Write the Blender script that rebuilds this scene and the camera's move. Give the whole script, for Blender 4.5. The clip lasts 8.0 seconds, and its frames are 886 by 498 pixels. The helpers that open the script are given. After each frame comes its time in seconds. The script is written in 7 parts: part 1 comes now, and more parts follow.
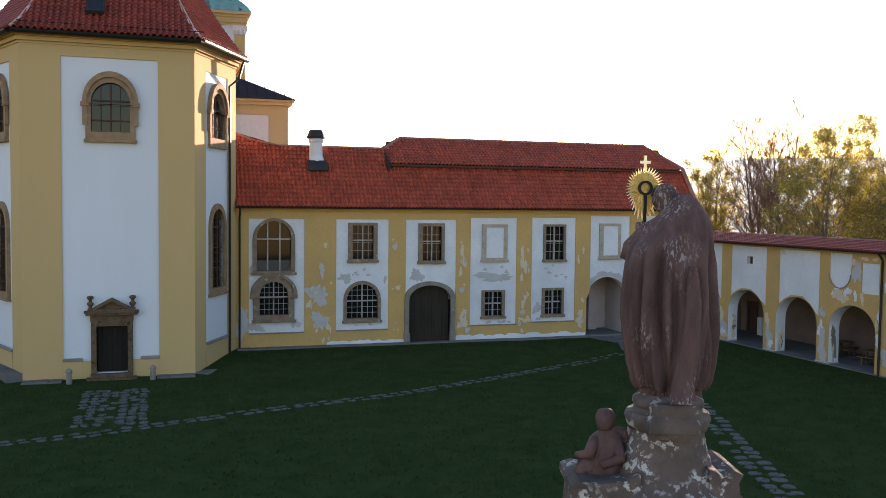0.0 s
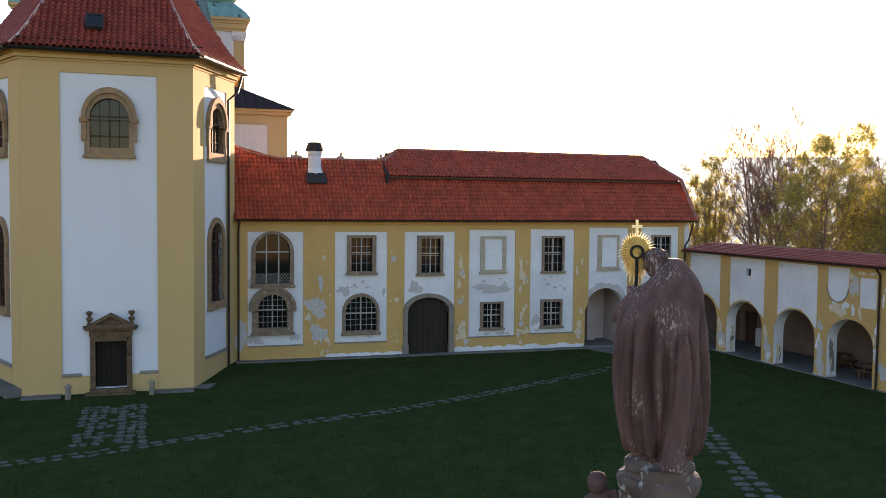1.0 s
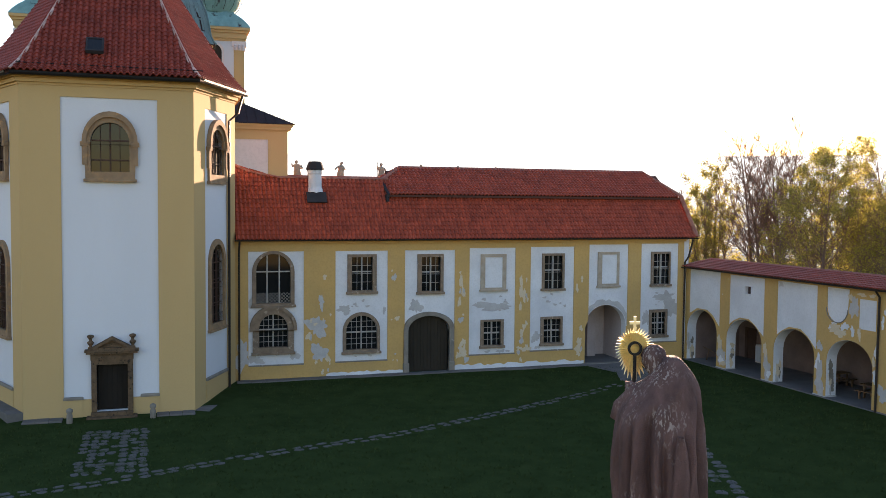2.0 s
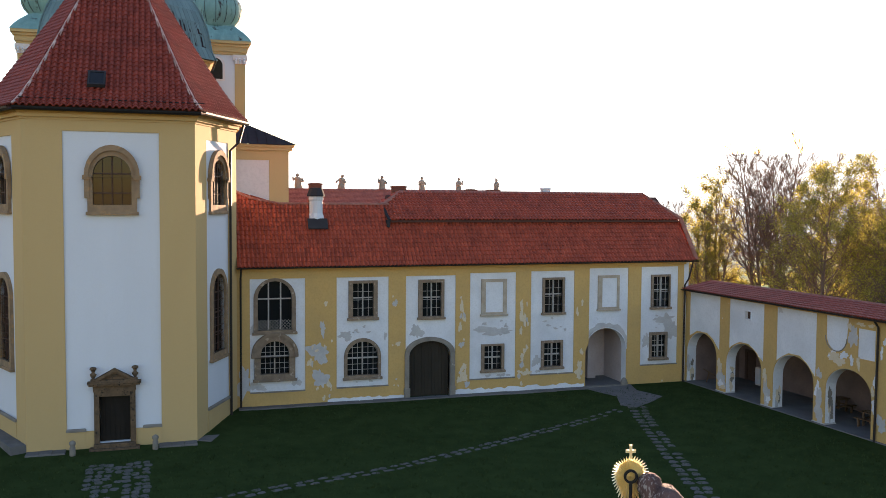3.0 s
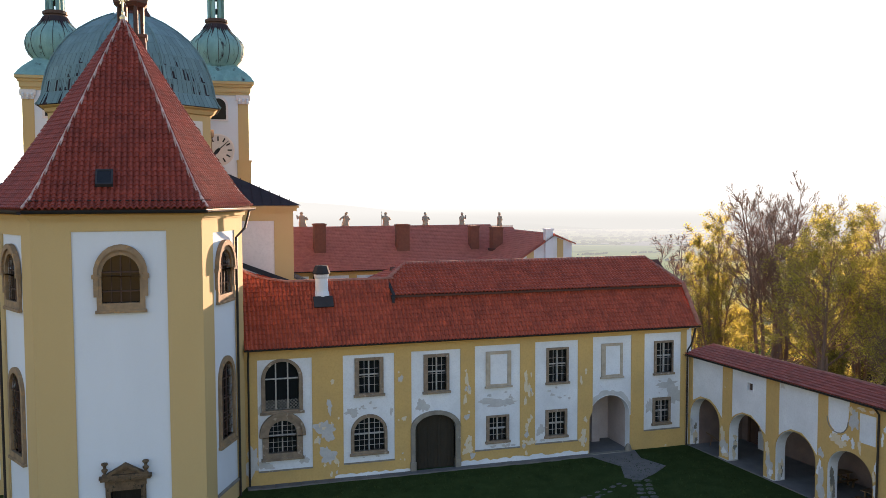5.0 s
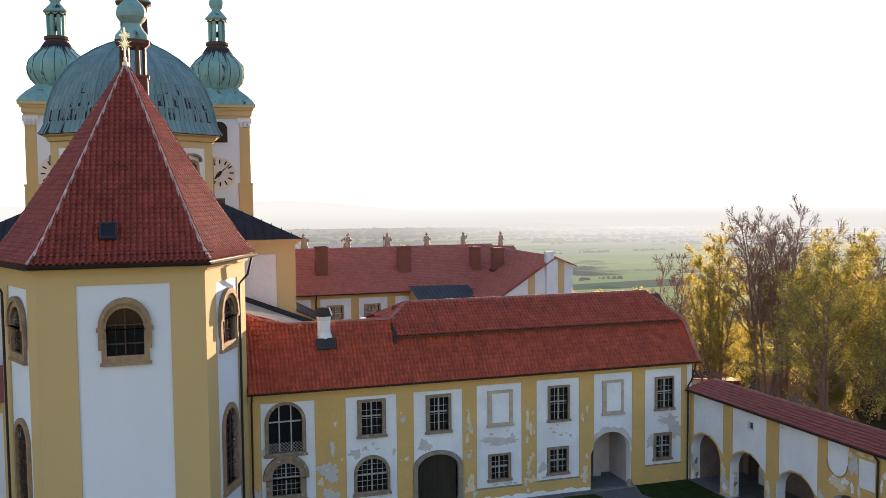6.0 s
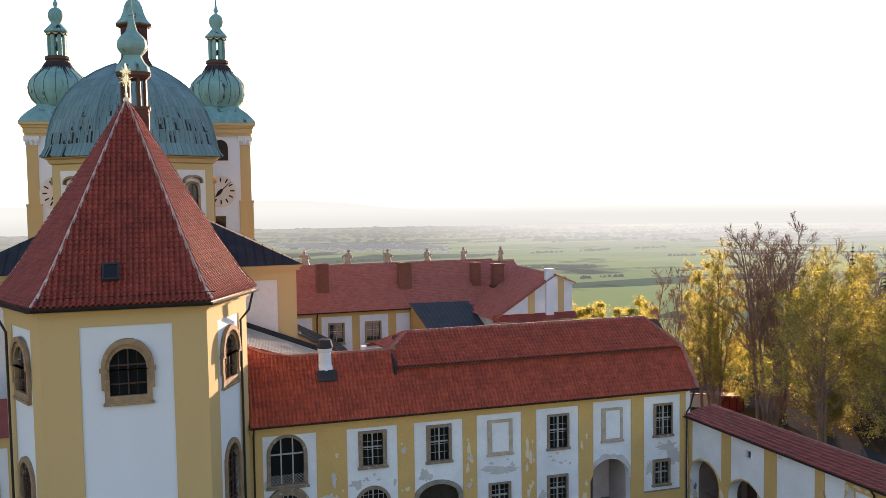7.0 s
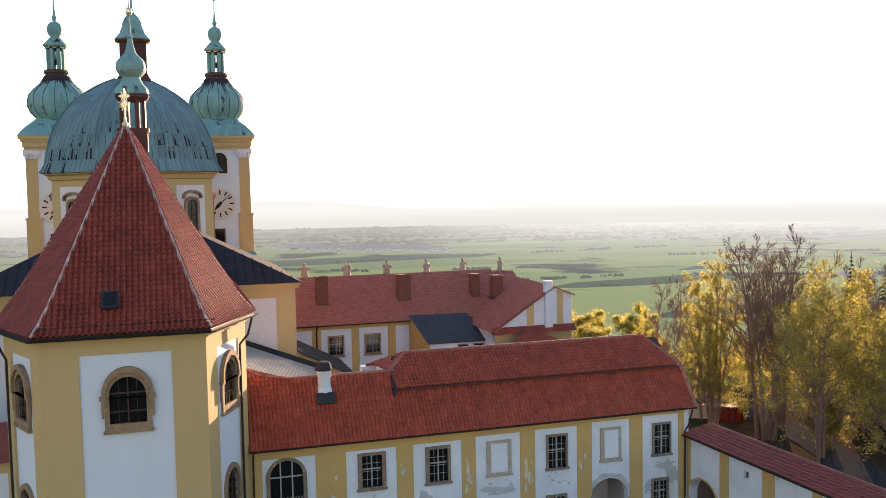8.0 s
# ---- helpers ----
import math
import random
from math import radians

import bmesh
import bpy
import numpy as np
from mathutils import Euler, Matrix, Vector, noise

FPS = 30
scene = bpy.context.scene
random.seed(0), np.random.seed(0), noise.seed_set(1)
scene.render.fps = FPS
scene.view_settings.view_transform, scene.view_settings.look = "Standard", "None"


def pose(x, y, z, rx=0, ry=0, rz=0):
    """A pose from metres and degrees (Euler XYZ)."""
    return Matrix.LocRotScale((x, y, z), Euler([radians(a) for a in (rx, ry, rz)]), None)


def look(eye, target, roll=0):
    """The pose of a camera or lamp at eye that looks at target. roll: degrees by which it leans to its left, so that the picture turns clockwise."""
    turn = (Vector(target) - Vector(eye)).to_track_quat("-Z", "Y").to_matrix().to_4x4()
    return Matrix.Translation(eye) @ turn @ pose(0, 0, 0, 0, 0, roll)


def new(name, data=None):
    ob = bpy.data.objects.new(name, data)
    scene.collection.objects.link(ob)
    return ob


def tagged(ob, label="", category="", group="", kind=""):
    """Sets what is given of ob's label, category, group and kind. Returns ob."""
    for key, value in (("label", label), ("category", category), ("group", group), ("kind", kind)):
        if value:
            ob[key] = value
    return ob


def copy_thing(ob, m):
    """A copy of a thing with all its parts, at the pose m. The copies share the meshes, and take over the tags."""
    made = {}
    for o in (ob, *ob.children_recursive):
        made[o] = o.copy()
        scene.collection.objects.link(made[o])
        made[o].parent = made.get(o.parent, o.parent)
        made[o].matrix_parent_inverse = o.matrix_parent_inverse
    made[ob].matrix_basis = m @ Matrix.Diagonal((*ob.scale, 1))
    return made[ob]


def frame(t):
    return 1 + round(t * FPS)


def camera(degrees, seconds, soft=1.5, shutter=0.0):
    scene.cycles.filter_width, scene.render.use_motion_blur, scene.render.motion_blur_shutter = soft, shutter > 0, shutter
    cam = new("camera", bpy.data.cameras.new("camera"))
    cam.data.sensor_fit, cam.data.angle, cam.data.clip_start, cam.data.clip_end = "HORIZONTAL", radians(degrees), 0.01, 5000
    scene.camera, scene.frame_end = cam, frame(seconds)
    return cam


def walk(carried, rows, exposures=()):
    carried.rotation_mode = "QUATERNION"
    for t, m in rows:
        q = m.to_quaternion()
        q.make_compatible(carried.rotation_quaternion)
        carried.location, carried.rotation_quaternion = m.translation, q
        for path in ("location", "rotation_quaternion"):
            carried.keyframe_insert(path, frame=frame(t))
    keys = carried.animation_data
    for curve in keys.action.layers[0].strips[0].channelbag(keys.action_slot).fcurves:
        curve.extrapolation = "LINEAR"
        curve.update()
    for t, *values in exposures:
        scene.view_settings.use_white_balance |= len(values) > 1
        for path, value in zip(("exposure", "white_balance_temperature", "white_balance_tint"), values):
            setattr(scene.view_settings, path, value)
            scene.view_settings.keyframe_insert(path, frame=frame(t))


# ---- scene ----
EXPO, KELVIN, TINT = 2.38, 7050, 28
cam = camera(52.32, 8.0, soft=0.8)
ROWS = [  # seconds, x, y, z, yaw, pitch, roll
    (0.0, -0.000, -0.000, 8.545, -17.395, -2.905, -0.622),
    (0.5, 0.034, -0.025, 8.863, -17.405, -2.926, -0.602),
    (1.0, 0.062, -0.061, 9.352, -17.395, -2.964, -0.599),
    (1.5, 0.057, -0.069, 9.919, -17.392, -3.005, -0.558),
    (3.0, 0.029, -0.205, 12.279, -17.311, -3.174, -0.402),
    (3.5, -0.019, -0.276, 13.347, -17.317, -3.213, -0.278),
    (4.0, -0.081, -0.307, 14.649, -17.310, -3.301, -0.131),
    (4.5, -0.091, -0.375, 15.995, -17.206, -3.492, 0.024),
    (6.0, -0.124, -0.634, 20.148, -17.048, -3.761, 0.527),
    (6.5, -0.063, -0.827, 21.268, -17.007, -3.839, 0.681),
    (7.0, -0.102, -0.975, 22.292, -17.005, -3.882, 0.828),
    (7.5, -0.012, -1.050, 23.086, -17.007, -3.901, 0.942),
    (8.0, -0.002, -1.110, 23.746, -17.014, -3.925, 1.037),
]
walk(cam, [(t, pose(x, y, z, 90 + pitch, roll, yaw)) for t, x, y, z, yaw, pitch, roll in ROWS],
     exposures=[(0.0, EXPO, KELVIN, TINT), (8.0, EXPO, KELVIN, TINT)])

# ---- world and sun ----
SUN_AZ, SUN_EL = 34.5, 4.0          # degrees clockwise from +y, degrees above the horizon
world = bpy.data.worlds.new("evening_sky")
scene.world = world
world.use_nodes = True
wn = world.node_tree.nodes
wl = world.node_tree.links
wn.clear()
sky = wn.new("ShaderNodeTexSky")
sky.sky_type = "NISHITA"
sky.sun_disc = False
sky.sun_elevation = radians(SUN_EL)
sky.sun_rotation = radians(SUN_AZ)
sky.altitude = 400
sky.air_density, sky.dust_density, sky.ozone_density = 1.0, 0.35, 2.0
back = wn.new("ShaderNodeBackground")
back.inputs["Strength"].default_value = 0.15
wout = wn.new("ShaderNodeOutputWorld")
wl.new(sky.outputs["Color"], back.inputs["Color"])
wl.new(back.outputs["Background"], wout.inputs["Surface"])

sun_data = bpy.data.lights.new("sun", "SUN")
sun_data.energy, sun_data.angle, sun_data.color = 4.8, radians(0.6), (1.0, 0.76, 0.50)
sun = new("sun", sun_data)
sun_way = Vector((math.sin(radians(SUN_AZ)) * math.cos(radians(SUN_EL)), math.cos(radians(SUN_AZ)) * math.cos(radians(SUN_EL)), math.sin(radians(SUN_EL))))
sun.matrix_world = look(sun_way * 200, (0, 0, 0))


# ---- materials ----
def material(name, base, other=None, rough=0.85, metal=0.0, scale=1.5, fine=40.0, mix=0.5, bump=0.15, bump_scale=60.0,
             island=0.0, apiece=False, third=None, third_scale=0.6, third_cut=0.62, third_soft=0.03, streak=False, spec=0.12, translucent=0.0, bump_dist=0.02, third_zone=0.0):
    """A surface with two noises of colour, fine relief, and an optional third colour in patches."""
    m = bpy.data.materials.new(name)
    m.use_nodes = True
    nodes, links = m.node_tree.nodes, m.node_tree.links
    nodes.clear()
    out = nodes.new("ShaderNodeOutputMaterial")
    bsdf = nodes.new("ShaderNodeBsdfPrincipled")
    bsdf.inputs["Roughness"].default_value = rough
    bsdf.inputs["Metallic"].default_value = metal
    bsdf.inputs["Specular IOR Level"].default_value = spec
    geo = nodes.new("ShaderNodeNewGeometry")
    other = other or tuple(c * 0.75 for c in base)

    def noise_at(sc, detail=5.0, stretch=(1, 1, 1)):
        mp = nodes.new("ShaderNodeMapping")
        mp.inputs["Scale"].default_value = stretch
        links.new(geo.outputs["Position"], mp.inputs["Vector"])
        n = nodes.new("ShaderNodeTexNoise")
        n.inputs["Scale"].default_value = sc
        n.inputs["Detail"].default_value = detail
        n.inputs["Roughness"].default_value = 0.6
        links.new(mp.outputs["Vector"], n.inputs["Vector"])
        return n.outputs["Fac"]

    def mixed(fac, a, b):
        mx = nodes.new("ShaderNodeMix")
        mx.data_type = "RGBA"
        links.new(fac, mx.inputs["Factor"])
        for sock, c in ((mx.inputs["A"], a), (mx.inputs["B"], b)):
            if isinstance(c, tuple):
                sock.default_value = (*c, 1)
            else:
                links.new(c, sock)
        return mx.outputs["Result"]

    def ramp(fac, lo, hi):
        r = nodes.new("ShaderNodeMapRange")
        r.inputs["From Min"].default_value, r.inputs["From Max"].default_value = lo, hi
        links.new(fac, r.inputs["Value"])
        return r.outputs["Result"]

    coarse = noise_at(scale, 6.0, (1, 1, 0.25) if streak else (1, 1, 1))
    col = mixed(ramp(coarse, 0.5 - 0.3 * mix, 0.5 + 0.5 * mix + 0.05), base, other)
    grain = noise_at(fine, 3.0)
    dark = tuple(c * 0.72 for c in base)
    gm = nodes.new("ShaderNodeMath")
    gm.operation = "MULTIPLY"
    gm.inputs[1].default_value = 0.45
    links.new(ramp(grain, 0.45, 0.75), gm.inputs[0])
    col = mixed(gm.outputs[0], col, dark)
    if third:
        spots = ramp(noise_at(third_scale, 8.0, (1, 1, 0.35) if streak else (1, 1, 1)), third_cut, third_cut + third_soft)
        if third_zone:
            zone = nodes.new("ShaderNodeMath")
            zone.operation = "MULTIPLY"
            links.new(spots, zone.inputs[0])
            links.new(ramp(noise_at(third_zone, 2.0), 0.48, 0.6), zone.inputs[1])
            spots = zone.outputs[0]
        col = mixed(spots, col, third)
    if island:
        hsv = nodes.new("ShaderNodeHueSaturation")
        links.new(col, hsv.inputs["Color"])
        r = nodes.new("ShaderNodeMapRange")
        r.inputs["To Min"].default_value, r.inputs["To Max"].default_value = 1 - island, 1 + island
        info = nodes.new("ShaderNodeObjectInfo")
        links.new(info.outputs["Random"] if apiece else geo.outputs["Random Per Island"], r.inputs["Value"])
        links.new(r.outputs["Result"], hsv.inputs["Value"])
        col = hsv.outputs["Color"]
    links.new(col, bsdf.inputs["Base Color"])
    if bump:
        bp = nodes.new("ShaderNodeBump")
        bp.inputs["Strength"].default_value = bump
        bp.inputs["Distance"].default_value = bump_dist
        links.new(noise_at(bump_scale, 4.0), bp.inputs["Height"])
        links.new(bp.outputs["Normal"], bsdf.inputs["Normal"])
    surf = bsdf.outputs["BSDF"]
    if translucent:
        tr = nodes.new("ShaderNodeBsdfTranslucent")
        links.new(col, tr.inputs["Color"])
        ms = nodes.new("ShaderNodeMixShader")
        ms.inputs["Fac"].default_value = translucent
        links.new(surf, ms.inputs[1])
        links.new(tr.outputs["BSDF"], ms.inputs[2])
        surf = ms.outputs["Shader"]
    links.new(surf, out.inputs["Surface"])
    return m


WHITE = material("white_plaster", (0.64, 0.66, 0.70), (0.49, 0.51, 0.55), scale=0.5, fine=9, bump=0.12, third=(0.46, 0.45, 0.46), third_scale=0.9, third_cut=0.66, bump_scale=25)
WHITE_CLEAN = material("white_lime_plaster", (0.60, 0.63, 0.685), (0.545, 0.57, 0.615), scale=0.25, fine=45, bump=0.015, bump_scale=20, streak=True)
OCHRE = material("ochre_plaster", (0.52, 0.33, 0.125), (0.43, 0.285, 0.12), scale=0.6, fine=8, bump=0.14, third=(0.55, 0.50, 0.42), third_scale=0.8, third_cut=0.685, bump_scale=25)
OCHRE_CLEAN = material("ochre_lime_plaster", (0.50, 0.35, 0.168), (0.46, 0.32, 0.153), scale=0.25, fine=45, bump=0.02, bump_scale=20, streak=True)
BARE = material("bare_render", (0.45, 0.445, 0.45), (0.35, 0.34, 0.34), scale=2.0, fine=20, bump=0.3)
STONE = material("window_sandstone", (0.31, 0.205, 0.125), (0.16, 0.11, 0.072), scale=2.2, fine=30, bump=0.3, third=(0.37, 0.215, 0.105), third_scale=2.6, third_cut=0.57, third_soft=0.1)
PORTAL = material("dark_weathered_portal_stone", (0.15, 0.098, 0.06), (0.055, 0.037, 0.026), scale=3.5, fine=25, bump=0.5, third=(0.035, 0.028, 0.022), third_scale=6, third_cut=0.56, third_soft=0.08)
PALE_STONE = material("whitewashed_sandstone", (0.42, 0.36, 0.29), (0.27, 0.215, 0.165), scale=2.5, fine=25, bump=0.3)
DOOR = material("black_brown_door_wood", (0.022, 0.018, 0.015), (0.014, 0.012, 0.010), scale=3, fine=25, rough=0.75, streak=True)
HALL_STONE = material("weathered_brown_window_stone", (0.25, 0.185, 0.135), (0.12, 0.092, 0.072), scale=3, fine=30, bump=0.35, third=(0.36, 0.29, 0.23), third_scale=4, third_cut=0.6, third_soft=0.08)
STONE_GREY = material("grey_sandstone", (0.24, 0.215, 0.185), (0.14, 0.125, 0.11), scale=2.0, fine=25, bump=0.35, third=(0.50, 0.48, 0.44), third_scale=2.5, third_cut=0.66)
STATUE = material("weathered_statue_stone", (0.165, 0.095, 0.087), (0.042, 0.028, 0.027), streak=True, scale=4.0, fine=30, bump=0.7, third=(0.33, 0.28, 0.26), third_scale=34, third_cut=0.535, third_soft=0.05, third_zone=1.1, bump_scale=55, bump_dist=0.03)
PEDESTAL = material("lichen_covered_pedestal_stone", (0.155, 0.115, 0.10), (0.04, 0.030, 0.027), scale=2.0, fine=28, bump=0.8, third=(0.44, 0.42, 0.40), third_scale=10, third_cut=0.525, third_soft=0.05, third_zone=2.3, bump_scale=25)
STATUE_FAR = material("roof_statue_stone", (0.42, 0.32, 0.24), (0.28, 0.21, 0.16), scale=2.0, fine=20, bump=0.3)
TILE = material("red_clay_tile", (0.385, 0.074, 0.040), (0.24, 0.048, 0.029), scale=1.2, fine=25, rough=0.55, island=0.13, mix=0.4, bump=0.1, spec=0.22)
TILE_DULL = material("dull_red_clay_tile", (0.27, 0.050, 0.032), (0.165, 0.034, 0.024), scale=0.9, fine=25, rough=0.55, island=0.13, mix=0.4, bump=0.1, spec=0.22)
TILE_ONE = material("single_red_clay_tile", (0.27, 0.050, 0.032), (0.165, 0.034, 0.024), scale=0.9, fine=25, rough=0.55, island=0.13, apiece=True, mix=0.4, bump=0.1, spec=0.22)
RIDGE = material("ridge_mortar_tile", (0.33, 0.15, 0.115), (0.24, 0.070, 0.048), scale=3, fine=30, island=0.15)
MORTAR = material("pale_hip_mortar", (0.50, 0.37, 0.33), (0.30, 0.12, 0.09), scale=4, fine=30, island=0.2)
DECK = material("roof_deck", (0.10, 0.045, 0.035), scale=2)
COPPER = material("verdigris_copper", (0.19, 0.355, 0.34), (0.10, 0.20, 0.20), scale=1.1, fine=7, rough=0.7, bump=0.25, bump_scale=6, third=(0.035, 0.026, 0.032), third_scale=1.3, third_cut=0.58, third_soft=0.10, streak=True)
DOME = material("dome_copper_sheets", (0.135, 0.225, 0.24), (0.075, 0.13, 0.145), scale=0.5, fine=6, rough=0.65, bump=0.2, third=(0.03, 0.035, 0.04), third_scale=1.6, third_cut=0.66, third_soft=0.05, streak=True, island=0.10, apiece=True, third_zone=0.5)
DOME_BACK = material("dome_copper_far_side", (0.135, 0.225, 0.24), (0.075, 0.13, 0.145), scale=0.5, fine=6, rough=0.65, bump=0.2, streak=True, island=0.22)
SLATE = material("dark_slate_metal_roof", (0.045, 0.045, 0.05), (0.03, 0.03, 0.034), scale=0.8, fine=15, rough=0.9, bump=0.2, spec=0.02)
ZINC = material("zinc_sheet_roof", (0.06, 0.065, 0.072), (0.04, 0.044, 0.05), scale=0.8, fine=15, rough=0.75, metal=0.0, bump=0.1)
TIN = material("pale_tin_roof", (0.42, 0.41, 0.38), (0.30, 0.29, 0.27), scale=0.8, fine=12, rough=0.8, bump=0.1)
PIPE = material("dark_brown_pipe", (0.035, 0.028, 0.025), rough=0.5, scale=3, bump=0.05)
IRON = material("dark_iron", (0.02, 0.02, 0.022), rough=0.5, scale=5, bump=0.1)
BARS = material("grey_white_grille_paint", (0.42, 0.40, 0.38), (0.22, 0.20, 0.18), scale=6, fine=30, rough=0.6)
SASH = material("brown_window_wood", (0.085, 0.05, 0.04), scale=5, fine=30, rough=0.6)
GATE = material("dark_stained_gate_wood", (0.036, 0.030, 0.023), (0.022, 0.019, 0.015), scale=2.0, fine=25, rough=0.7, streak=True, bump=0.3)
GLASS = material("dark_window_glass", (0.012, 0.013, 0.015), rough=0.05, scale=1, bump=0.03, bump_scale=3, spec=0.3)
GOLD = material("gilded_metal", (0.95, 0.84, 0.58), (0.88, 0.72, 0.42), rough=0.45, metal=1.0, scale=6, fine=40, bump=0.05)
BRICK = material("chimney_brick", (0.20, 0.075, 0.05), (0.13, 0.05, 0.04), scale=4, fine=20, bump=0.3)
GRASS = material("short_grass", (0.036, 0.056, 0.019), (0.021, 0.035, 0.012), scale=0.9, fine=9, rough=1.0, bump=0.9, bump_scale=14, third=(0.060, 0.068, 0.024), third_scale=0.8, third_cut=0.64, third_soft=0.2, spec=0.0, bump_dist=0.05)
PAVING = material("path_stone", (0.12, 0.116, 0.112), (0.06, 0.06, 0.056), scale=2, fine=20, bump=0.4, third=(0.05, 0.062, 0.028), third_scale=3.2, third_cut=0.52, third_soft=0.1)
CONCRETE = material("worn_concrete", (0.16, 0.15, 0.145), (0.10, 0.097, 0.095), scale=0.9, fine=15, bump=0.2)
ASPHALT = material("grey_asphalt_road", (0.06, 0.058, 0.06), (0.043, 0.042, 0.044), scale=0.5, fine=20, bump=0.2, spec=0.0)
LITTER = material("brown_leaf_litter", (0.075, 0.052, 0.032), (0.040, 0.034, 0.018), scale=0.5, fine=10, rough=1.0, bump=0.5, spec=0.0, third=(0.05, 0.045, 0.02), third_scale=0.3, third_cut=0.6, third_soft=0.1)
BARK = material("tree_bark", (0.24, 0.15, 0.108), (0.13, 0.085, 0.063), scale=3, fine=20, bump=0.5, streak=True)
LEAF = material("spring_leaf", (0.40, 0.345, 0.072), (0.26, 0.23, 0.05), scale=0.35, fine=5, rough=0.6, island=0.35, bump=0, translucent=0.6)
LEAF_B = material("olive_spring_leaf", (0.30, 0.265, 0.065), (0.19, 0.17, 0.05), scale=0.5, fine=5, rough=0.6, island=0.35, bump=0, translucent=0.5)
BUD = material("reddish_bud", (0.26, 0.13, 0.10), (0.17, 0.09, 0.07), scale=0.8, fine=5, rough=0.7, island=0.3, bump=0, translucent=0.3)
FIR = material("fir_needle", (0.022, 0.035, 0.016), (0.014, 0.024, 0.012), scale=1, fine=8, rough=0.8, island=0.25, bump=0)
WOOD = material("weathered_bench_wood", (0.17, 0.10, 0.055), (0.11, 0.065, 0.04), scale=3, fine=25, streak=True)
RED = material("red_painted_boards", (0.28, 0.04, 0.03), (0.2, 0.03, 0.025), scale=2, fine=15)
CLOCK = material("pale_clock_face", (0.62, 0.55, 0.50), (0.55, 0.48, 0.43), scale=0.8, fine=8)
FLAKE = material("flaked_ochre", (0.60, 0.50, 0.37), (0.50, 0.42, 0.31), scale=3, fine=20, bump=0.2)
PASSAGE = material("pinkish_passage_plaster", (0.43, 0.36, 0.35), (0.33, 0.275, 0.265), scale=0.8, fine=8, bump=0.1)
TARNISH = material("tarnished_dark_copper", (0.045, 0.032, 0.038), (0.03, 0.024, 0.028), scale=1.5, fine=10)
LANTERN_RED = material("dull_red_boards", (0.085, 0.035, 0.034), (0.05, 0.024, 0.025), scale=2, fine=12)
# brownish plaster, with the arcade's inner shade darkened into its colour
INSIDE = material("shade_darkened_arcade_plaster", (0.20, 0.14, 0.125), (0.12, 0.085, 0.078), scale=0.8, fine=8, bump=0.1)
MON_TILE = material("flat_red_tile", (0.40, 0.125, 0.09), (0.31, 0.095, 0.07), scale=1.5, fine=12, rough=0.85, mix=0.3, island=0.08, bump=0.1)
PINK_WALL = material("pale_pink_plaster", (0.66, 0.60, 0.58), (0.58, 0.52, 0.50), scale=0.5, fine=6, bump=0.1)


# ---- mesh building ----
from mathutils import geometry


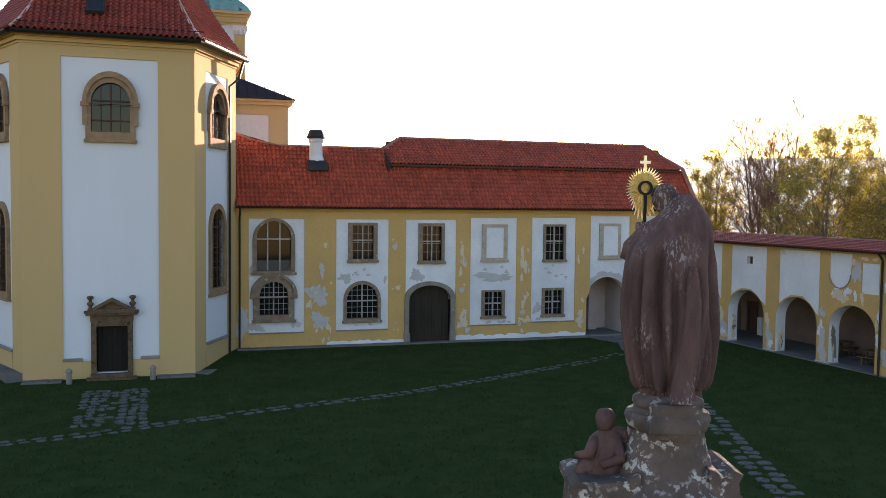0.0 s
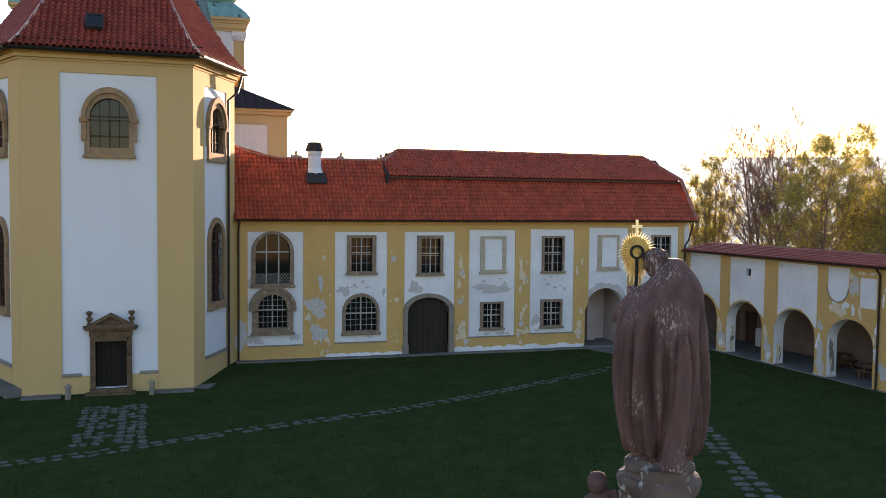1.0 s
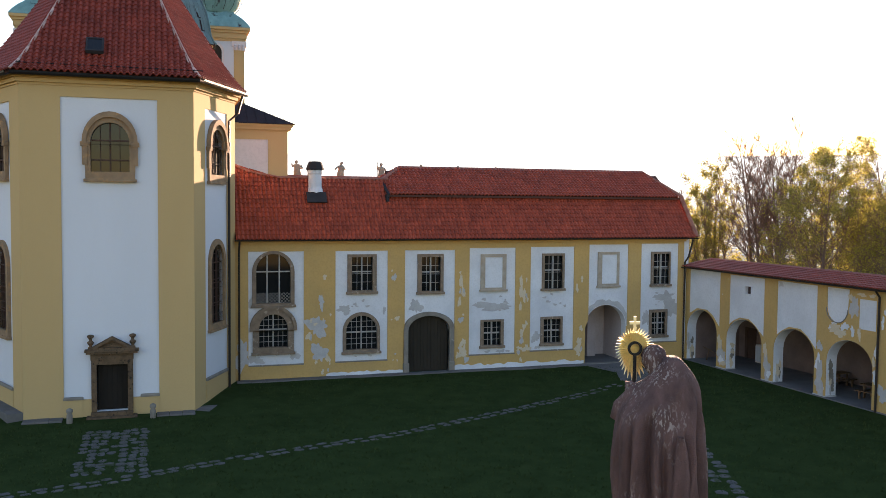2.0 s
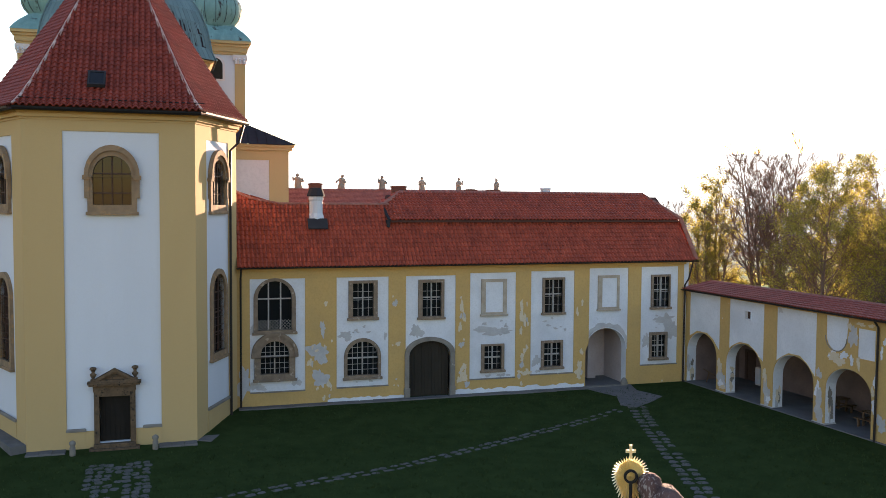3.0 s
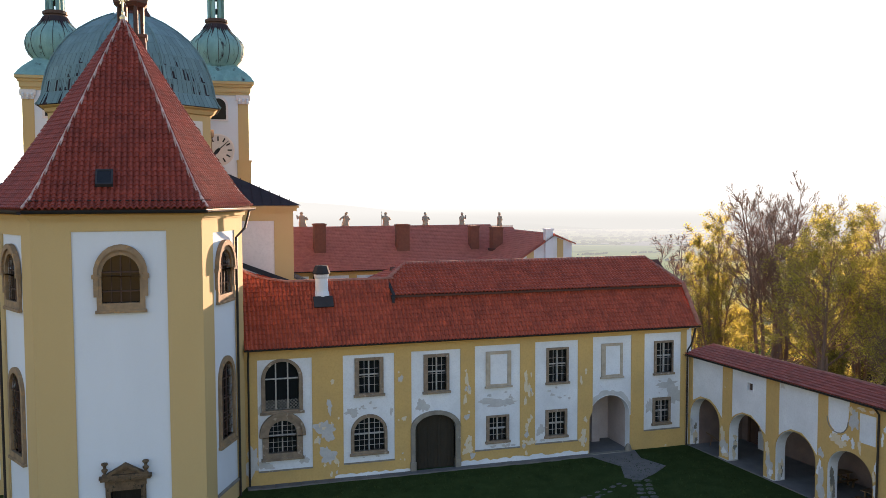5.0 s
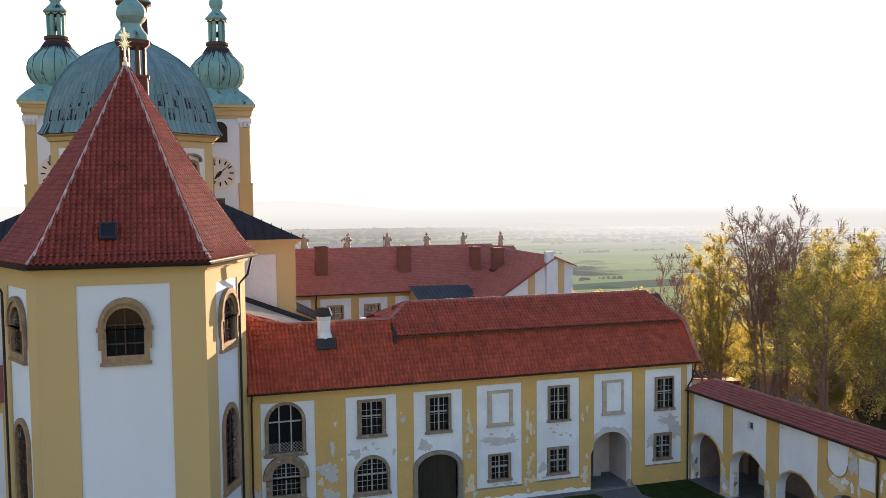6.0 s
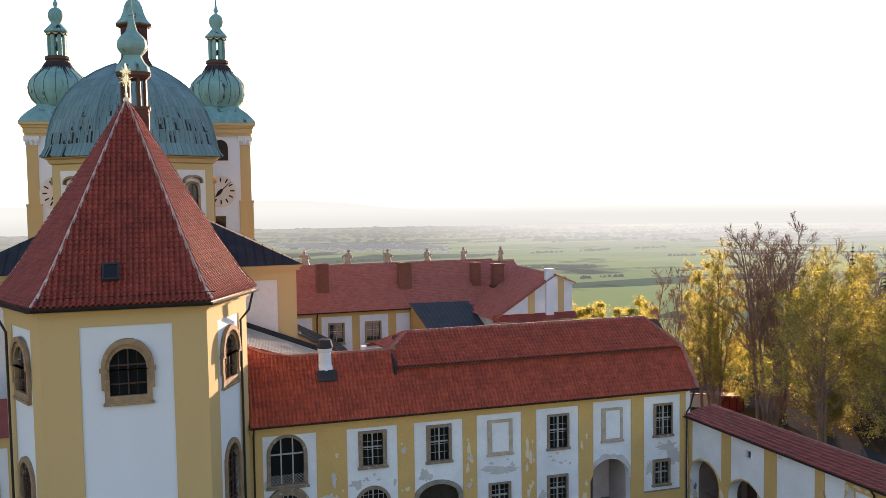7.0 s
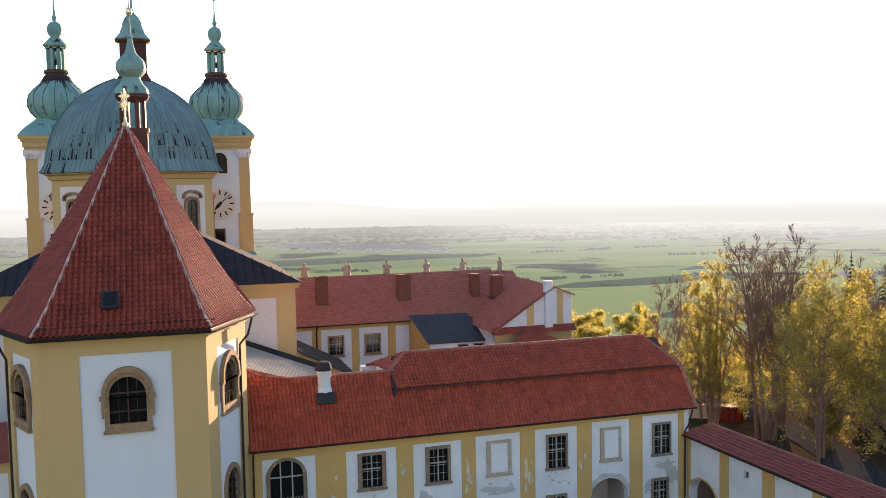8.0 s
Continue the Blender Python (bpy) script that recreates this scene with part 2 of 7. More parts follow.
class Shape:
    """Collects vertices and faces of one mesh."""

    def __init__(self):
        self.v, self.f = [], []

    def add(self, vs, fs):
        k = len(self.v)
        self.v += [tuple(p) for p in vs]
        self.f += [tuple(i + k for i in q) for q in fs]
        return self

    def box(self, x0, x1, y0, y1, z0, z1, c=0.0):
        """A box; c chamfers its four upper edges."""
        if c <= 0:
            return self.add([(x, y, z) for z in (z0, z1) for y in (y0, y1) for x in (x0, x1)],
                            [(0, 2, 3, 1), (4, 5, 7, 6), (0, 1, 5, 4), (2, 6, 7, 3), (0, 4, 6, 2), (1, 3, 7, 5)])
        vs = [(x, y, z) for z in (z0, z1 - c) for y in (y0, y1) for x in (x0, x1)]
        vs += [(x, y, z1) for y in (y0 + c, y1 - c) for x in (x0 + c, x1 - c)]
        fs = [(0, 2, 3, 1), (8, 9, 11, 10)]
        for a in (0, 4):
            fs += [(a, a + 1, a + 5, a + 4), (a + 2, a + 6, a + 7, a + 3), (a, a + 4, a + 6, a + 2), (a + 1, a + 3, a + 7, a + 5)]
        return self.add(vs, fs)

    def prism(self, poly, y0, y1):
        """A flat outline in (x, z), drawn out along y."""
        n = len(poly)
        self.add([(x, y0, z) for x, z in poly] + [(x, y1, z) for x, z in poly],
                 [tuple(range(n)), tuple(range(2 * n - 1, n - 1, -1))] + [(i, n + i, n + (i + 1) % n, (i + 1) % n) for i in range(n)])
        return self

    def ring(self, outer, inner, y0, y1):
        """A frame between two outlines of as many points, from y0 to y1."""
        n = len(outer)
        vs = [(x, y, z) for poly, y in ((outer, y0), (inner, y0), (outer, y1), (inner, y1)) for x, z in poly]
        fs = []
        for i in range(n):
            j = (i + 1) % n
            fs += [(i, j, n + j, n + i), (2 * n + j, 2 * n + i, 3 * n + i, 3 * n + j), (i, 2 * n + i, 2 * n + j, j), (n + j, 3 * n + j, 3 * n + i, n + i)]
        return self.add(vs, fs)

    def sheet(self, outer, holes, y0, y1):
        """A wall in the plane of x and z with openings through it, from y0 to y1."""
        loops = [outer] + list(holes)
        flat = [p for loop in loops for p in loop]
        tris = geometry.tessellate_polygon([[Vector((x, z, 0)) for x, z in loop] for loop in loops])
        n = len(flat)
        fs = []
        for a, b, c in tris:
            (xa, za), (xb, zb), (xc, zc) = flat[a], flat[b], flat[c]
            if (xb - xa) * (zc - za) - (xc - xa) * (zb - za) < 0:
                b, c = c, b
            fs += [(a, b, c), (n + a, n + c, n + b)]
        k = 0
        for loop in loops:
            m = len(loop)
            fs += [(k + i, k + (i + 1) % m, n + k + (i + 1) % m, n + k + i) for i in range(m)]
            k += m
        return self.add([(x, y0, z) for x, z in flat] + [(x, y1, z) for x, z in flat], fs)

    def lathe(self, profile, cx=0.0, cy=0.0, n=16, phase=0.0, squash=1.0):
        """A body of rotation from (radius, height) pairs."""
        k = len(profile)
        vs = []
        for r, z in profile:
            for i in range(n):
                a = phase + 2 * math.pi * i / n
                vs.append((cx + r * math.cos(a), cy + r * math.sin(a) * squash, z))
        fs = [(j * n + i, j * n + (i + 1) % n, (j + 1) * n + (i + 1) % n, (j + 1) * n + i) for j in range(k - 1) for i in range(n)]
        fs += [tuple(range(n - 1, -1, -1)), tuple((k - 1) * n + i for i in range(n))]
        return self.add(vs, fs)

    def tube(self, points, radii, n=6):
        """A round bar along points."""
        pts = [Vector(p) for p in points]
        if not isinstance(radii, (list, tuple)):
            radii = [radii] * len(pts)
        vs = []
        side = None
        for i, p in enumerate(pts):
            way = (pts[min(i + 1, len(pts) - 1)] - pts[max(i - 1, 0)]).normalized()
            if side is None:
                side = way.orthogonal().normalized()
            side = (side - way * side.dot(way)).normalized()
            up = way.cross(side)
            vs += [p + (side * math.cos(2 * math.pi * j / n) + up * math.sin(2 * math.pi * j / n)) * radii[i] for j in range(n)]
        k = len(pts)
        fs = [(i * n + j, i * n + (j + 1) % n, (i + 1) * n + (j + 1) % n, (i + 1) * n + j) for i in range(k - 1) for j in range(n)]
        fs += [tuple(range(n - 1, -1, -1)), tuple((k - 1) * n + j for j in range(n))]
        return self.add(vs, fs)

    def moved(self, m):
        self.v = [tuple(m @ Vector(p)) for p in self.v]
        return self

    def mesh(self, name, mat, smooth=False):
        me = bpy.data.meshes.new(name)
        me.from_pydata(self.v, [], self.f)
        me.materials.append(mat)
        if smooth:
            me.polygons.foreach_set("use_smooth", [True] * len(me.polygons))
        me.update()
        return me


def part(name, shape, mat, parent, label="", m=None, smooth=False):
    ob = new(name, shape.mesh(name, mat, smooth))
    ob.parent = parent
    if m is not None:
        ob.matrix_basis = m
    return tagged(ob, label)


def thing(name, label, category, m=None, group="", kind=""):
    ob = new(name)
    if m is not None:
        ob.matrix_basis = m
    return tagged(ob, label, category, group, kind)


def single(name, shape, mat, label, category, m=None, group="", kind="", smooth=False):
    ob = new(name, shape.mesh(name, mat, smooth))
    if m is not None:
        ob.matrix_basis = m
    return tagged(ob, label, category, group, kind)


def rect(x0, x1, z0, z1):
    return [(x0, z0), (x1, z0), (x1, z1), (x0, z1)]


def arch(x0, x1, z0, spring, top, n=14):
    """An outline with a round head: foot at z0, springing at spring, crown at top."""
    cx, rx, rz = (x0 + x1) / 2, (x1 - x0) / 2, top - spring
    pts = [(x0, z0), (x1, z0)]
    pts += [(cx + rx * math.cos(math.pi * i / n), spring + rz * math.sin(math.pi * i / n)) for i in range(n + 1)]
    return pts


def face_pose(p0, p1):
    """Local x runs from p0 to p1 on the plan, local y into the wall, z up."""
    d = Vector((p1[0] - p0[0], p1[1] - p0[1], 0))
    return pose(p0[0], p0[1], 0, 0, 0, math.degrees(math.atan2(d.y, d.x))), d.length


def tile_field(left, right, rows, w=0.25, amp=0.10, lift=0.06, ridge_cut=1.0, loose=0, pieces=None):
    """Rows of pantiles between two edge curves of the roof; the tiles of the lowest loose rows go into pieces, one by one."""
    s = Shape()
    o = left(0.0)
    u = (right(0.0) - o).normalized()
    wave = (0.0, 0.30, 1.0, 0.92, 0.05)
    for j in range(rows):
        a, b = ridge_cut * j / rows, ridge_cut * (j + 1) / rows
        l0, r0, l1, r1 = left(a), right(a), left(b), right(b)
        up = l1 - l0
        up = (up - u * up.dot(u))
        nor = u.cross(up.normalized())
        lo0, hi0, lo1, hi1 = (l0 - o).dot(u), (r0 - o).dot(u), (l1 - o).dot(u), (r1 - o).dot(u)
        first, last = math.floor(min(lo0, lo1) / w), math.ceil(max(hi0, hi1) / w)
        drop = up * 0.12
        jit = 0.004
        for i in range(first, last):
            if min((i + 1) * w, hi0) - max(i * w, lo0) < 0.02:
                continue
            e = random.uniform(-jit, jit)
            low, high, lip = [], [], []
            for k in range(5):
                uu = (i + k / 4) * w
                h = amp * wave[k]
                q0 = l0 + u * (min(max(uu, lo0), hi0) - lo0) - drop
                q1 = l1 + u * (min(max(uu, lo1), max(hi1, lo1 + 0.01)) - lo1)
                low.append(q0 + nor * (h + lift + e))
                high.append(q1 + nor * (h + e))
                lip.append(q0 + nor * (h - 0.005))
            fs = [(k, k + 1, 5 + k + 1, 5 + k) for k in range(4)] + [(10 + k, 10 + k + 1, k + 1, k) for k in range(4)]
            if j < loose:
                pieces.append(Shape().add(low + high + lip, fs))
            else:
                s.add(low + high + lip, fs)
    return s


def tiles(name, shape, mat, parent, label="red pantiles"):
    return tagged(part(name, shape, mat, parent, label), kind="stuff")


def straight(a, b):
    a, b = Vector(a), Vector(b)
    return lambda s: a.lerp(b, s)


def ridge_tiles(points, r=0.11, step=0.38):
    """Half-round ridge or hip tiles along a line of points."""
    s = Shape()
    pts = [Vector(p) for p in points]
    for a, b in zip(pts, pts[1:]):
        n = max(1, round((b - a).length / step))
        way = (b - a).normalized()
        side = way.cross(Vector((0, 0, 1))).normalized()
        up = side.cross(way)
        for i in range(n):
            p, q = a.lerp(b, i / n), a.lerp(b, (i + 1.12) / n)
            vs = []
            for c, rr in ((p, r), (q, r * 0.96)):
                for k in range(6):
                    t = math.pi * k / 5
                    vs.append(c + side * math.cos(t) * rr + up * math.sin(t) * rr * 0.8)
            s.add(vs, [(k, k + 1, 7 + k, 6 + k) for k in range(5)] + [(5, 4, 3, 2, 1, 0), (6, 7, 8, 9, 10, 11)])
    return s


def window(parent, m, outer, inner, mat=HALL_STONE, proud=0.06, depth=0.35, vs=(), hs=(), bars=(), thick=0.07, sill=True, lattice=None, thin=0.022, label="", bar_mat=None):
    """A window: stone surround, recessed pane, mullions and a grille in front. outer, inner: outlines in the wall's plane."""
    w = part("window", Shape().ring(outer, inner, -proud, depth), mat, parent, label, m)
    xs, zs = [p[0] for p in inner], [p[1] for p in inner]
    x0, x1, z0, z1 = min(xs), max(xs), min(zs), max(zs)
    part("pane", Shape().prism(inner, 0.22, 0.26), GLASS, w)
    cx = (x0 + x1) / 2

    def top_at(x):
        best = z1
        for (xa, za), (xb, zb) in zip(inner[1:], inner[2:]):
            if min(xa, xb) <= x <= max(xa, xb) and abs(xa - xb) > 1e-6 and min(za, zb) > (z0 + 0.1):
                best = za + (zb - za) * (x - xa) / (xb - xa)
        return best

    def span_at(z):
        lo, hi = x0, x1
        for (xa, za), (xb, zb) in zip(inner, inner[1:] + inner[:1]):
            if min(za, zb) <= z <= max(za, zb) and abs(za - zb) > 1e-6:
                x = xa + (xb - xa) * (z - za) / (zb - za)
                if x < cx:
                    lo = max(lo, x)
                else:
                    hi = min(hi, x)
        return lo, hi
    s = Shape()
    for x in vs:
        s.box(x - thick / 2, x + thick / 2, 0.10, 0.21, z0, top_at(x))
    for z in hs:
        lo, hi = span_at(z)
        s.box(lo, hi, 0.105, 0.205, z - thick / 2, z + thick / 2)
    if vs or hs:
        part("mullion", s, bar_mat or BARS, w)
    s = Shape()
    nv, nh = bars if bars else (0, 0)
    for i in range(1, nv):
        x = x0 + (x1 - x0) * i / nv
        s.box(x - thin / 2, x + thin / 2, 0.0, thin, z0, top_at(x))
    for i in range(1, nh):
        z = z0 + (z1 - z0) * i / nh
        lo, hi = span_at(z)
        s.box(lo, hi, thin + 0.002, 2 * thin, z - thin / 2, z + thin / 2)
    if lattice:
        la, lb = lattice
        n = max(3, round((x1 - x0) / 0.2))
        st = (x1 - x0) / n
        h = lb - la
        for i in range(-int(h / st) - 1, n + 1):
            for sg in (1, -1):
                xa = x0 + i * st if sg > 0 else x1 - i * st
                pts = []
                for k in range(2):
                    z = la + h * k
                    pts.append((xa + sg * h * k, z))
                (ax, az), (bx, bz) = pts
                t0, t1 = 0.0, 1.0
                dx = bx - ax
                ta, tb = (x0 - ax) / dx, (x1 - ax) / dx
                t0, t1 = max(0, min(ta, tb)), min(1, max(ta, tb))
                if t1 - t0 > 0.02:
                    s.tube([(ax + dx * t0, 0.01, az + h * t0), (ax + dx * t1, 0.01, az + h * t1)], thin * 0.55, 4)
    if s.v:
        part("grille", s, bar_mat or BARS, w)
    if sill:
        ox0, ox1 = min(p[0] for p in outer), max(p[0] for p in outer)
        oz = min(p[1] for p in outer)
        part("sill", Shape().box(ox0 - 0.08, ox1 + 0.08, -proud - 0.07, 0.05, oz - 0.10, oz + 0.05, 0.02), mat, w)
    return w


SCARS = [0]


def patch(parent, m, cx, cz, rx, rz, seed, mat=BARE, y=-0.004, t=0.006):
    """A shallow irregular scar where paint or plaster has come off."""
    rng = random.Random(seed)
    SCARS[0] += 1
    t += 0.0005 * (SCARS[0] % 61)
    n = 44
    ph = [rng.uniform(0, 6.28) for _ in range(4)]
    pts = []
    for i in range(n):
        a = 2 * math.pi * i / n
        k = 1 + 0.22 * math.sin(2 * a + ph[0]) + 0.16 * math.sin(3 * a + ph[1]) + 0.12 * math.sin(5 * a + ph[2]) + 0.12 * math.sin(9 * a + ph[3]) + rng.uniform(-0.07, 0.07)
        pts.append((cx + rx * k * math.cos(a), cz + rz * k * math.sin(a)))
    return part("plaster_scar", Shape().sheet(pts, [], y - t, y + 0.02), mat, parent, "bare grey patch of fallen plaster", m)


def gutter(a, b, r=0.09):
    """A half-round gutter between two points."""
    s = Shape()
    a, b = Vector(a), Vector(b)
    way = (b - a).normalized()
    side = way.cross(Vector((0, 0, 1))).normalized()
    vs = []
    for c in (a, b):
        for rr in (r, r - 0.012):
            for k in range(7):
                t = math.pi + math.pi * k / 6
                vs.append(c + side * math.cos(t) * rr + Vector((0, 0, 1)) * math.sin(t) * rr)
    fs = []
    for k in range(6):
        fs += [(k, k + 1, 14 + k + 1, 14 + k), (7 + k + 1, 7 + k, 21 + k, 21 + k + 1)]
    fs += [(0, 14, 21, 7), (6, 13, 27, 20)]
    return s.add(vs, fs)


# ---- ground ----
def smooth01(a, b, x):
    t = min(1.0, max(0.0, (x - a) / (b - a)))
    return t * t * (3 - 2 * t)


def ground_z(x, y):
    """Height of the ground: level court, falling gently beside and behind, then the hill drops to the plain."""
    z = -0.42 * smooth01(53.0, 46.0, y) * (1 - smooth01(22, 33, x))
    z += -2.0 * smooth01(39.5, 55, x) - 1.5 * smooth01(60, 110, y) * smooth01(30, 60, x)
    r = math.hypot(x, y - 40)
    z += -168 * smooth01(105, 760, r) - 6 * smooth01(85, 130, r)
    return z


s = Shape()
radii = [0, 3, 6, 9, 12, 15, 18, 21, 24, 27, 30, 33, 36, 40, 44, 50, 56, 64, 72, 82, 95, 110, 130, 160, 200, 260, 340, 440, 560, 700, 900, 1100]
NA = 120
for r in radii:
    for i in range(NA):
        a = 2 * math.pi * i / NA
        x, y = 14 + r * math.cos(a), 38 + r * math.sin(a)
        s.v.append((x, y, ground_z(x, y)))
for j in range(len(radii) - 1):
    for i in range(NA):
        i2 = (i + 1) % NA
        s.f.append((j * NA + i, (j + 1) * NA + i, (j + 1) * NA + i2, j * NA + i2))
single("ground", s, GRASS, "short dark green grass of a courtyard on a hill", "ground", kind="structure", smooth=True)


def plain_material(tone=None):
    """Fields far below; evening haze is painted in as emission, by distance and sun bearing."""
    m = bpy.data.materials.new("haze_painted_far_plain")
    m.use_nodes = True
    nodes, links = m.node_tree.nodes, m.node_tree.links
    nodes.clear()
    out = nodes.new("ShaderNodeOutputMaterial")
    geo = nodes.new("ShaderNodeNewGeometry")
    mp = nodes.new("ShaderNodeMapping")
    mp.inputs["Rotation"].default_value = (0, 0, radians(-24))
    mp.inputs["Scale"].default_value = (0.0014, 0.0052, 0.0)
    links.new(geo.outputs["Position"], mp.inputs["Vector"])
    vor = nodes.new("ShaderNodeTexVoronoi")
    vor.distance = "CHEBYCHEV"
    vor.inputs["Scale"].default_value = 1.0
    links.new(mp.outputs["Vector"], vor.inputs["Vector"])
    sep = nodes.new("ShaderNodeSeparateColor")
    links.new(vor.outputs["Color"], sep.inputs["Color"])
    ramp = nodes.new("ShaderNodeValToRGB")
    ramp.color_ramp.interpolation = "CONSTANT"
    stops = [(0.0, (0.64, 0.52, 0.15)), (0.24, (0.47, 0.42, 0.13)), (0.44, (0.70, 0.57, 0.16)), (0.58, (0.54, 0.36, 0.27)), (0.70, (0.54, 0.47, 0.14)), (0.90, (0.13, 0.16, 0.07))]
    el = ramp.color_ramp.elements
    el[0].position, el[0].color = stops[0][0], (*stops[0][1], 1)
    el[1].position, el[1].color = stops[1][0], (*stops[1][1], 1)
    for p, c in stops[2:]:
        e = el.new(p)
        e.color = (*c, 1)
    links.new(sep.outputs["Red"], ramp.inputs["Fac"])
    nz = nodes.new("ShaderNodeTexNoise")
    nz.inputs["Scale"].default_value = 0.004
    nz.inputs["Detail"].default_value = 9
    links.new(geo.outputs["Position"], nz.inputs["Vector"])
    mr = nodes.new("ShaderNodeMapRange")
    mr.inputs["From Min"].default_value, mr.inputs["From Max"].default_value = 0.58, 0.66
    links.new(nz.outputs["Fac"], mr.inputs["Value"])
    wood = nodes.new("ShaderNodeMix")
    wood.data_type = "RGBA"
    wood.inputs["B"].default_value = (0.05, 0.06, 0.035, 1)
    links.new(mr.outputs["Result"], wood.inputs["Factor"])
    links.new(ramp.outputs["Color"], wood.inputs["A"])
    dif = nodes.new("ShaderNodeBsdfDiffuse")
    if tone:
        dif.inputs["Color"].default_value = (*tone, 1)
    else:
        links.new(wood.outputs["Result"], dif.inputs["Color"])
    # painted haze: emission replaces the field colour with distance
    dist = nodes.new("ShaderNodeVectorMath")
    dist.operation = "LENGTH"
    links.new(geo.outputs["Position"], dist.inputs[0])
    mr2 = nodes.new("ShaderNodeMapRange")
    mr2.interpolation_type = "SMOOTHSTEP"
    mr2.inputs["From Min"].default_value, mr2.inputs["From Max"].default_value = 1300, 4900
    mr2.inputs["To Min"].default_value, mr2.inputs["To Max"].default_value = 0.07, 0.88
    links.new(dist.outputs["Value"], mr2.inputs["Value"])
    # the painted haze emits more towards the sun's bearing
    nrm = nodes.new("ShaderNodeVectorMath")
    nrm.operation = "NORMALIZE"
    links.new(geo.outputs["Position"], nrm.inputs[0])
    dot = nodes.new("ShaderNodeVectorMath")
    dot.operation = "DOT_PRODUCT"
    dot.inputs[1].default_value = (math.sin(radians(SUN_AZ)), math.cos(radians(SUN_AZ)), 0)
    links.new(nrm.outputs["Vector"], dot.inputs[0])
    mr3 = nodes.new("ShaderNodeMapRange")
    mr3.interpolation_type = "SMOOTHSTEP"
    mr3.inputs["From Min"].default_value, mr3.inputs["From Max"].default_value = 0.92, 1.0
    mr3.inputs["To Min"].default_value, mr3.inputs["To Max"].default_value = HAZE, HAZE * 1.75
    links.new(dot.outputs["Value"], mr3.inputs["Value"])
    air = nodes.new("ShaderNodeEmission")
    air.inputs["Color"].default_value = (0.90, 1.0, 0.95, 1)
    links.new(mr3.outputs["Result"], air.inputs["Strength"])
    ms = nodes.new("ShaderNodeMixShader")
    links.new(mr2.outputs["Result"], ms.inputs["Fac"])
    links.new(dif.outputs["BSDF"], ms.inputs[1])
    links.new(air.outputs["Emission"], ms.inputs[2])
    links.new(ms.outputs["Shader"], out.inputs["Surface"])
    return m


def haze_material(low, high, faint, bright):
    """Painted horizon haze: plain emission that brightens with height."""
    m = bpy.data.materials.new("painted_horizon_haze")
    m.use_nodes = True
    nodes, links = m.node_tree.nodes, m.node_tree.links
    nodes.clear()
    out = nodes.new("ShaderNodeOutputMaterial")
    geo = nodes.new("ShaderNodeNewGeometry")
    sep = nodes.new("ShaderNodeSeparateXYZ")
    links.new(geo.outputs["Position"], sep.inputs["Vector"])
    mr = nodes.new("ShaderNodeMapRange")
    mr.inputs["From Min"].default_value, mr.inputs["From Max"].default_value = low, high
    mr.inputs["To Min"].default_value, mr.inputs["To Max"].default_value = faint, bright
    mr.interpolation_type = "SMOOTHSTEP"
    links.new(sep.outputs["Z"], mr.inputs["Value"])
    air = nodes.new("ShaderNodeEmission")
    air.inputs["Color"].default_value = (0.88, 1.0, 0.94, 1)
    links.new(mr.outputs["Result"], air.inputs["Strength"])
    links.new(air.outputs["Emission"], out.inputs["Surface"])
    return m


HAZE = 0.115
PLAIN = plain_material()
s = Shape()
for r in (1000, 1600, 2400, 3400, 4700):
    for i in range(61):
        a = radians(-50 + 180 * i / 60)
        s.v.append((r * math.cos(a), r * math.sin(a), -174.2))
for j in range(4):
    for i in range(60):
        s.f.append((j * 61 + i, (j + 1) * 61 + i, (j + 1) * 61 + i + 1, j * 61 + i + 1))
single("backdrop", s, PLAIN, "plain of fields far below, with haze painted in as glow", "backdrop", kind="structure")
# hill strip with no surface colour; its haze is painted as emission
s = Shape()
for i in range(181):
    a = radians(-50 + 180 * i / 180)
    far_side = smooth01(60, 84, -50 + 180 * i / 180)
    top = -176 + 138 * far_side + 18 * far_side * noise.noise((math.cos(a) * 5, math.sin(a) * 5, 0)) + 6 * far_side * noise.noise((math.cos(a) * 19, math.sin(a) * 19, 3))
    s.v += [(4640 * math.cos(a), 4640 * math.sin(a), -176), (4640 * math.cos(a), 4640 * math.sin(a), top)]
s.f = [(2 * i, 2 * i + 2, 2 * i + 3, 2 * i + 1) for i in range(180)]
single("backdrop", s, haze_material(-175, -70, 0.162, 0.188), "far hills on the horizon, painted as a glowing haze gradient", "backdrop", kind="structure")


# added glowing wall that paints bright haze over the lowest sky
s = Shape()
for i in range(61):
    a = radians(-50 + 180 * i / 60)
    s.v += [(4690 * math.cos(a), 4690 * math.sin(a), -176), (4690 * math.cos(a), 4690 * math.sin(a), 245)]
s.f = [(2 * i, 2 * i + 2, 2 * i + 3, 2 * i + 1) for i in range(60)]
single("backdrop", s, haze_material(-135, 70, 0.17, 0.34), "glowing strip painted as pale evening haze over the horizon", "backdrop", kind="structure")

# ---- the long two-storey building ----
FY = 53.03
hall = thing("long_building", "two-storey ochre and white baroque wing with peeling plaster and red tiles", "building", pose(0, 0, 0))
FM = pose(0, FY, 0)
panels = [rect(4.88, 8.11, 0.85, 7.54), rect(9.99, 13.2, 0.87, 7.54), rect(14.28, 17.5, 3.0, 7.55), rect(18.45, 21.54, 0.93, 7.66),
          rect(22.58, 25.63, 1.02, 7.70), rect(26.70, 29.55, 0.02, 7.82), rect(30.52, 33.32, 1.26, 7.86)]
gate_hole = arch(14.49, 17.15, -0.1, 2.62, 3.50)
pass_hole = arch(26.50, 29.47, -0.1, 2.45, 3.84)
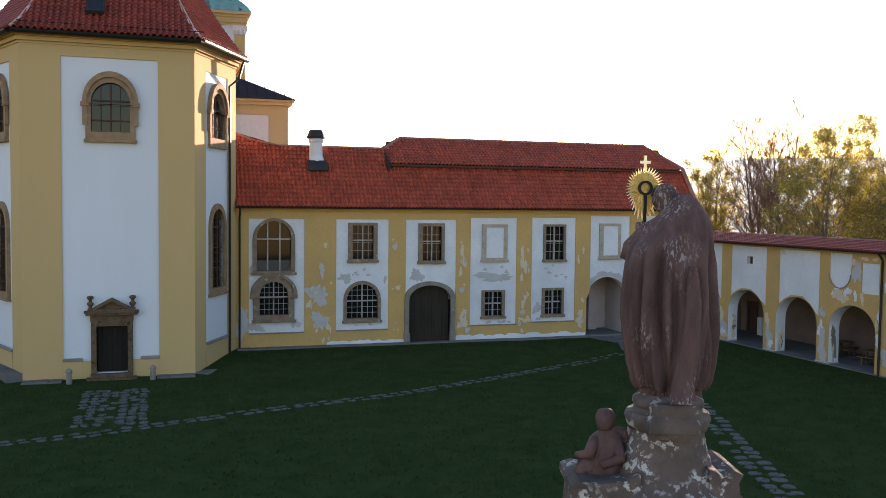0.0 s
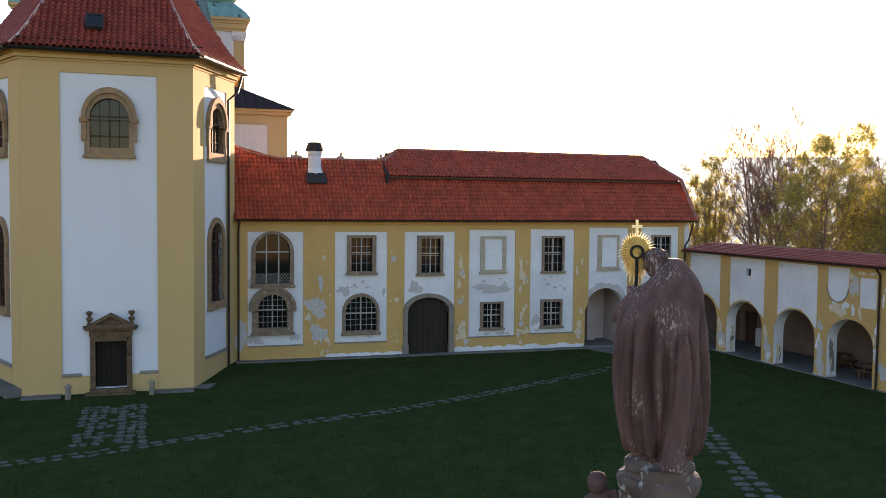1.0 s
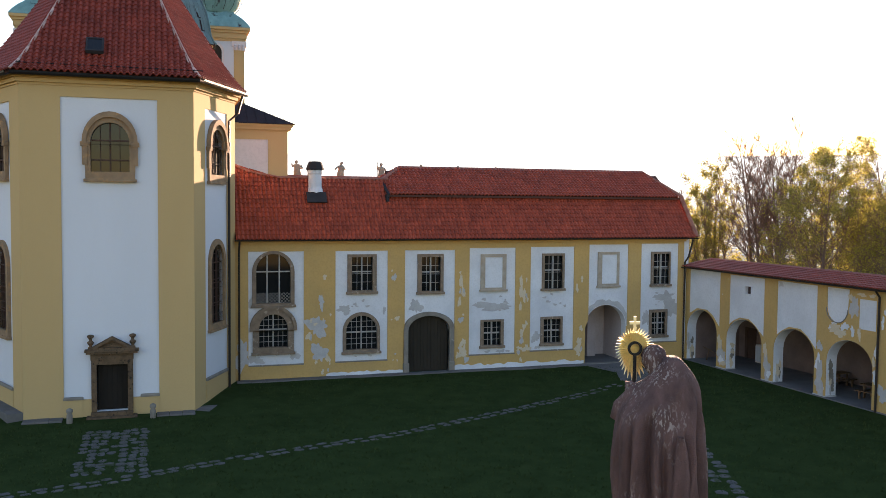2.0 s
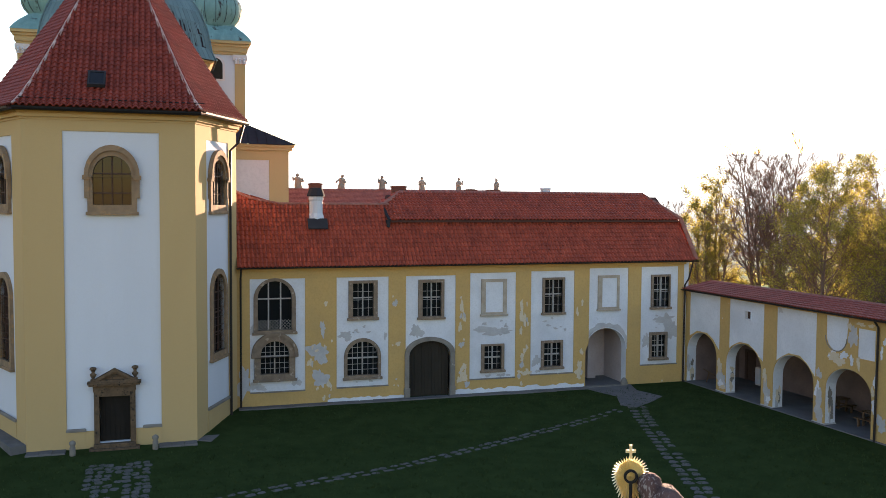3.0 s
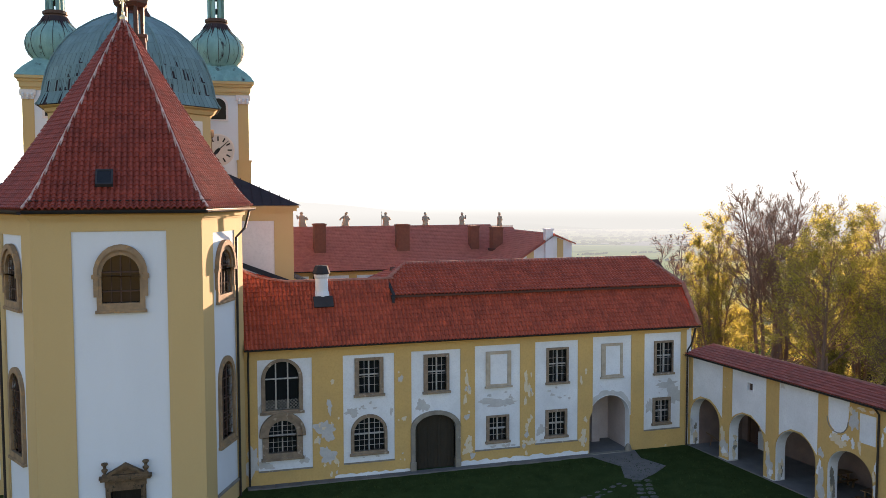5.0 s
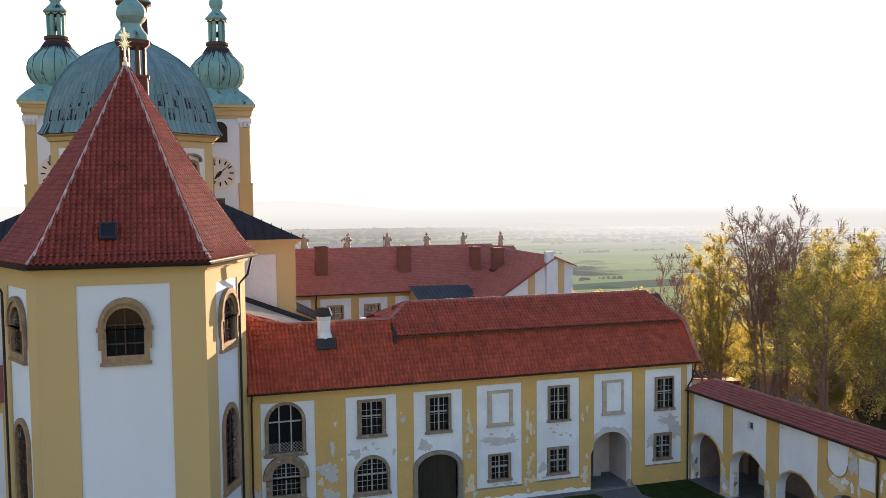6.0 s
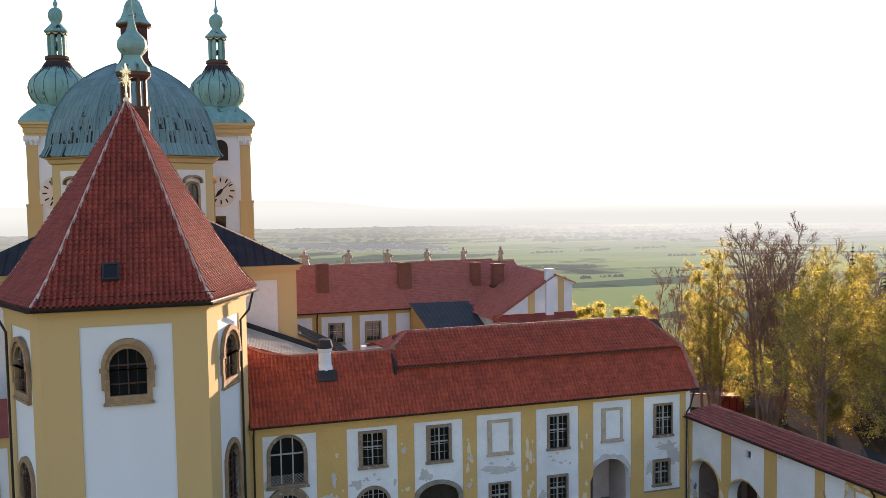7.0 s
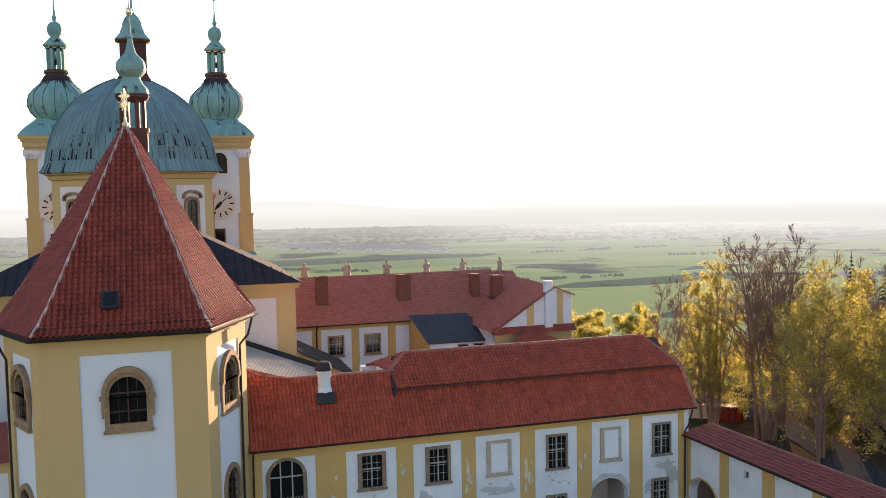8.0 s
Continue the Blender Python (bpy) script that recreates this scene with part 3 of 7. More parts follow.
A_up_o, A_up_i = arch(5.10, 7.55, 4.35, 6.35, 7.58), arch(5.33, 7.32, 4.50, 6.42, 7.40)
A_lo_o, A_lo_i = arch(5.13, 7.5, 1.57, 3.05, 4.22), arch(5.49, 7.15, 1.92, 3.05, 3.86)
B_up_o, B_up_i = rect(10.72, 12.5, 5.03, 7.33), rect(10.98, 12.25, 5.15, 7.16)
B_lo_o, B_lo_i = arch(10.45, 12.72, 1.40, 2.72, 3.83), arch(10.64, 12.55, 1.58, 2.70, 3.62)
C_o, C_i = rect(15.08, 16.74, 4.92, 7.31), rect(15.34, 16.55, 5.02, 7.12)
D_up_o, D_up_i = rect(19.2, 20.9, 4.99, 7.26), rect(19.48, 20.65, 5.15, 7.07)
D_lo_o, D_lo_i = rect(19.23, 20.77, 1.41, 3.12), rect(19.42, 20.58, 1.5, 3.0)
E_up_o, E_up_i = rect(23.38, 24.93, 4.96, 7.27), rect(23.53, 24.79, 5.0, 7.13)
E_lo_o, E_lo_i = rect(23.33, 24.85, 1.41, 3.19), rect(23.52, 24.70, 1.5, 3.03)
F_o, F_i = rect(27.33, 28.88, 5.08, 7.34), rect(27.62, 28.70, 5.25, 7.17)
G_up_o, G_up_i = rect(31.27, 32.72, 5.09, 7.32), rect(31.43, 32.63, 5.15, 7.18)
G_lo_o, G_lo_i = rect(31.2, 32.55, 1.65, 3.44), rect(31.36, 32.40, 1.76, 3.25)
holes = [A_up_i, A_lo_i, B_up_i, B_lo_i, C_i, D_lo_i, E_up_i, E_lo_i, G_up_i, G_lo_i, gate_hole, pass_hole]
part("wall", Shape().sheet(rect(4.05, 33.75, -0.5, 8.15), holes, 0.06, 0.66), WHITE, hall, "white lime plaster", FM)
part("pilaster_field", Shape().sheet(
    [(4.0, -0.5), (14.47, -0.5), (14.47, 2.62), (14.28, 2.62), (14.28, 7.55), (17.5, 7.55), (17.5, 2.62), (17.17, 2.62), (17.17, -0.5), (26.48, -0.5), (26.48, 2.4), (26.70, 2.9), (26.70, 7.82), (29.55, 7.82), (29.55, 2.4), (29.49, 2.4), (29.49, -0.5), (33.75, -0.5), (33.75, 8.15), (4.0, 8.15)],
    [panels[0], panels[1], panels[3], panels[4], panels[6]], 0.0, 0.06), OCHRE, hall, "flaking ochre plaster", FM)
part("cornice", Shape().box(4.0, 33.85, -0.10, 0.0, 8.0, 8.12).box(4.0, 33.9, -0.2, 0.1, 8.12, 8.24), OCHRE, hall, "", FM)
# thin shadow ledges at the panel feet
for p in (panels[0], panels[1], panels[3], panels[4], panels[6]):
    part("panel_ledge", Shape().box(p[0][0], p[1][0], -0.05, 0.06, p[0][1] - 0.05, p[0][1] + 0.02), STONE_GREY, hall, "", FM)


def ragged_band(x0, x1, z0, z1, seed, amp=0.06):
    rng = random.Random(seed)
    n = int((x1 - x0) / 0.22)
    top = [(x1 - (x1 - x0) * i / n, z1 + rng.uniform(-amp, amp)) for i in range(n + 1)]
    return Shape().sheet([(x0, z0), (x1, z0)] + top, [], -0.03, 0.0)


part("base_band", ragged_band(9.45, 14.2, -0.5, 0.22, 3), WHITE, hall, "unpainted white render at the foot", FM)
part("base_band", ragged_band(17.5, 26.4, -0.5, 0.30, 4, 0.09), WHITE, hall, "unpainted white render at the foot", FM)
window(hall, FM, A_up_o, A_up_i, vs=(5.97, 6.68), hs=(6.35,), lattice=(4.52, 5.12), bars=(0, 0), label="tall arched window with a lattice apron")
window(hall, FM, A_lo_o, A_lo_i, vs=(6.32,), hs=(2.95,), bars=(6, 6), proud=0.1, label="arched window with a heavy stone hood")
part("hood", Shape().ring(arch(4.95, 7.68, 2.9, 3.05, 4.36), arch(5.15, 7.48, 2.9, 3.05, 4.18), -0.2, 0.05), HALL_STONE, hall, "", FM)
window(hall, FM, B_lo_o, B_lo_i, vs=(11.6,), hs=(2.62,), bars=(6, 6), label="arched window behind a white grille")
for o, i in ((B_up_o, B_up_i), (C_o, C_i), (E_up_o, E_up_i), (G_up_o, G_up_i)):
    cx = (i[0][0] + i[1][0]) / 2
    zz = i[0][1] + (i[2][1] - i[0][1]) * 0.56
    window(hall, FM, o, i, vs=(cx,), hs=(zz,), bars=(4, 4), label="tall barred window in a stone surround")
for o, i in ((D_lo_o, D_lo_i), (E_lo_o, E_lo_i), (G_lo_o, G_lo_i)):
    cx = (i[0][0] + i[1][0]) / 2
    window(hall, FM, o, i, vs=(cx,), hs=(i[0][1] + (i[2][1] - i[0][1]) * 0.52,), bars=(4, 4), thick=0.06, label="small barred window in a stone surround")
for o, i in ((D_up_o, D_up_i), (F_o, F_i)):
    w = part("blind_window", Shape().ring(o, i, -0.05, 0.1), PALE_STONE, hall, "blind window, plastered up", FM)
    part("infill", Shape().box(i[0][0], i[1][0], 0.0, 0.055, i[0][1], i[2][1]), WHITE, w)
    part("sill", Shape().box(o[0][0] - 0.08, o[1][0] + 0.08, -0.12, 0.04, o[0][1] - 0.08, o[0][1] + 0.04, 0.02), PALE_STONE, w)
# carriage gate
g = part("gate_surround", Shape().ring(arch(14.22, 17.45, -0.15, 2.7, 3.74), gate_hole, -0.12, 0.5), STONE_GREY, hall, "arched stone gate surround", FM)
for x in (14.18, 17.12):
    part("plinth_block", Shape().box(x, x + 0.36, -0.17, 0.1, -0.2, 0.62, 0.03), STONE_GREY, g)
d = part("gate_leaf", Shape().prism(gate_hole, 0.36, 0.42), GATE, hall, "dark closed wooden gate", FM)
for i in range(12):
    x = 14.52 + i * 0.219
    zt = 2.62 + 0.86 * math.sqrt(max(0.0, 1 - ((x + 0.1 - 15.82) / 1.34) ** 2))
    part("board", Shape().box(x, x + 0.205, 0.325, 0.355, -0.1, zt - 0.05), GATE, d)
# passage behind the open arch
part("passage_wall", Shape().sheet(rect(26.0, 26.5, -0.2, 4.2), [], 0.662, 3.2).sheet(rect(29.5, 30.0, -0.2, 4.2), [], 0.662, 3.2).sheet(rect(26.0, 30.0, 4.2, 4.4), [], 0.662, 3.2).sheet(rect(26.0, 30.0, -0.2, 4.2), [], 3.2, 3.6), PASSAGE, hall, "pale passage walls", FM)
part("passage_pier", Shape().box(27.9, 28.5, 2.5, 3.2, -0.2, 4.2), PASSAGE, hall, "", FM)
part("passage_door", Shape().ring(rect(26.9, 27.8, -0.1, 2.4), rect(27.0, 27.7, -0.1, 2.3), 3.1, 3.2).box(27.0, 27.7, 3.14, 3.2, -0.1, 2.3), PASSAGE, hall, "pale door at the end of the passage", FM)
part("passage_floor", Shape().box(26.5, 29.5, 0.05, 3.2, -0.2, 0.03), CONCRETE, hall, "", FM)
part("threshold", Shape().box(26.3, 29.6, -0.35, 0.1, -0.2, 0.06, 0.03), STONE_GREY, hall, "worn stone threshold", FM)
single("guard_stone", Shape().lathe([(0.22, -0.2), (0.24, 0.2), (0.16, 0.42), (0.05, 0.5)], 29.3, FY - 0.1, 9), STONE_GREY, "rounded guard stone beside the passage", "guard stone", smooth=True)
# scars in the plaster
for k, (cx, cz, rx, rz) in enumerate([(8.9, 3.05, 0.55, 0.6), (9.0, 1.5, 0.42, 0.55), (9.15, 4.5, 0.16, 0.4), (5.0, 4.5, 0.3, 0.3), (5.2, 1.2, 0.5, 0.25), (7.6, 1.35, 0.25, 0.25), (4.5, 1.4, 0.4, 0.8),
                                      (15.0, 4.1, 0.35, 0.42), (20.0, 3.95, 1.25, 0.25), (23.0, 1.9, 0.25, 0.35), (32.8, 3.7, 0.5, 0.75), (31.0, 2.9, 0.25, 0.5), (32.2, 4.3, 0.7, 0.2), (10.6, 4.0, 0.35, 0.25), (13.0, 3.9, 0.1, 0.2)]):
    inside = any(p[0][0] < cx < p[1][0] and p[0][1] < cz < p[2][1] for p in panels + [rect(26.7, 29.55, 2.9, 7.8)])
    patch(hall, FM, cx, cz, rx, rz, 40 + k, BARE, 0.056 if inside else -0.004)
for k, (cx, cz, rx, rz) in enumerate([(17.9, 5.6, 0.10, 0.45), (18.05, 4.9, 0.12, 0.3), (17.8, 4.3, 0.09, 0.35), (21.95, 5.4, 0.1, 0.5), (22.15, 4.6, 0.13, 0.35), (21.9, 3.9, 0.08, 0.3), (22.0, 2.2, 0.14, 0.22), (22.3, 1.15, 0.3, 0.14), (21.85, 1.25, 0.16, 0.1), (18.0, 0.95, 0.3, 0.13), (26.05, 1.5, 0.14, 0.3), (25.9, 1.05, 0.2, 0.12), (25.85, 5.0, 0.07, 0.3)]):
    patch(hall, FM, cx, cz, rx, rz, 80 + k, FLAKE)

n = 24
rb = random.Random(9)
lower = [(27.985 + 1.52 * math.cos(math.pi * i / n), 2.47 + 1.42 * math.sin(math.pi * i / n)) for i in range(n + 1)]
upper = [(27.985 + (1.62 + rb.uniform(0.0, 0.16)) * math.cos(math.pi * i / n), 2.47 + (1.58 + 0.22 * abs(math.cos(math.pi * i / n)) + rb.uniform(0.0, 0.2)) * math.sin(math.pi * i / n)) for i in range(n, -1, -1)]
part("plaster_scar", Shape().sheet(lower + upper, [], 0.04, 0.07), BARE, hall, "bare grey band over the passage arch", FM)

fr = random.Random(5)
for k in range(70):
    px = fr.choice((8.5, 9.6, 13.6, 17.95, 17.95, 22.05, 22.05, 26.15, 30.0)) + fr.gauss(0, 0.3)
    pz = fr.choice((fr.uniform(0.3, 1.4), fr.uniform(0.8, 6.5)))
    if any(p[0][0] - 0.12 < px < p[1][0] + 0.12 for p in panels) or 26.3 < px < 29.7:
        continue
    q = fr.uniform(0.04, 0.16)
    patch(hall, FM, px, pz, q, q * fr.uniform(0.8, 2.2), 300 + k, FLAKE if fr.random() < 0.7 else BARE)
for k in range(60):
    p = fr.choice((panels[0], panels[1], panels[3], panels[3], panels[4], panels[4], panels[6]))
    px, pz = fr.uniform(p[0][0] + 0.15, p[1][0] - 0.15), fr.choice((p[0][1] + 0.25, 4.4, 3.9)) + fr.gauss(0, 0.2)
    if any(min(a[0] for a in h) - 0.35 < px < max(a[0] for a in h) + 0.35 and min(a[1] for a in h) - 0.35 < pz < max(a[1] for a in h) + 0.5 for h in holes) or pz < p[0][1] + 0.1:
        continue
    q = fr.uniform(0.03, 0.11)
    patch(hall, FM, px, pz, q * fr.uniform(1, 2.2), q, 400 + k, BARE, 0.056)

# roof of the long building
part("roof_deck", Shape().prism([(0, 0), (2.72, 3.58), (5.45, 0.0)], 4.2, 14.0).prism([(0, 0), (1.98, 2.55), (1.98, 2.6), (4.45, 4.3), (9.0, 0.0)], 14.0, 33.9).moved(pose(0, 52.72, 8.2, 0, 0, 90) @ Matrix.Diagonal((1, -1, 1, 1))), DECK, hall)
tiles("roof_tiles", tile_field(straight((4.15, 52.62, 8.26), (4.15, 55.36, 11.87)), straight((14.15, 52.62, 8.26), (14.15, 55.36, 11.87)), 14), TILE, hall, "red pantiles")
tiles("roof_tiles", tile_field(straight((14.15, 52.62, 8.26), (14.15, 54.579, 10.838)), straight((34.42, 52.62, 8.30), (34.10, 54.579, 10.85)), 10), TILE, hall, "red pantiles")
def verge(f):
    """Left edge of the upper roof: a short plumb verge, then the hip."""
    a, b, c = Vector((13.57, 54.25, 10.96)), Vector((13.46, 55.6, 11.834)), Vector((14.93, 57.0, 12.74))
    return a.lerp(b, f / 0.491) if f < 0.491 else b.lerp(c, (f - 0.491) / 0.509)


tiles("upper_roof_tiles", tile_field(verge, straight((34.15, 54.25, 10.96), (32.65, 57.0, 12.74)), 10), TILE, hall, "red pantiles")
part("upper_roof_edge", Shape().box(13.42, 34.15, 54.22, 54.8, 10.80, 10.93), DECK, hall)
part("upper_roof_side", Shape().add([(13.46, 55.6, 11.78), (14.93, 57.0, 12.69), (13.38, 60.3, 11.45)], [(0, 1, 2)]), DECK, hall)
tiles("hip_tiles", tile_field(straight((13.38, 60.3, 11.5), (14.93, 57.0, 12.74)), straight((13.46, 55.6, 11.83), (14.93, 57.0, 12.74)), 8), TILE, hall)
part("upper_side_wall", Shape().add([(13.6, 54.3, 10.88), (13.6, 55.65, 11.72), (13.6, 60.3, 11.4), (13.6, 60.3, 8.3), (13.6, 54.3, 8.3)], [(0, 1, 2, 3, 4)]), WHITE, hall)
part("verge_flashing", Shape().tube([(13.5, 54.12, 10.93), (13.44, 54.9, 11.42), (13.4, 55.6, 11.9)], 0.1, 6).box(13.36, 13.52, 54.1, 55.2, 10.5, 10.95), SLATE, hall, "dark sheet-metal verge flashing")
part("upper_roof_side", Shape().add([(34.15, 54.25, 10.85), (32.65, 57.0, 12.7), (34.15, 59.8, 10.85), (34.35, 52.7, 8.2), (34.35, 61.5, 8.2)], [(2, 1, 0), (0, 3, 4, 2)]), TILE, hall)
part("upper_roof_back", Shape().add([(14.93, 57.0, 12.72), (32.65, 57.0, 12.72), (34.15, 61.5, 8.4), (13.42, 61.5, 8.4)], [(0, 1, 2, 3)]), TILE, hall)
tiles("sweep_tiles", tile_field(straight((4.15, 55.36, 11.87), (4.15, 55.92, 12.66)), straight((6.9, 55.36, 11.87), (4.3, 55.92, 12.66)), 3), TILE, hall)
tagged(part("ridge_cap", ridge_tiles([(4.2, 55.95, 12.66), (5.2, 55.6, 12.2), (6.9, 55.4, 11.88), (13.7, 55.4, 11.88)], r=0.17), RIDGE, hall), kind="stuff")
tagged(part("ridge_cap", ridge_tiles([(13.46, 55.6, 11.9), (14.93, 57.02, 12.70), (32.65, 57.02, 12.70), (34.15, 54.25, 11.04), (34.42, 52.62, 8.36)], r=0.17), RIDGE, hall), kind="stuff")
part("eave_gutter", gutter((4.1, 52.52, 8.24), (34.5, 52.52, 8.27)), PIPE, hall)
part("gable_wall", Shape().box(33.75, 34.15, 53.1, 61.0, -0.5, 8.2), WHITE, hall)
part("back_wall", Shape().box(9.9, 33.7, 60.8, 61.2, -0.5, 8.3), WHITE, hall)
part("downpipe", Shape().tube([(4.35, 52.52, 8.15), (4.35, 52.75, 7.8), (4.35, 52.9, 7.6), (4.35, 52.9, -0.2)], 0.06, 8), PIPE, hall)
part("downpipe", Shape().tube([(34.1, 52.52, 8.15), (33.9, 52.7, 7.0), (33.72, 52.85, 6.6), (33.72, 52.85, -0.2)], 0.06, 8), PIPE, hall)
part("back_hip", Shape().add([(12.9, 60.4, 11.45), (15.2, 57.4, 12.62), (15.2, 61.5, 11.4), (12.9, 60.4, 11.25), (15.2, 61.5, 11.2)], [(0, 2, 1), (0, 3, 4, 2)]), TILE, hall, "small red hip end behind the roof")
part("back_hip_wall", Shape().box(12.6, 15.2, 60.2, 61.0, 8.3, 11.3), WHITE, hall)
# roof vent
vent = part("vent_chimney", Shape().lathe([(0.54, 9.6), (0.54, 10.95), (0.50, 11.15), (0.41, 11.35), (0.40, 12.1), (0.45, 12.2), (0.45, 12.4)], 9.06, 54.9, 16), WHITE_CLEAN, hall, "white plastered vent chimney with a dark cap")
part("cap", Shape().lathe([(0.54, 12.38), (0.56, 12.45), (0.44, 12.78), (0.38, 12.9), (0.05, 12.92)], 9.06, 54.9, 8), SLATE, vent)
part("flashing", Shape().box(-0.6, 0.6, -0.05, 0.05, -0.55, 0.2).moved(Matrix.Translation((9.06, 54.33, 10.86)) @ pose(0, 0, 0, -37)), SLATE, vent)

# ---- the church ----
church = thing("church", "ochre and white baroque church with a copper dome, two towers", "church", pose(0, 0, 0))
CX = -2.37
CH = [(-8.88, 71.0), (-8.88, 52.96), (-6.43, 47.7), (1.69, 47.7), (4.14, 52.96), (4.14, 71.0)]
Z0, Z1 = -0.6, 16.1


def choir_face(p0, p1, panel, wins, door_gap=None, deep=0.07):
    """One side of the choir: an ochre frame in front of a white recessed panel with its windows."""
    m, length = face_pose(p0, p1)
    inner = [w[1] for w in wins]
    part("wall", Shape().sheet(rect(0, length, Z0, Z1), inner + ([door_gap] if door_gap else []), deep, 0.8), WHITE_CLEAN, church, "", m)
    outer = rect(0, length, Z0, Z1)
    part("ochre_border", Shape().sheet(outer, [panel], 0.0, deep), OCHRE_CLEAN, church, "", m)
    for o, i, kw in wins:
        window(church, m, o, i, **kw)
    return m, length


def choir_windows(c, lower=True):
    up_o, up_i = arch(c - 1.16, c + 1.16, 11.47, 13.3, 14.62), arch(c - 0.91, c + 0.91, 11.87, 13.32, 14.3)
    r = [(up_o, up_i, dict(vs=(c,), hs=(12.45, 13.42), thick=0.07, bars=(4, 1), mat=STONE, bar_mat=SASH, proud=0.1, label="arched choir window in a sandstone surround"))]
    if lower:
        lo_o, lo_i = arch(c - 1.16, c + 1.16, 3.5, 7.1, 8.4), arch(c - 0.9, c + 0.9, 3.85, 7.1, 8.1)
        r.append((lo_o, lo_i, dict(vs=(c - 0.3, c + 0.3), hs=(4.9, 6.0, 7.1), thick=0.05, bars=(4, 9), mat=STONE, bar_mat=SASH, proud=0.1, label="tall arched choir window")))
    return r


fm, fl = choir_face(CH[2], CH[3], [(1.84, 0.52), (3.2, 0.52), (3.2, -0.5), (5.05, -0.5), (5.05, 0.52), (6.36, 0.52), (6.36, 15.5), (1.84, 15.5)], choir_windows(4.12, False), rect(3.38, 4.85, -0.1, 2.25))
sm, sl = choir_face(CH[3], CH[4], rect(1.45, 4.55, 0.9, 15.3), choir_windows(3.0), None, 0.03)
lm, ll = choir_face(CH[1], CH[2], rect(1.25, 4.35, 0.9, 15.3), choir_windows(2.8))
choir_face(CH[0], CH[1], rect(2, 16, 0.9, 15.3), [])
choir_face(CH[4], CH[5], rect(2, 16, 0.9, 15.3), [])
for m, o0, o1 in ((fm, 2.96, 5.28), (sm, 1.84, 4.16), (lm, 1.64, 3.96)):
    c = (o0 + o1) / 2
    part("hood", Shape().ring(arch(o0 - 0.14, o1 + 0.14, 13.22, 13.34, 14.84), arch(o0 + 0.06, o1 - 0.06, 13.22, 13.34, 14.56), -0.22, 0.02), STONE, church, "", m)
    for x in (o0 - 0.22, o1 - 0.18):
        part("impost", Shape().box(x, x + 0.4, -0.2, 0.02, 13.12, 13.34, 0.03).box(x + 0.08, x + 0.32, -0.14, 0.02, 12.2, 13.12), STONE, church, "", m)
# stone ledges and plinths at the foot of the panels
for m, a, b, z in ((fm, 1.84, 2.72, 0.52), (fm, 5.48, 6.36, 0.52), (sm, 1.45, 4.55, 0.9), (lm, 1.25, 4.35, 0.9)):
    part("plinth", Shape().box(a, b, -0.03, 0.07, Z0, z), OCHRE_CLEAN, church, "", m)
    part("plinth_ledge", Shape().box(a - 0.03, b + 0.03, -0.10, 0.05, z, z + 0.16, 0.06), STONE_GREY, church, "", m)
# cornice round the choir
for lo, hi, out in ((16.02, 16.14, 0.05), (16.14, 16.34, 0.18), (16.34, 16.44, 0.30), (16.44, 16.55, 0.40)):
    poly = [(CX + (x - CX) * (1 + out / 6.2), y if y > 60 else 57 + (y - 57) * (1 + out / 9.3)) for x, y in CH]
    n = len(poly)
    part("cornice", Shape().add([(x, y, lo) for x, y in poly] + [(x, y, hi) for x, y in poly],
         [tuple(range(n)), tuple(range(2 * n - 1, n - 1, -1))] + [(i, (i + 1) % n, n + (i + 1) % n, n + i) for i in range(n)]), OCHRE_CLEAN, church)
# choir roof with its bell-shaped foot
APEX = Vector((CX + 0.1, 58.0, 27.9))
EZ = 16.62
EV = [Vector((-9.42, 70.5, EZ)), Vector((-9.42, 52.75, EZ)), Vector((-6.72, 47.15, EZ)), Vector((1.98, 47.15, EZ)), Vector((4.68, 52.75, EZ)), Vector((4.68, 70.5, EZ))]


def hip(e, top):
    def at(p):
        q = e.lerp(top, p)
        q.z = EZ + (top.z - EZ) * (p * 1.05 - 0.05 * (1 - math.exp(-p * 11)))
        return q
    return at


RB = Vector((APEX.x, 70.5, APEX.z))
for a, b, ta, tb in ((1, 2, APEX, APEX), (2, 3, APEX, APEX), (3, 4, APEX, APEX), (4, 5, APEX, RB), (0, 1, RB, APEX)):
    row_tiles = []
    tiles("roof_tiles", tile_field(hip(EV[a], ta), hip(EV[b], tb), 44, w=0.30, amp=0.125, lift=0.055, ridge_cut=0.985, loose=10 if a == 2 else 0, pieces=row_tiles), TILE_DULL, church, "red pantiles of the choir roof")
    for one in row_tiles:
        part("roof_tile", one, TILE_ONE, church)
    dk = Shape()
    la, lb = hip(EV[a] + Vector((0, 0, 0)), ta), hip(EV[b], tb)
    for i in range(12):
        c0, c1 = i / 12, (i + 1) / 12
        dk.add([p - Vector((0, 0, 0.12)) for p in (la(c0), lb(c0), lb(c1), la(c1))], [(0, 1, 2, 3)])
    part("roof_deck", dk, DECK, church)
for k in (1, 2, 3, 4):
    h = hip(EV[k], APEX)
    tagged(part("hip_cap", ridge_tiles([h(i / 14) + Vector((0, 0, 0.06)) for i in range(15)], r=0.1), MORTAR, church), kind="stuff")
tagged(part("ridge_cap", ridge_tiles([APEX, RB], r=0.075), RIDGE, church), kind="stuff")
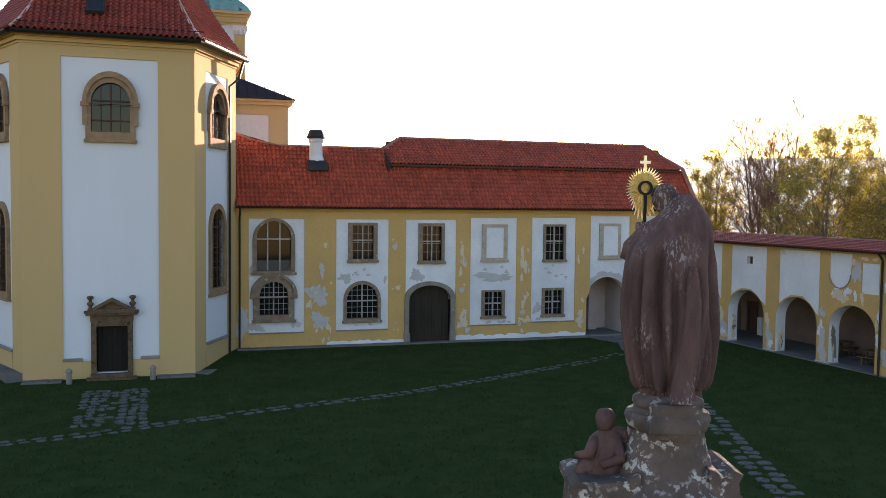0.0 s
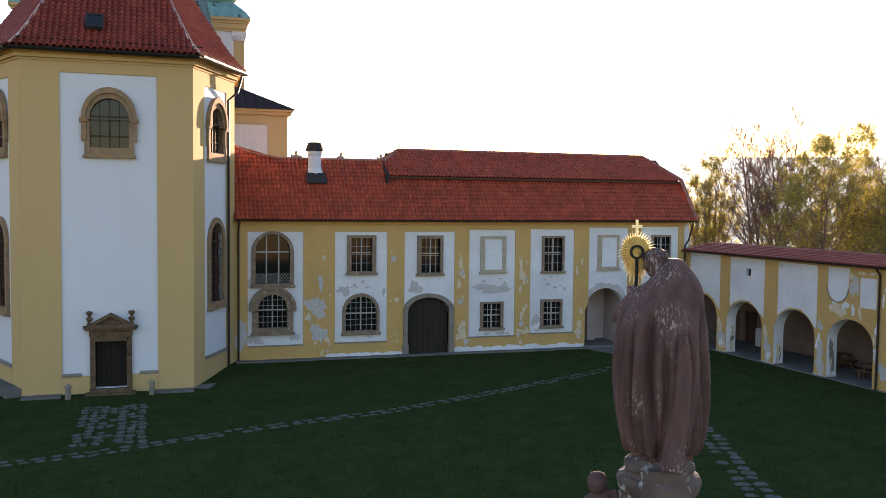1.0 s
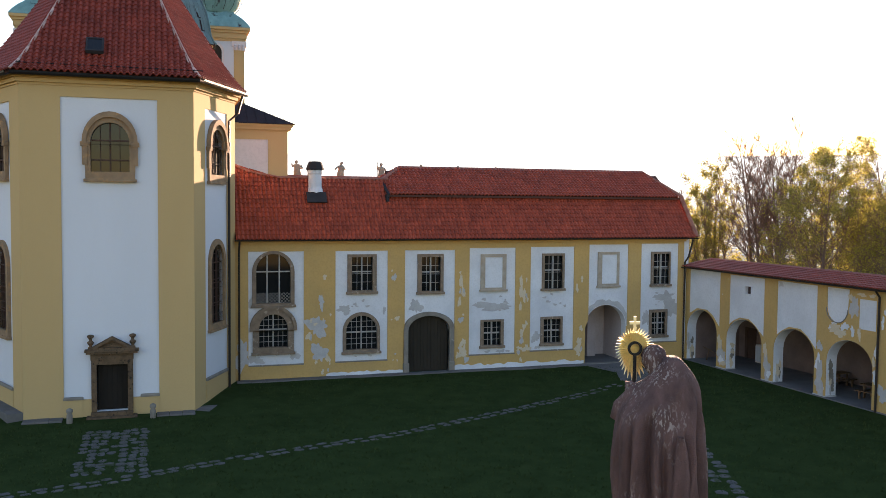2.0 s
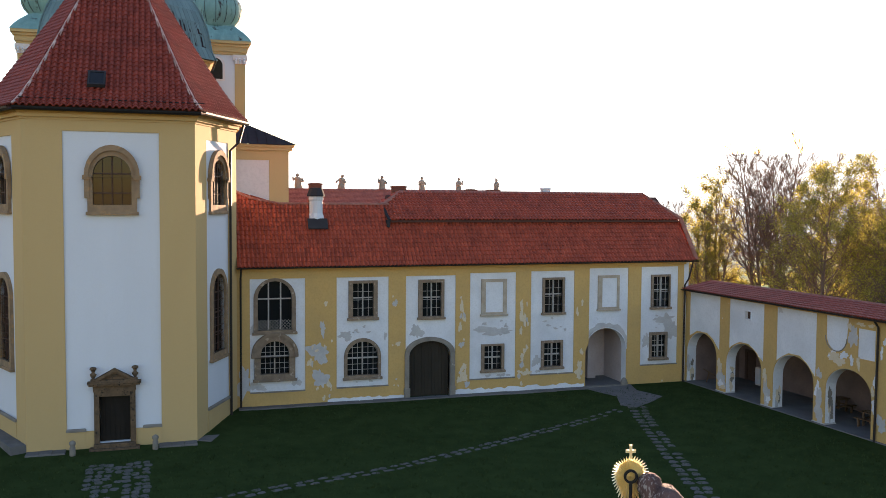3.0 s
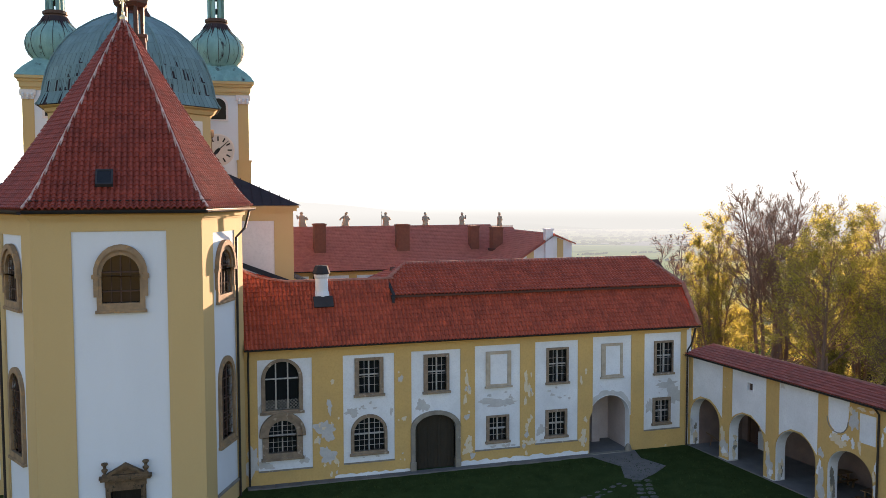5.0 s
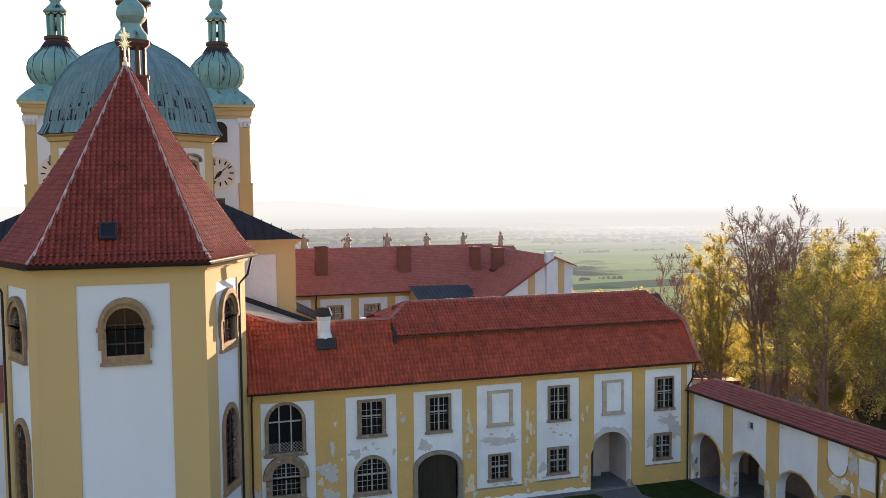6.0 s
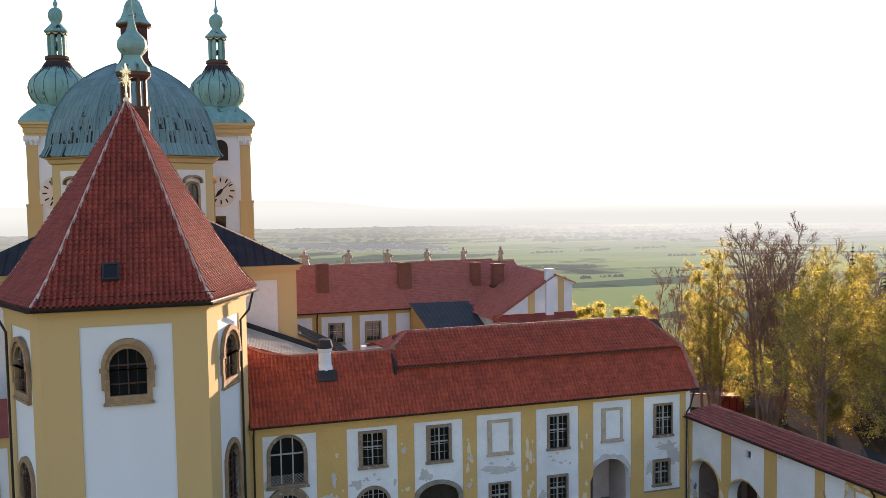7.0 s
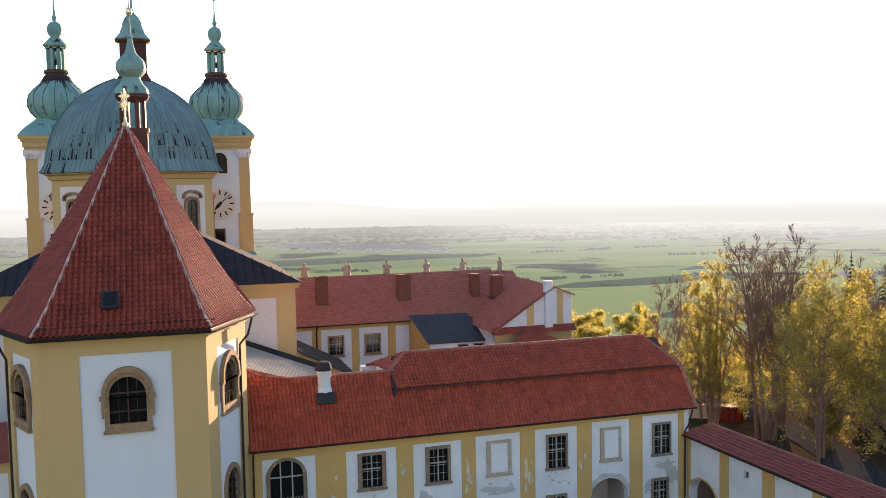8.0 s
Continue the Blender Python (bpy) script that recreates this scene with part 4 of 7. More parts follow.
for a, b in ((1, 2), (2, 3), (3, 4)):
    way = (EV[b] - EV[a]).normalized()
    out = Vector((way.y, -way.x, 0)) * 0.1
    part("eave_gutter", gutter(EV[a] + out + Vector((0, 0, -0.05)), EV[b] + out + Vector((0, 0, -0.07)), 0.17), IRON, church)
    sg = Shape()
    n = int((EV[b] - EV[a]).length / 0.6)
    for i in range(n):
        p = EV[a].lerp(EV[b], (i + 0.5) / n) - out * 4 + Vector((0, 0, 0.42))
        q = p + way * 0.5
        sg.tube([p, q], 0.03, 5)
    part("snow_guard", sg, IRON, church)
# skylight
sk = part("skylight", Shape().ring(rect(-0.42, 0.42, -0.55, 0.55), rect(-0.33, 0.33, -0.45, 0.45), -0.08, 0.12), SLATE, church, "small dark roof window", Matrix.Translation((-3.02, 48.62, 18.2)) @ pose(0, 0, 0, -45))
part("pane", Shape().box(-0.33, 0.33, -0.05, 0.0, -0.45, 0.45), GLASS, sk)
# gilded cross on the choir roof
cr = Shape().lathe([(0.16, 27.8), (0.2, 28.0), (0.07, 28.15), (0.1, 28.3), (0.05, 28.4)], APEX.x, APEX.y, 10)
cr.box(APEX.x - 0.05, APEX.x + 0.05, APEX.y - 0.03, APEX.y + 0.03, 28.3, 30.15).box(APEX.x - 0.3, APEX.x + 0.3, APEX.y - 0.03, APEX.y + 0.03, 29.62, 29.72)
for zc, rr, nn in ((29.15, 0.42, 16), (29.67, 0.34, 14)):
    for i in range(nn):
        a = 2 * math.pi * i / nn
        rl = rr * (1.0 if i % 2 else 0.7)
        cr.tube([(APEX.x, APEX.y - 0.04, zc), (APEX.x + rl * math.cos(a), APEX.y - 0.04, zc + rl * math.sin(a))], [0.045, 0.014], 4)
part("cross", cr, GOLD, church, "gilded cross with rays")
# downpipes of the choir
part("downpipe", Shape().tube([(4.55, 52.6, 16.4), (4.25, 52.2, 15.4), (3.72, 51.75, 14.9), (3.72, 51.75, -0.4)], 0.07, 8), PIPE, church)
part("downpipe", Shape().tube([(-9.3, 52.4, 16.4), (-8.9, 52.0, 15.4), (-8.6, 51.75, 14.9), (-8.6, 51.75, -0.4)], 0.07, 8), PIPE, church)
# portal
pm = fm
door = part("door", Shape().box(3.4, 4.83, 0.30, 0.36, -0.1, 2.25), DOOR, church, "dark plank door", pm)
for i in range(6):
    part("board", Shape().box(3.42 + i * 0.235, 3.42 + i * 0.235 + 0.22, 0.27, 0.30, 0.0, 2.24), DOOR, door)
portal = part("portal", Shape().ring(rect(3.13, 5.1, -0.15, 2.5), rect(3.38, 4.85, -0.16, 2.25), -0.12, 0.3), PORTAL, church, "carved sandstone portal with a pediment", pm)
part("frieze", Shape().box(3.1, 5.13, -0.16, 0.02, 2.5, 2.82), PORTAL, portal)
part("entablature", Shape().box(2.9, 5.33, -0.34, 0.02, 2.82, 2.92, 0.02).box(2.84, 5.39, -0.4, 0.02, 2.92, 3.04), PORTAL, portal)
part("pediment", Shape().ring([(2.98, 3.04), (5.25, 3.04), (4.12, 3.68)], [(3.4, 3.13), (4.83, 3.13), (4.12, 3.52)], -0.36, 0.0).prism([(3.4, 3.12), (4.83, 3.12), (4.12, 3.53)], -0.18, 0.0), PORTAL, portal)
for x in (3.12, 5.1):
    part("urn", Shape().lathe([(0.13, 3.04), (0.13, 3.16), (0.06, 3.22), (0.15, 3.36), (0.16, 3.42), (0.07, 3.5), (0.09, 3.6), (0.17, 3.68), (0.15, 3.76), (0.03, 3.8)], x, -0.2, 10), PORTAL, portal)
part("step", Shape().box(2.9, 5.3, -0.6, 0.05, -0.6, -0.3, 0.03).box(3.1, 5.1, -0.32, 0.05, -0.4, -0.12, 0.03), PORTAL, portal)
bol = single("bollard", Shape().lathe([(0.15, -0.7), (0.14, 0.0), (0.10, 0.06), (0.16, 0.16), (0.15, 0.27), (0.04, 0.34)], 0, 0, 10), STONE_GREY, "short round-headed stone bollard before the portal", "bollard", pose(-4.25, 46.75, 0), "bollards at the portal", smooth=True)
copy_thing(bol, pose(-0.38, 46.85, 0))

# sanctus lantern on the choir ridge
lan = part("ridge_lantern", Shape().box(-0.95, 0.95, -0.95, 0.95, 26.6, 28.05).box(-1.05, 1.05, -1.05, 1.05, 28.0, 28.2), SASH, church, "small copper-capped lantern turret", pose(-2.05, 66.0, 0))
for i in range(8):
    a = math.pi / 8 + math.pi * i / 4
    part("post", Shape().box(-0.11, 0.11, -0.11, 0.11, 28.2, 30.2).moved(pose(0.82 * math.cos(a), 0.82 * math.sin(a), 0, 0, 0, math.degrees(a))), SASH, lan)
part("eave", Shape().lathe([(0.95, 30.1), (1.2, 30.35), (1.22, 30.6), (1.0, 30.65)], 0, 0, 8, math.pi / 8), SASH, lan)
part("cap", Shape().lathe([(1.2, 30.6), (1.12, 30.95), (0.82, 31.3), (0.66, 31.6), (0.62, 31.75), (0.82, 31.95), (1.0, 32.2), (1.04, 32.45), (0.97, 32.8), (0.76, 33.08), (0.52, 33.28), (0.4, 33.45), (0.3, 33.75), (0.2, 34.2), (0.15, 34.45), (0.22, 34.55), (0.1, 34.75), (0.05, 36.1)], 0, 0, 16, math.pi / 16), COPPER, lan)
part("ball", Shape().lathe([(0.02, 36.0), (0.18, 36.1), (0.24, 36.3), (0.18, 36.5), (0.04, 36.6), (0.03, 38.0)], 0, 0, 12), GOLD, lan, smooth=True)

# transverse block behind the choir
NY = 71.0
part("transept_wall", Shape().sheet(rect(-14.9, 9.55, -1, 16.0), [], 0.06, 0.6), PINK_WALL, church, "", pose(0, NY, 0))
part("transept_border", Shape().sheet(rect(-14.9, 9.55, -1, 16.0), [rect(4.3, 8.05, 2, 15.2), rect(-13.4, -9.2, 2, 15.2)], 0.0, 0.06), OCHRE_CLEAN, church, "", pose(0, NY, 0))
part("transept_side", Shape().box(9.0, 9.55, NY + 0.6, 84, -1, 16.0).box(-14.9, -14.4, NY + 0.6, 84, -1, 16.0), OCHRE_CLEAN, church)
part("transept_cornice", Shape().box(-15.15, 9.8, NY - 0.25, 84, 15.95, 16.2).box(-15.3, 9.95, NY - 0.4, 84, 16.2, 16.38), OCHRE_CLEAN, church)
part("transept_roof", Shape().add([(-15.5, 70.45, 16.4), (10.1, 70.45, 16.4), (10.1, 88, 16.4), (-15.5, 88, 16.4), (-6.0, 79, 20.9), (0.9, 79, 20.9), (0.9, 88, 20.9), (-6.0, 88, 20.9)],
     [(0, 1, 5, 4), (1, 2, 6, 5), (3, 0, 4, 7), (4, 5, 6, 7)]), SLATE, church, "dark metal hip roof")
for i in range(36):
    x = -15.2 + i * 0.7
    tx = min(max(x, -6.0), 0.9)
    f = 1.0 if -6 <= x <= 0.9 else (1 - abs(x - tx) / 9.4)
    part("roof_seam", Shape().tube([(x, 70.45, 16.43), (x, 70.45 + 8.55 * f, 16.43 + 4.5 * f)], 0.035, 4), SLATE, church)

# dome on its octagonal drum
DX, DY = -3.05, 96.0
drum = part("drum", Shape().lathe([(8.1, 12), (8.1, 25.0), (8.35, 25.1), (8.5, 25.45), (8.85, 25.6), (8.85, 25.72)], DX, DY, 8, math.pi / 8), OCHRE_CLEAN, church, "octagonal ochre drum")
for k in range(8):
    a = -math.pi / 2 + (k - 4) * math.pi / 4
    ap = 8.1 * math.cos(math.pi / 8)
    m = Matrix.Translation((DX, DY, 0)) @ pose(0, 0, 0, 0, 0, math.degrees(a) + 90) @ Matrix.Translation((0, -ap, 0))
    part("drum_panel", Shape().sheet(rect(-1.9, 1.9, 18, 24.4), [], -0.05, 0.02), PINK_WALL, church, "", m)
    w = part("drum_window", Shape().ring(arch(-1.0, 1.0, 18.9, 22.6, 23.3), arch(-0.7, 0.7, 19.2, 22.5, 23.0), -0.22, 0.0), STONE, church, "", m)
    part("pane", Shape().prism(arch(-0.7, 0.7, 19.2, 22.5, 23.0), -0.09, -0.06), GLASS, w)
    part("mullion", Shape().box(-0.04, 0.04, -0.13, -0.1, 19.2, 23.0).box(-0.7, 0.7, -0.13, -0.1, 20.4, 20.46).box(-0.7, 0.7, -0.13, -0.1, 21.7, 21.76), SASH, w)
    part("hood", Shape().ring(arch(-1.25, 1.25, 23.1, 23.3, 23.9), arch(-1.1, 1.1, 23.1, 23.28, 23.7), -0.4, 0.0), STONE, w)
prof = [(9.15, 25.75), (8.8, 26.1), (8.6, 26.6), (8.45, 27.5), (8.15, 28.8), (7.6, 30.2), (6.9, 31.3), (6.0, 32.4), (4.9, 33.3), (3.6, 34.15), (2.4, 34.75), (1.5, 35.1)]


def on_dome(s):
    """Corner radius and height at a share of the way up the dome."""
    run = [math.hypot(b[0] - a[0], b[1] - a[1]) for a, b in zip(prof, prof[1:])]
    left = s * sum(run)
    for (a, b), ln in zip(zip(prof, prof[1:]), run):
        if left <= ln:
            return a[0] + (b[0] - a[0]) * left / ln, a[1] + (b[1] - a[1]) * left / ln
        left -= ln
    return prof[-1]


def dome_point(facet, s, t, out=0.0):
    a0, a1 = math.pi / 8 + facet * math.pi / 4, math.pi / 8 + (facet + 1) * math.pi / 4
    r, z = on_dome(s)
    mid = (a0 + a1) / 2
    return Vector((DX + r * (math.cos(a0) * (1 - t) + math.cos(a1) * t) + out * math.cos(mid), DY + r * (math.sin(a0) * (1 - t) + math.sin(a1) * t) + out * math.sin(mid), z + 0.3 * out))


DROWS = 10
shell = [on_dome(j / DROWS) for j in range(DROWS + 1)]
dome = part("dome", Shape().lathe([(r - 0.07, z - 0.05) for r, z in shell], DX, DY, 8, math.pi / 8), TARNISH, church, "blue-grey weathered copper dome in sheets, torn near its foot")
dr = random.Random(31)
rest = Shape()
for facet in range(8):
    for j in range(DROWS):
        s0, s1 = j / DROWS, (j + 1.06) / DROWS
        n = max(2, round(on_dome(s0)[0] * 0.765 / 0.62))
        shift = 0.5 * (j % 2)
        cuts = [0.0] + [(i + 0.5 + shift * 0.5) / n for i in range(n)] + [1.0]
        for t0, t1 in zip(cuts, cuts[1:]):
            if t1 - t0 < 0.02:
                continue
            lift = dr.uniform(0.02, 0.028)
            tears = [(t0, t1, 0.0)]
            if (0.3, 0.55, 0.3, 0.08, 0.03, 0.02, 0, 0, 0, 0)[j] > dr.random():
                ka = dr.uniform(0.05, 0.6)
                kb = ka + dr.uniform(0.18, 0.4)
                ta, tb = t0 + (t1 - t0) * ka, t0 + (t1 - t0) * kb
                tears = [(t0, ta, 0.0), (ta, tb, dr.choice((0.3, 0.45, 0.6, 0.85))), (tb, t1, dr.choice((0.0, 0.0, 0.15)))]
            sheet = Shape()
            for u0, u1, miss in tears:
                sa = s0 + (s1 - s0) * miss
                pts = [dome_point(facet, sa, u0 + 0.003, lift + 0.014), dome_point(facet, sa, u1 - 0.003, lift + 0.014), dome_point(facet, min(s1, 1), u1 - 0.003, lift), dome_point(facet, min(s1, 1), u0 + 0.003, lift)]
                low = [p - Vector((0, 0, 0.03)) for p in pts]
                sheet.add(pts + low, [(0, 1, 2, 3), (0, 4, 5, 1), (1, 5, 6, 2), (3, 7, 4, 0)])
            if facet in (4, 5, 6):
                part("copper_sheet", sheet, DOME, dome)
            else:
                rest.add(sheet.v, sheet.f)
tagged(part("sheeting", rest, DOME_BACK, dome), kind="stuff")
for f in range(8):
    a = math.pi / 8 + f * math.pi / 4
    part("dome_rib", Shape().tube([(DX + (r + 0.04) * math.cos(a), DY + (r + 0.04) * math.sin(a), z + 0.04) for r, z in prof], 0.085, 6), DOME, church)
lb = part("dome_lantern", Shape().lathe([(1.95, 34.8), (1.7, 35.2), (1.5, 35.5), (1.4, 35.8), (1.38, 38.7), (1.55, 38.9)], DX + 0.35, DY, 8, math.pi / 8), LANTERN_RED, church, "reddish boarded lantern on the dome")
part("cap", Shape().lathe([(1.78, 38.95), (1.8, 39.1), (1.35, 39.6), (1.05, 40.3), (0.95, 40.8), (0.7, 41.3), (0.3, 41.7), (0.12, 42.2), (0.05, 45)], DX + 0.35, DY, 8, math.pi / 8), COPPER, lb)
part("cap_rim", Shape().lathe([(1.55, 38.8), (1.84, 38.95), (1.84, 39.08), (1.5, 39.1)], DX + 0.35, DY, 8, math.pi / 8), WOOD, lb)


def tower(tx, ty):
    """One west tower: square shaft with corner pilasters, clock, belfry opening, onion cap and open lantern."""
    m = pose(tx, ty, 0)
    h = 3.2
    shaft = part("tower", Shape().box(-h, h, -h, h, -2, 29.4), WHITE_CLEAN, church, "square white tower with ochre pilasters and a clock", m)
    for sx in (-1, 1):
        for sy in (-1, 1):
            x0, y0 = sx * (h - 0.75), sy * (h - 0.75)
            part("pilaster", Shape().box(x0 - 0.6 + sx * 0.2, x0 + 0.6 + sx * 0.2, y0 - 0.6 + sy * 0.2, y0 + 0.6 + sy * 0.2, 16.2, 27.6)
                 .box(x0 - 0.78 + sx * 0.2, x0 + 0.78 + sx * 0.2, y0 - 0.78 + sy * 0.2, y0 + 0.78 + sy * 0.2, 16.2, 21.0)
                 .box(x0 - 0.85 + sx * 0.2, x0 + 0.85 + sx * 0.2, y0 - 0.85 + sy * 0.2, y0 + 0.85 + sy * 0.2, 20.9, 21.15), OCHRE_CLEAN, shaft)
            if sy < 0:
                for k in range(3):
                    lx = x0 + sx * 0.2 + (k - 1) * 0.46
                    for lz, sz in ((27.62, 0.30), (27.92, 0.24)):
                        part("capital_leaf", Shape().tube([(lx, y0 + sy * 0.86, lz), (lx, y0 + sy * 0.93, lz + sz * 0.7), (lx, y0 + sy * 1.08, lz + sz), (lx, y0 + sy * 1.12, lz + sz * 0.75)], [0.15, 0.17, 0.12, 0.05], 6), WHITE_CLEAN, shaft)
            part("capital", Shape().box(x0 - 0.68 + sx * 0.2, x0 + 0.68 + sx * 0.2, y0 - 0.68 + sy * 0.2, y0 + 0.68 + sy * 0.2, 27.6, 28.0)
                 .box(x0 - 0.82 + sx * 0.2, x0 + 0.82 + sx * 0.2, y0 - 0.82 + sy * 0.2, y0 + 0.82 + sy * 0.2, 28.0, 28.6), PINK_WALL, shaft)
    part("cornice", Shape().box(-3.36, 3.36, -3.36, 3.36, 28.6, 28.9).box(-3.5, 3.5, -3.5, 3.5, 28.9, 29.5).box(-3.66, 3.66, -3.66, 3.66, 29.5, 29.8).box(-3.86, 3.86, -3.86, 3.86, 29.8, 30.15), OCHRE_CLEAN, shaft)
    bw = part("belfry_opening", Shape().ring(arch(-1.1, 1.1, 25.6, 27.4, 28.5), arch(-0.85, 0.85, 25.8, 27.3, 28.2), -0.12, 0.1), PINK_WALL, shaft, "", pose(-0.15, -h, 0))
    part("louvre", Shape().prism(arch(-0.85, 0.85, 25.8, 27.3, 28.2), -0.04, 0.0), GATE, bw)
    ck = part("clock", Shape().lathe([(1.86, -0.05), (1.86, 0.06), (1.72, 0.09), (0.01, 0.09)], 0, 0, 40).moved(pose(-0.25, -h, 22.3, 90)), CLOCK, shaft, "pale round clock face with dark strokes")
    for i in range(12):
        a = 2 * math.pi * i / 12
        part("stroke", Shape().box(-0.08, 0.08, -0.03, 0.0, 1.05, 1.55).moved(pose(-0.25, -h - 0.1, 22.3) @ pose(0, 0, 0, 0, math.degrees(a))), IRON, ck)
    part("pointer", Shape().prism([(-0.07, -0.3), (0.07, -0.3), (0.03, 1.6), (-0.03, 1.6)], -0.05, -0.02).moved(pose(-0.25, -h - 0.1, 22.3) @ pose(0, 0, 0, 0, 48)), IRON, ck)
    part("pointer", Shape().prism([(-0.14, -0.25), (0.14, -0.25), (0.22, 0.3), (0.03, 1.0), (-0.03, 1.0), (-0.22, 0.3)], -0.02, 0.0).moved(pose(-0.25, -h - 0.1, 22.3) @ pose(0, 0, 0, 0, 222)), IRON, ck)
    sw = part("small_window", Shape().ring(rect(-0.65, 0.65, 17.4, 19.4), rect(-0.5, 0.5, 17.55, 19.25), -0.1, 0.0), SASH, shaft, "", pose(-0.4, -h, 0))
    part("pane", Shape().box(-0.5, 0.5, -0.04, -0.02, 17.55, 19.25), GLASS, sw)
    part("skirt_roof", Shape().lathe([(5.4, 16.2), (4.9, 16.6), (4.5, 17.1)], 0, 0, 4, math.pi / 4), COPPER, shaft)
    part("bell_roof", Shape().lathe([(5.5, 30.12), (5.45, 30.22), (5.0, 30.7), (4.3, 31.25), (3.5, 31.75), (3.1, 32.0), (3.05, 32.15)], 0, 0, 4, math.pi / 4), COPPER, shaft, "curved copper roof skirt")
    on = part("onion", Shape().lathe([(2.3, 32.0), (2.45, 32.35), (2.9, 32.85), (3.18, 33.5), (3.25, 34.2), (3.05, 34.9), (2.55, 35.5), (1.95, 36.0), (1.5, 36.5), (1.28, 37.0)], 0, 0, 24), COPPER, shaft, "green onion cap with dark streaks", smooth=True)
    for i in range(16):
        a = 2 * math.pi * i / 16
        part("seam", Shape().tube([(r * math.cos(a), r * math.sin(a), z) for r, z in [(2.47, 32.35), (2.92, 32.85), (3.2, 33.5), (3.27, 34.2), (3.07, 34.9), (2.57, 35.5), (1.97, 36.0), (1.3, 37.0)]], 0.03, 4), TARNISH, on)
    part("collar", Shape().lathe([(1.3, 36.9), (1.2, 37.2), (1.35, 37.3), (1.35, 37.6), (1.1, 37.7)], 0, 0, 16), SASH, shaft)
    for i in range(8):
        a = math.pi / 8 + math.pi * i / 4
        part("lantern_post", Shape().box(-0.13, 0.17, -0.17, 0.17, 37.6, 40.0).moved(pose(0.85 * math.cos(a), 0.85 * math.sin(a), 0, 0, 0, math.degrees(a))), COPPER, shaft)
    part("bell", Shape().lathe([(0.32, 38.3), (0.26, 38.5), (0.18, 38.8), (0.05, 38.95), (0.03, 39.9)], 0, 0, 12), IRON, shaft, smooth=True)
    part("lantern_frieze", Shape().lathe([(1.0, 39.95), (1.08, 40.05), (1.08, 40.35), (1.0, 40.4)], 0, 0, 8, math.pi / 8), TARNISH, shaft)
    for i in range(8):
        a = math.pi * i / 4
        part("garland", Shape().tube([(1.08 * math.cos(a + t), 1.08 * math.sin(a + t), 40.22 - 0.14 * math.cos(t * 6)) for t in (-0.25, -0.12, 0, 0.12, 0.25)], [0.04, 0.07, 0.09, 0.07, 0.04], 5), GOLD, shaft, "gilded garland")
    tr = random.Random(int(tx * 10))
    tz = Shape()
    nn = 46
    up = [(1.30, 37.0), (1.52, 36.5), (1.97, 36.0), (2.57, 35.5), (3.07, 34.9), (3.27, 34.2), (3.2, 33.5)]

    def along(f):
        i = min(int(f), 5)
        return up[i][0] + (up[i + 1][0] - up[i][0]) * (f - i), up[i][1] + (up[i + 1][1] - up[i][1]) * (f - i)
    for i in range(nn):
        run = 1.5 + 0.5 * math.sin(i * 0.9) + tr.uniform(0, 0.5) + (tr.uniform(0.4, 3.0) if tr.random() < 0.3 else 0)
        am, wd = 2 * math.pi * (i + tr.uniform(0.3, 0.7)) / nn, math.pi / nn * 1.15
        row = []
        for k in range(8):
            f = run * k / 7
            r, z = along(f)
            w = wd * (1.0 if f < 1.2 else max(0.06, (1 - (f - 1.2) / max(run - 1.2, 0.2)) * 0.75))
            row += [((r + 0.025) * math.cos(am - w), (r + 0.025) * math.sin(am - w), z + 0.02), ((r + 0.025) * math.cos(am + w), (r + 0.025) * math.sin(am + w), z + 0.02)]
        tz.add(row, [(2 * k + 2, 2 * k + 3, 2 * k + 1, 2 * k) for k in range(7)])
    part("tarnish", tz, TARNISH, on, "dark tarnish running down the onion cap")
    part("lantern_cap", Shape().lathe([(1.0, 40.2), (1.36, 40.35), (1.3, 40.5), (0.98, 40.85), (0.66, 41.2), (0.5, 41.38), (0.7, 41.65), (0.84, 42.05), (0.84, 42.35), (0.7, 42.75), (0.4, 43.02), (0.16, 43.12), (0.22, 43.3), (0.3, 43.5), (0.16, 43.8), (0.08, 44.6), (0.04, 46.3)], 0, 0, 16), COPPER, shaft, smooth=True)
    part("ball", Shape().lathe([(0.05, 46.1), (0.3, 46.25), (0.38, 46.5), (0.3, 46.8), (0.05, 46.9), (0.03, 48.5)], 0, 0, 12), GOLD, shaft, smooth=True)


tower(6.15, 110.0)
tower(-11.35, 110.0)
part("nave_wall", Shape().box(-8, 3, 84, 112, -2, 16.4).box(-13, 8, 100, 113, -2, 17), OCHRE_CLEAN, church)

# low metal roofs between the choir and the long building
low = thing("low_annex", "low annex with pale tin lean-to roofs beside the choir", "building")
part("wall", Shape().box(4.2, 10.6, 57.6, 70.4, -1, 9.2), OCHRE_CLEAN, low)
part("roof", Shape().add([(4.2, 57.2, 12.05), (11.2, 57.2, 9.25), (11.2, 70.9, 9.25), (4.2, 70.9, 12.05), (4.2, 57.2, 11.85), (11.2, 57.2, 9.1), (11.2, 70.9, 9.1), (4.2, 70.9, 11.85)], [(0, 1, 2, 3), (7, 6, 5, 4), (0, 4, 5, 1), (1, 5, 6, 2), (2, 6, 7, 3)]), TIN, low, "pale tin sheet roof")
for i in range(24):
    y = 57.4 + i * 0.58
    part("seam", Shape().tube([(4.2, y, 12.08), (11.2, y, 9.28)], 0.035, 4), TIN, low)
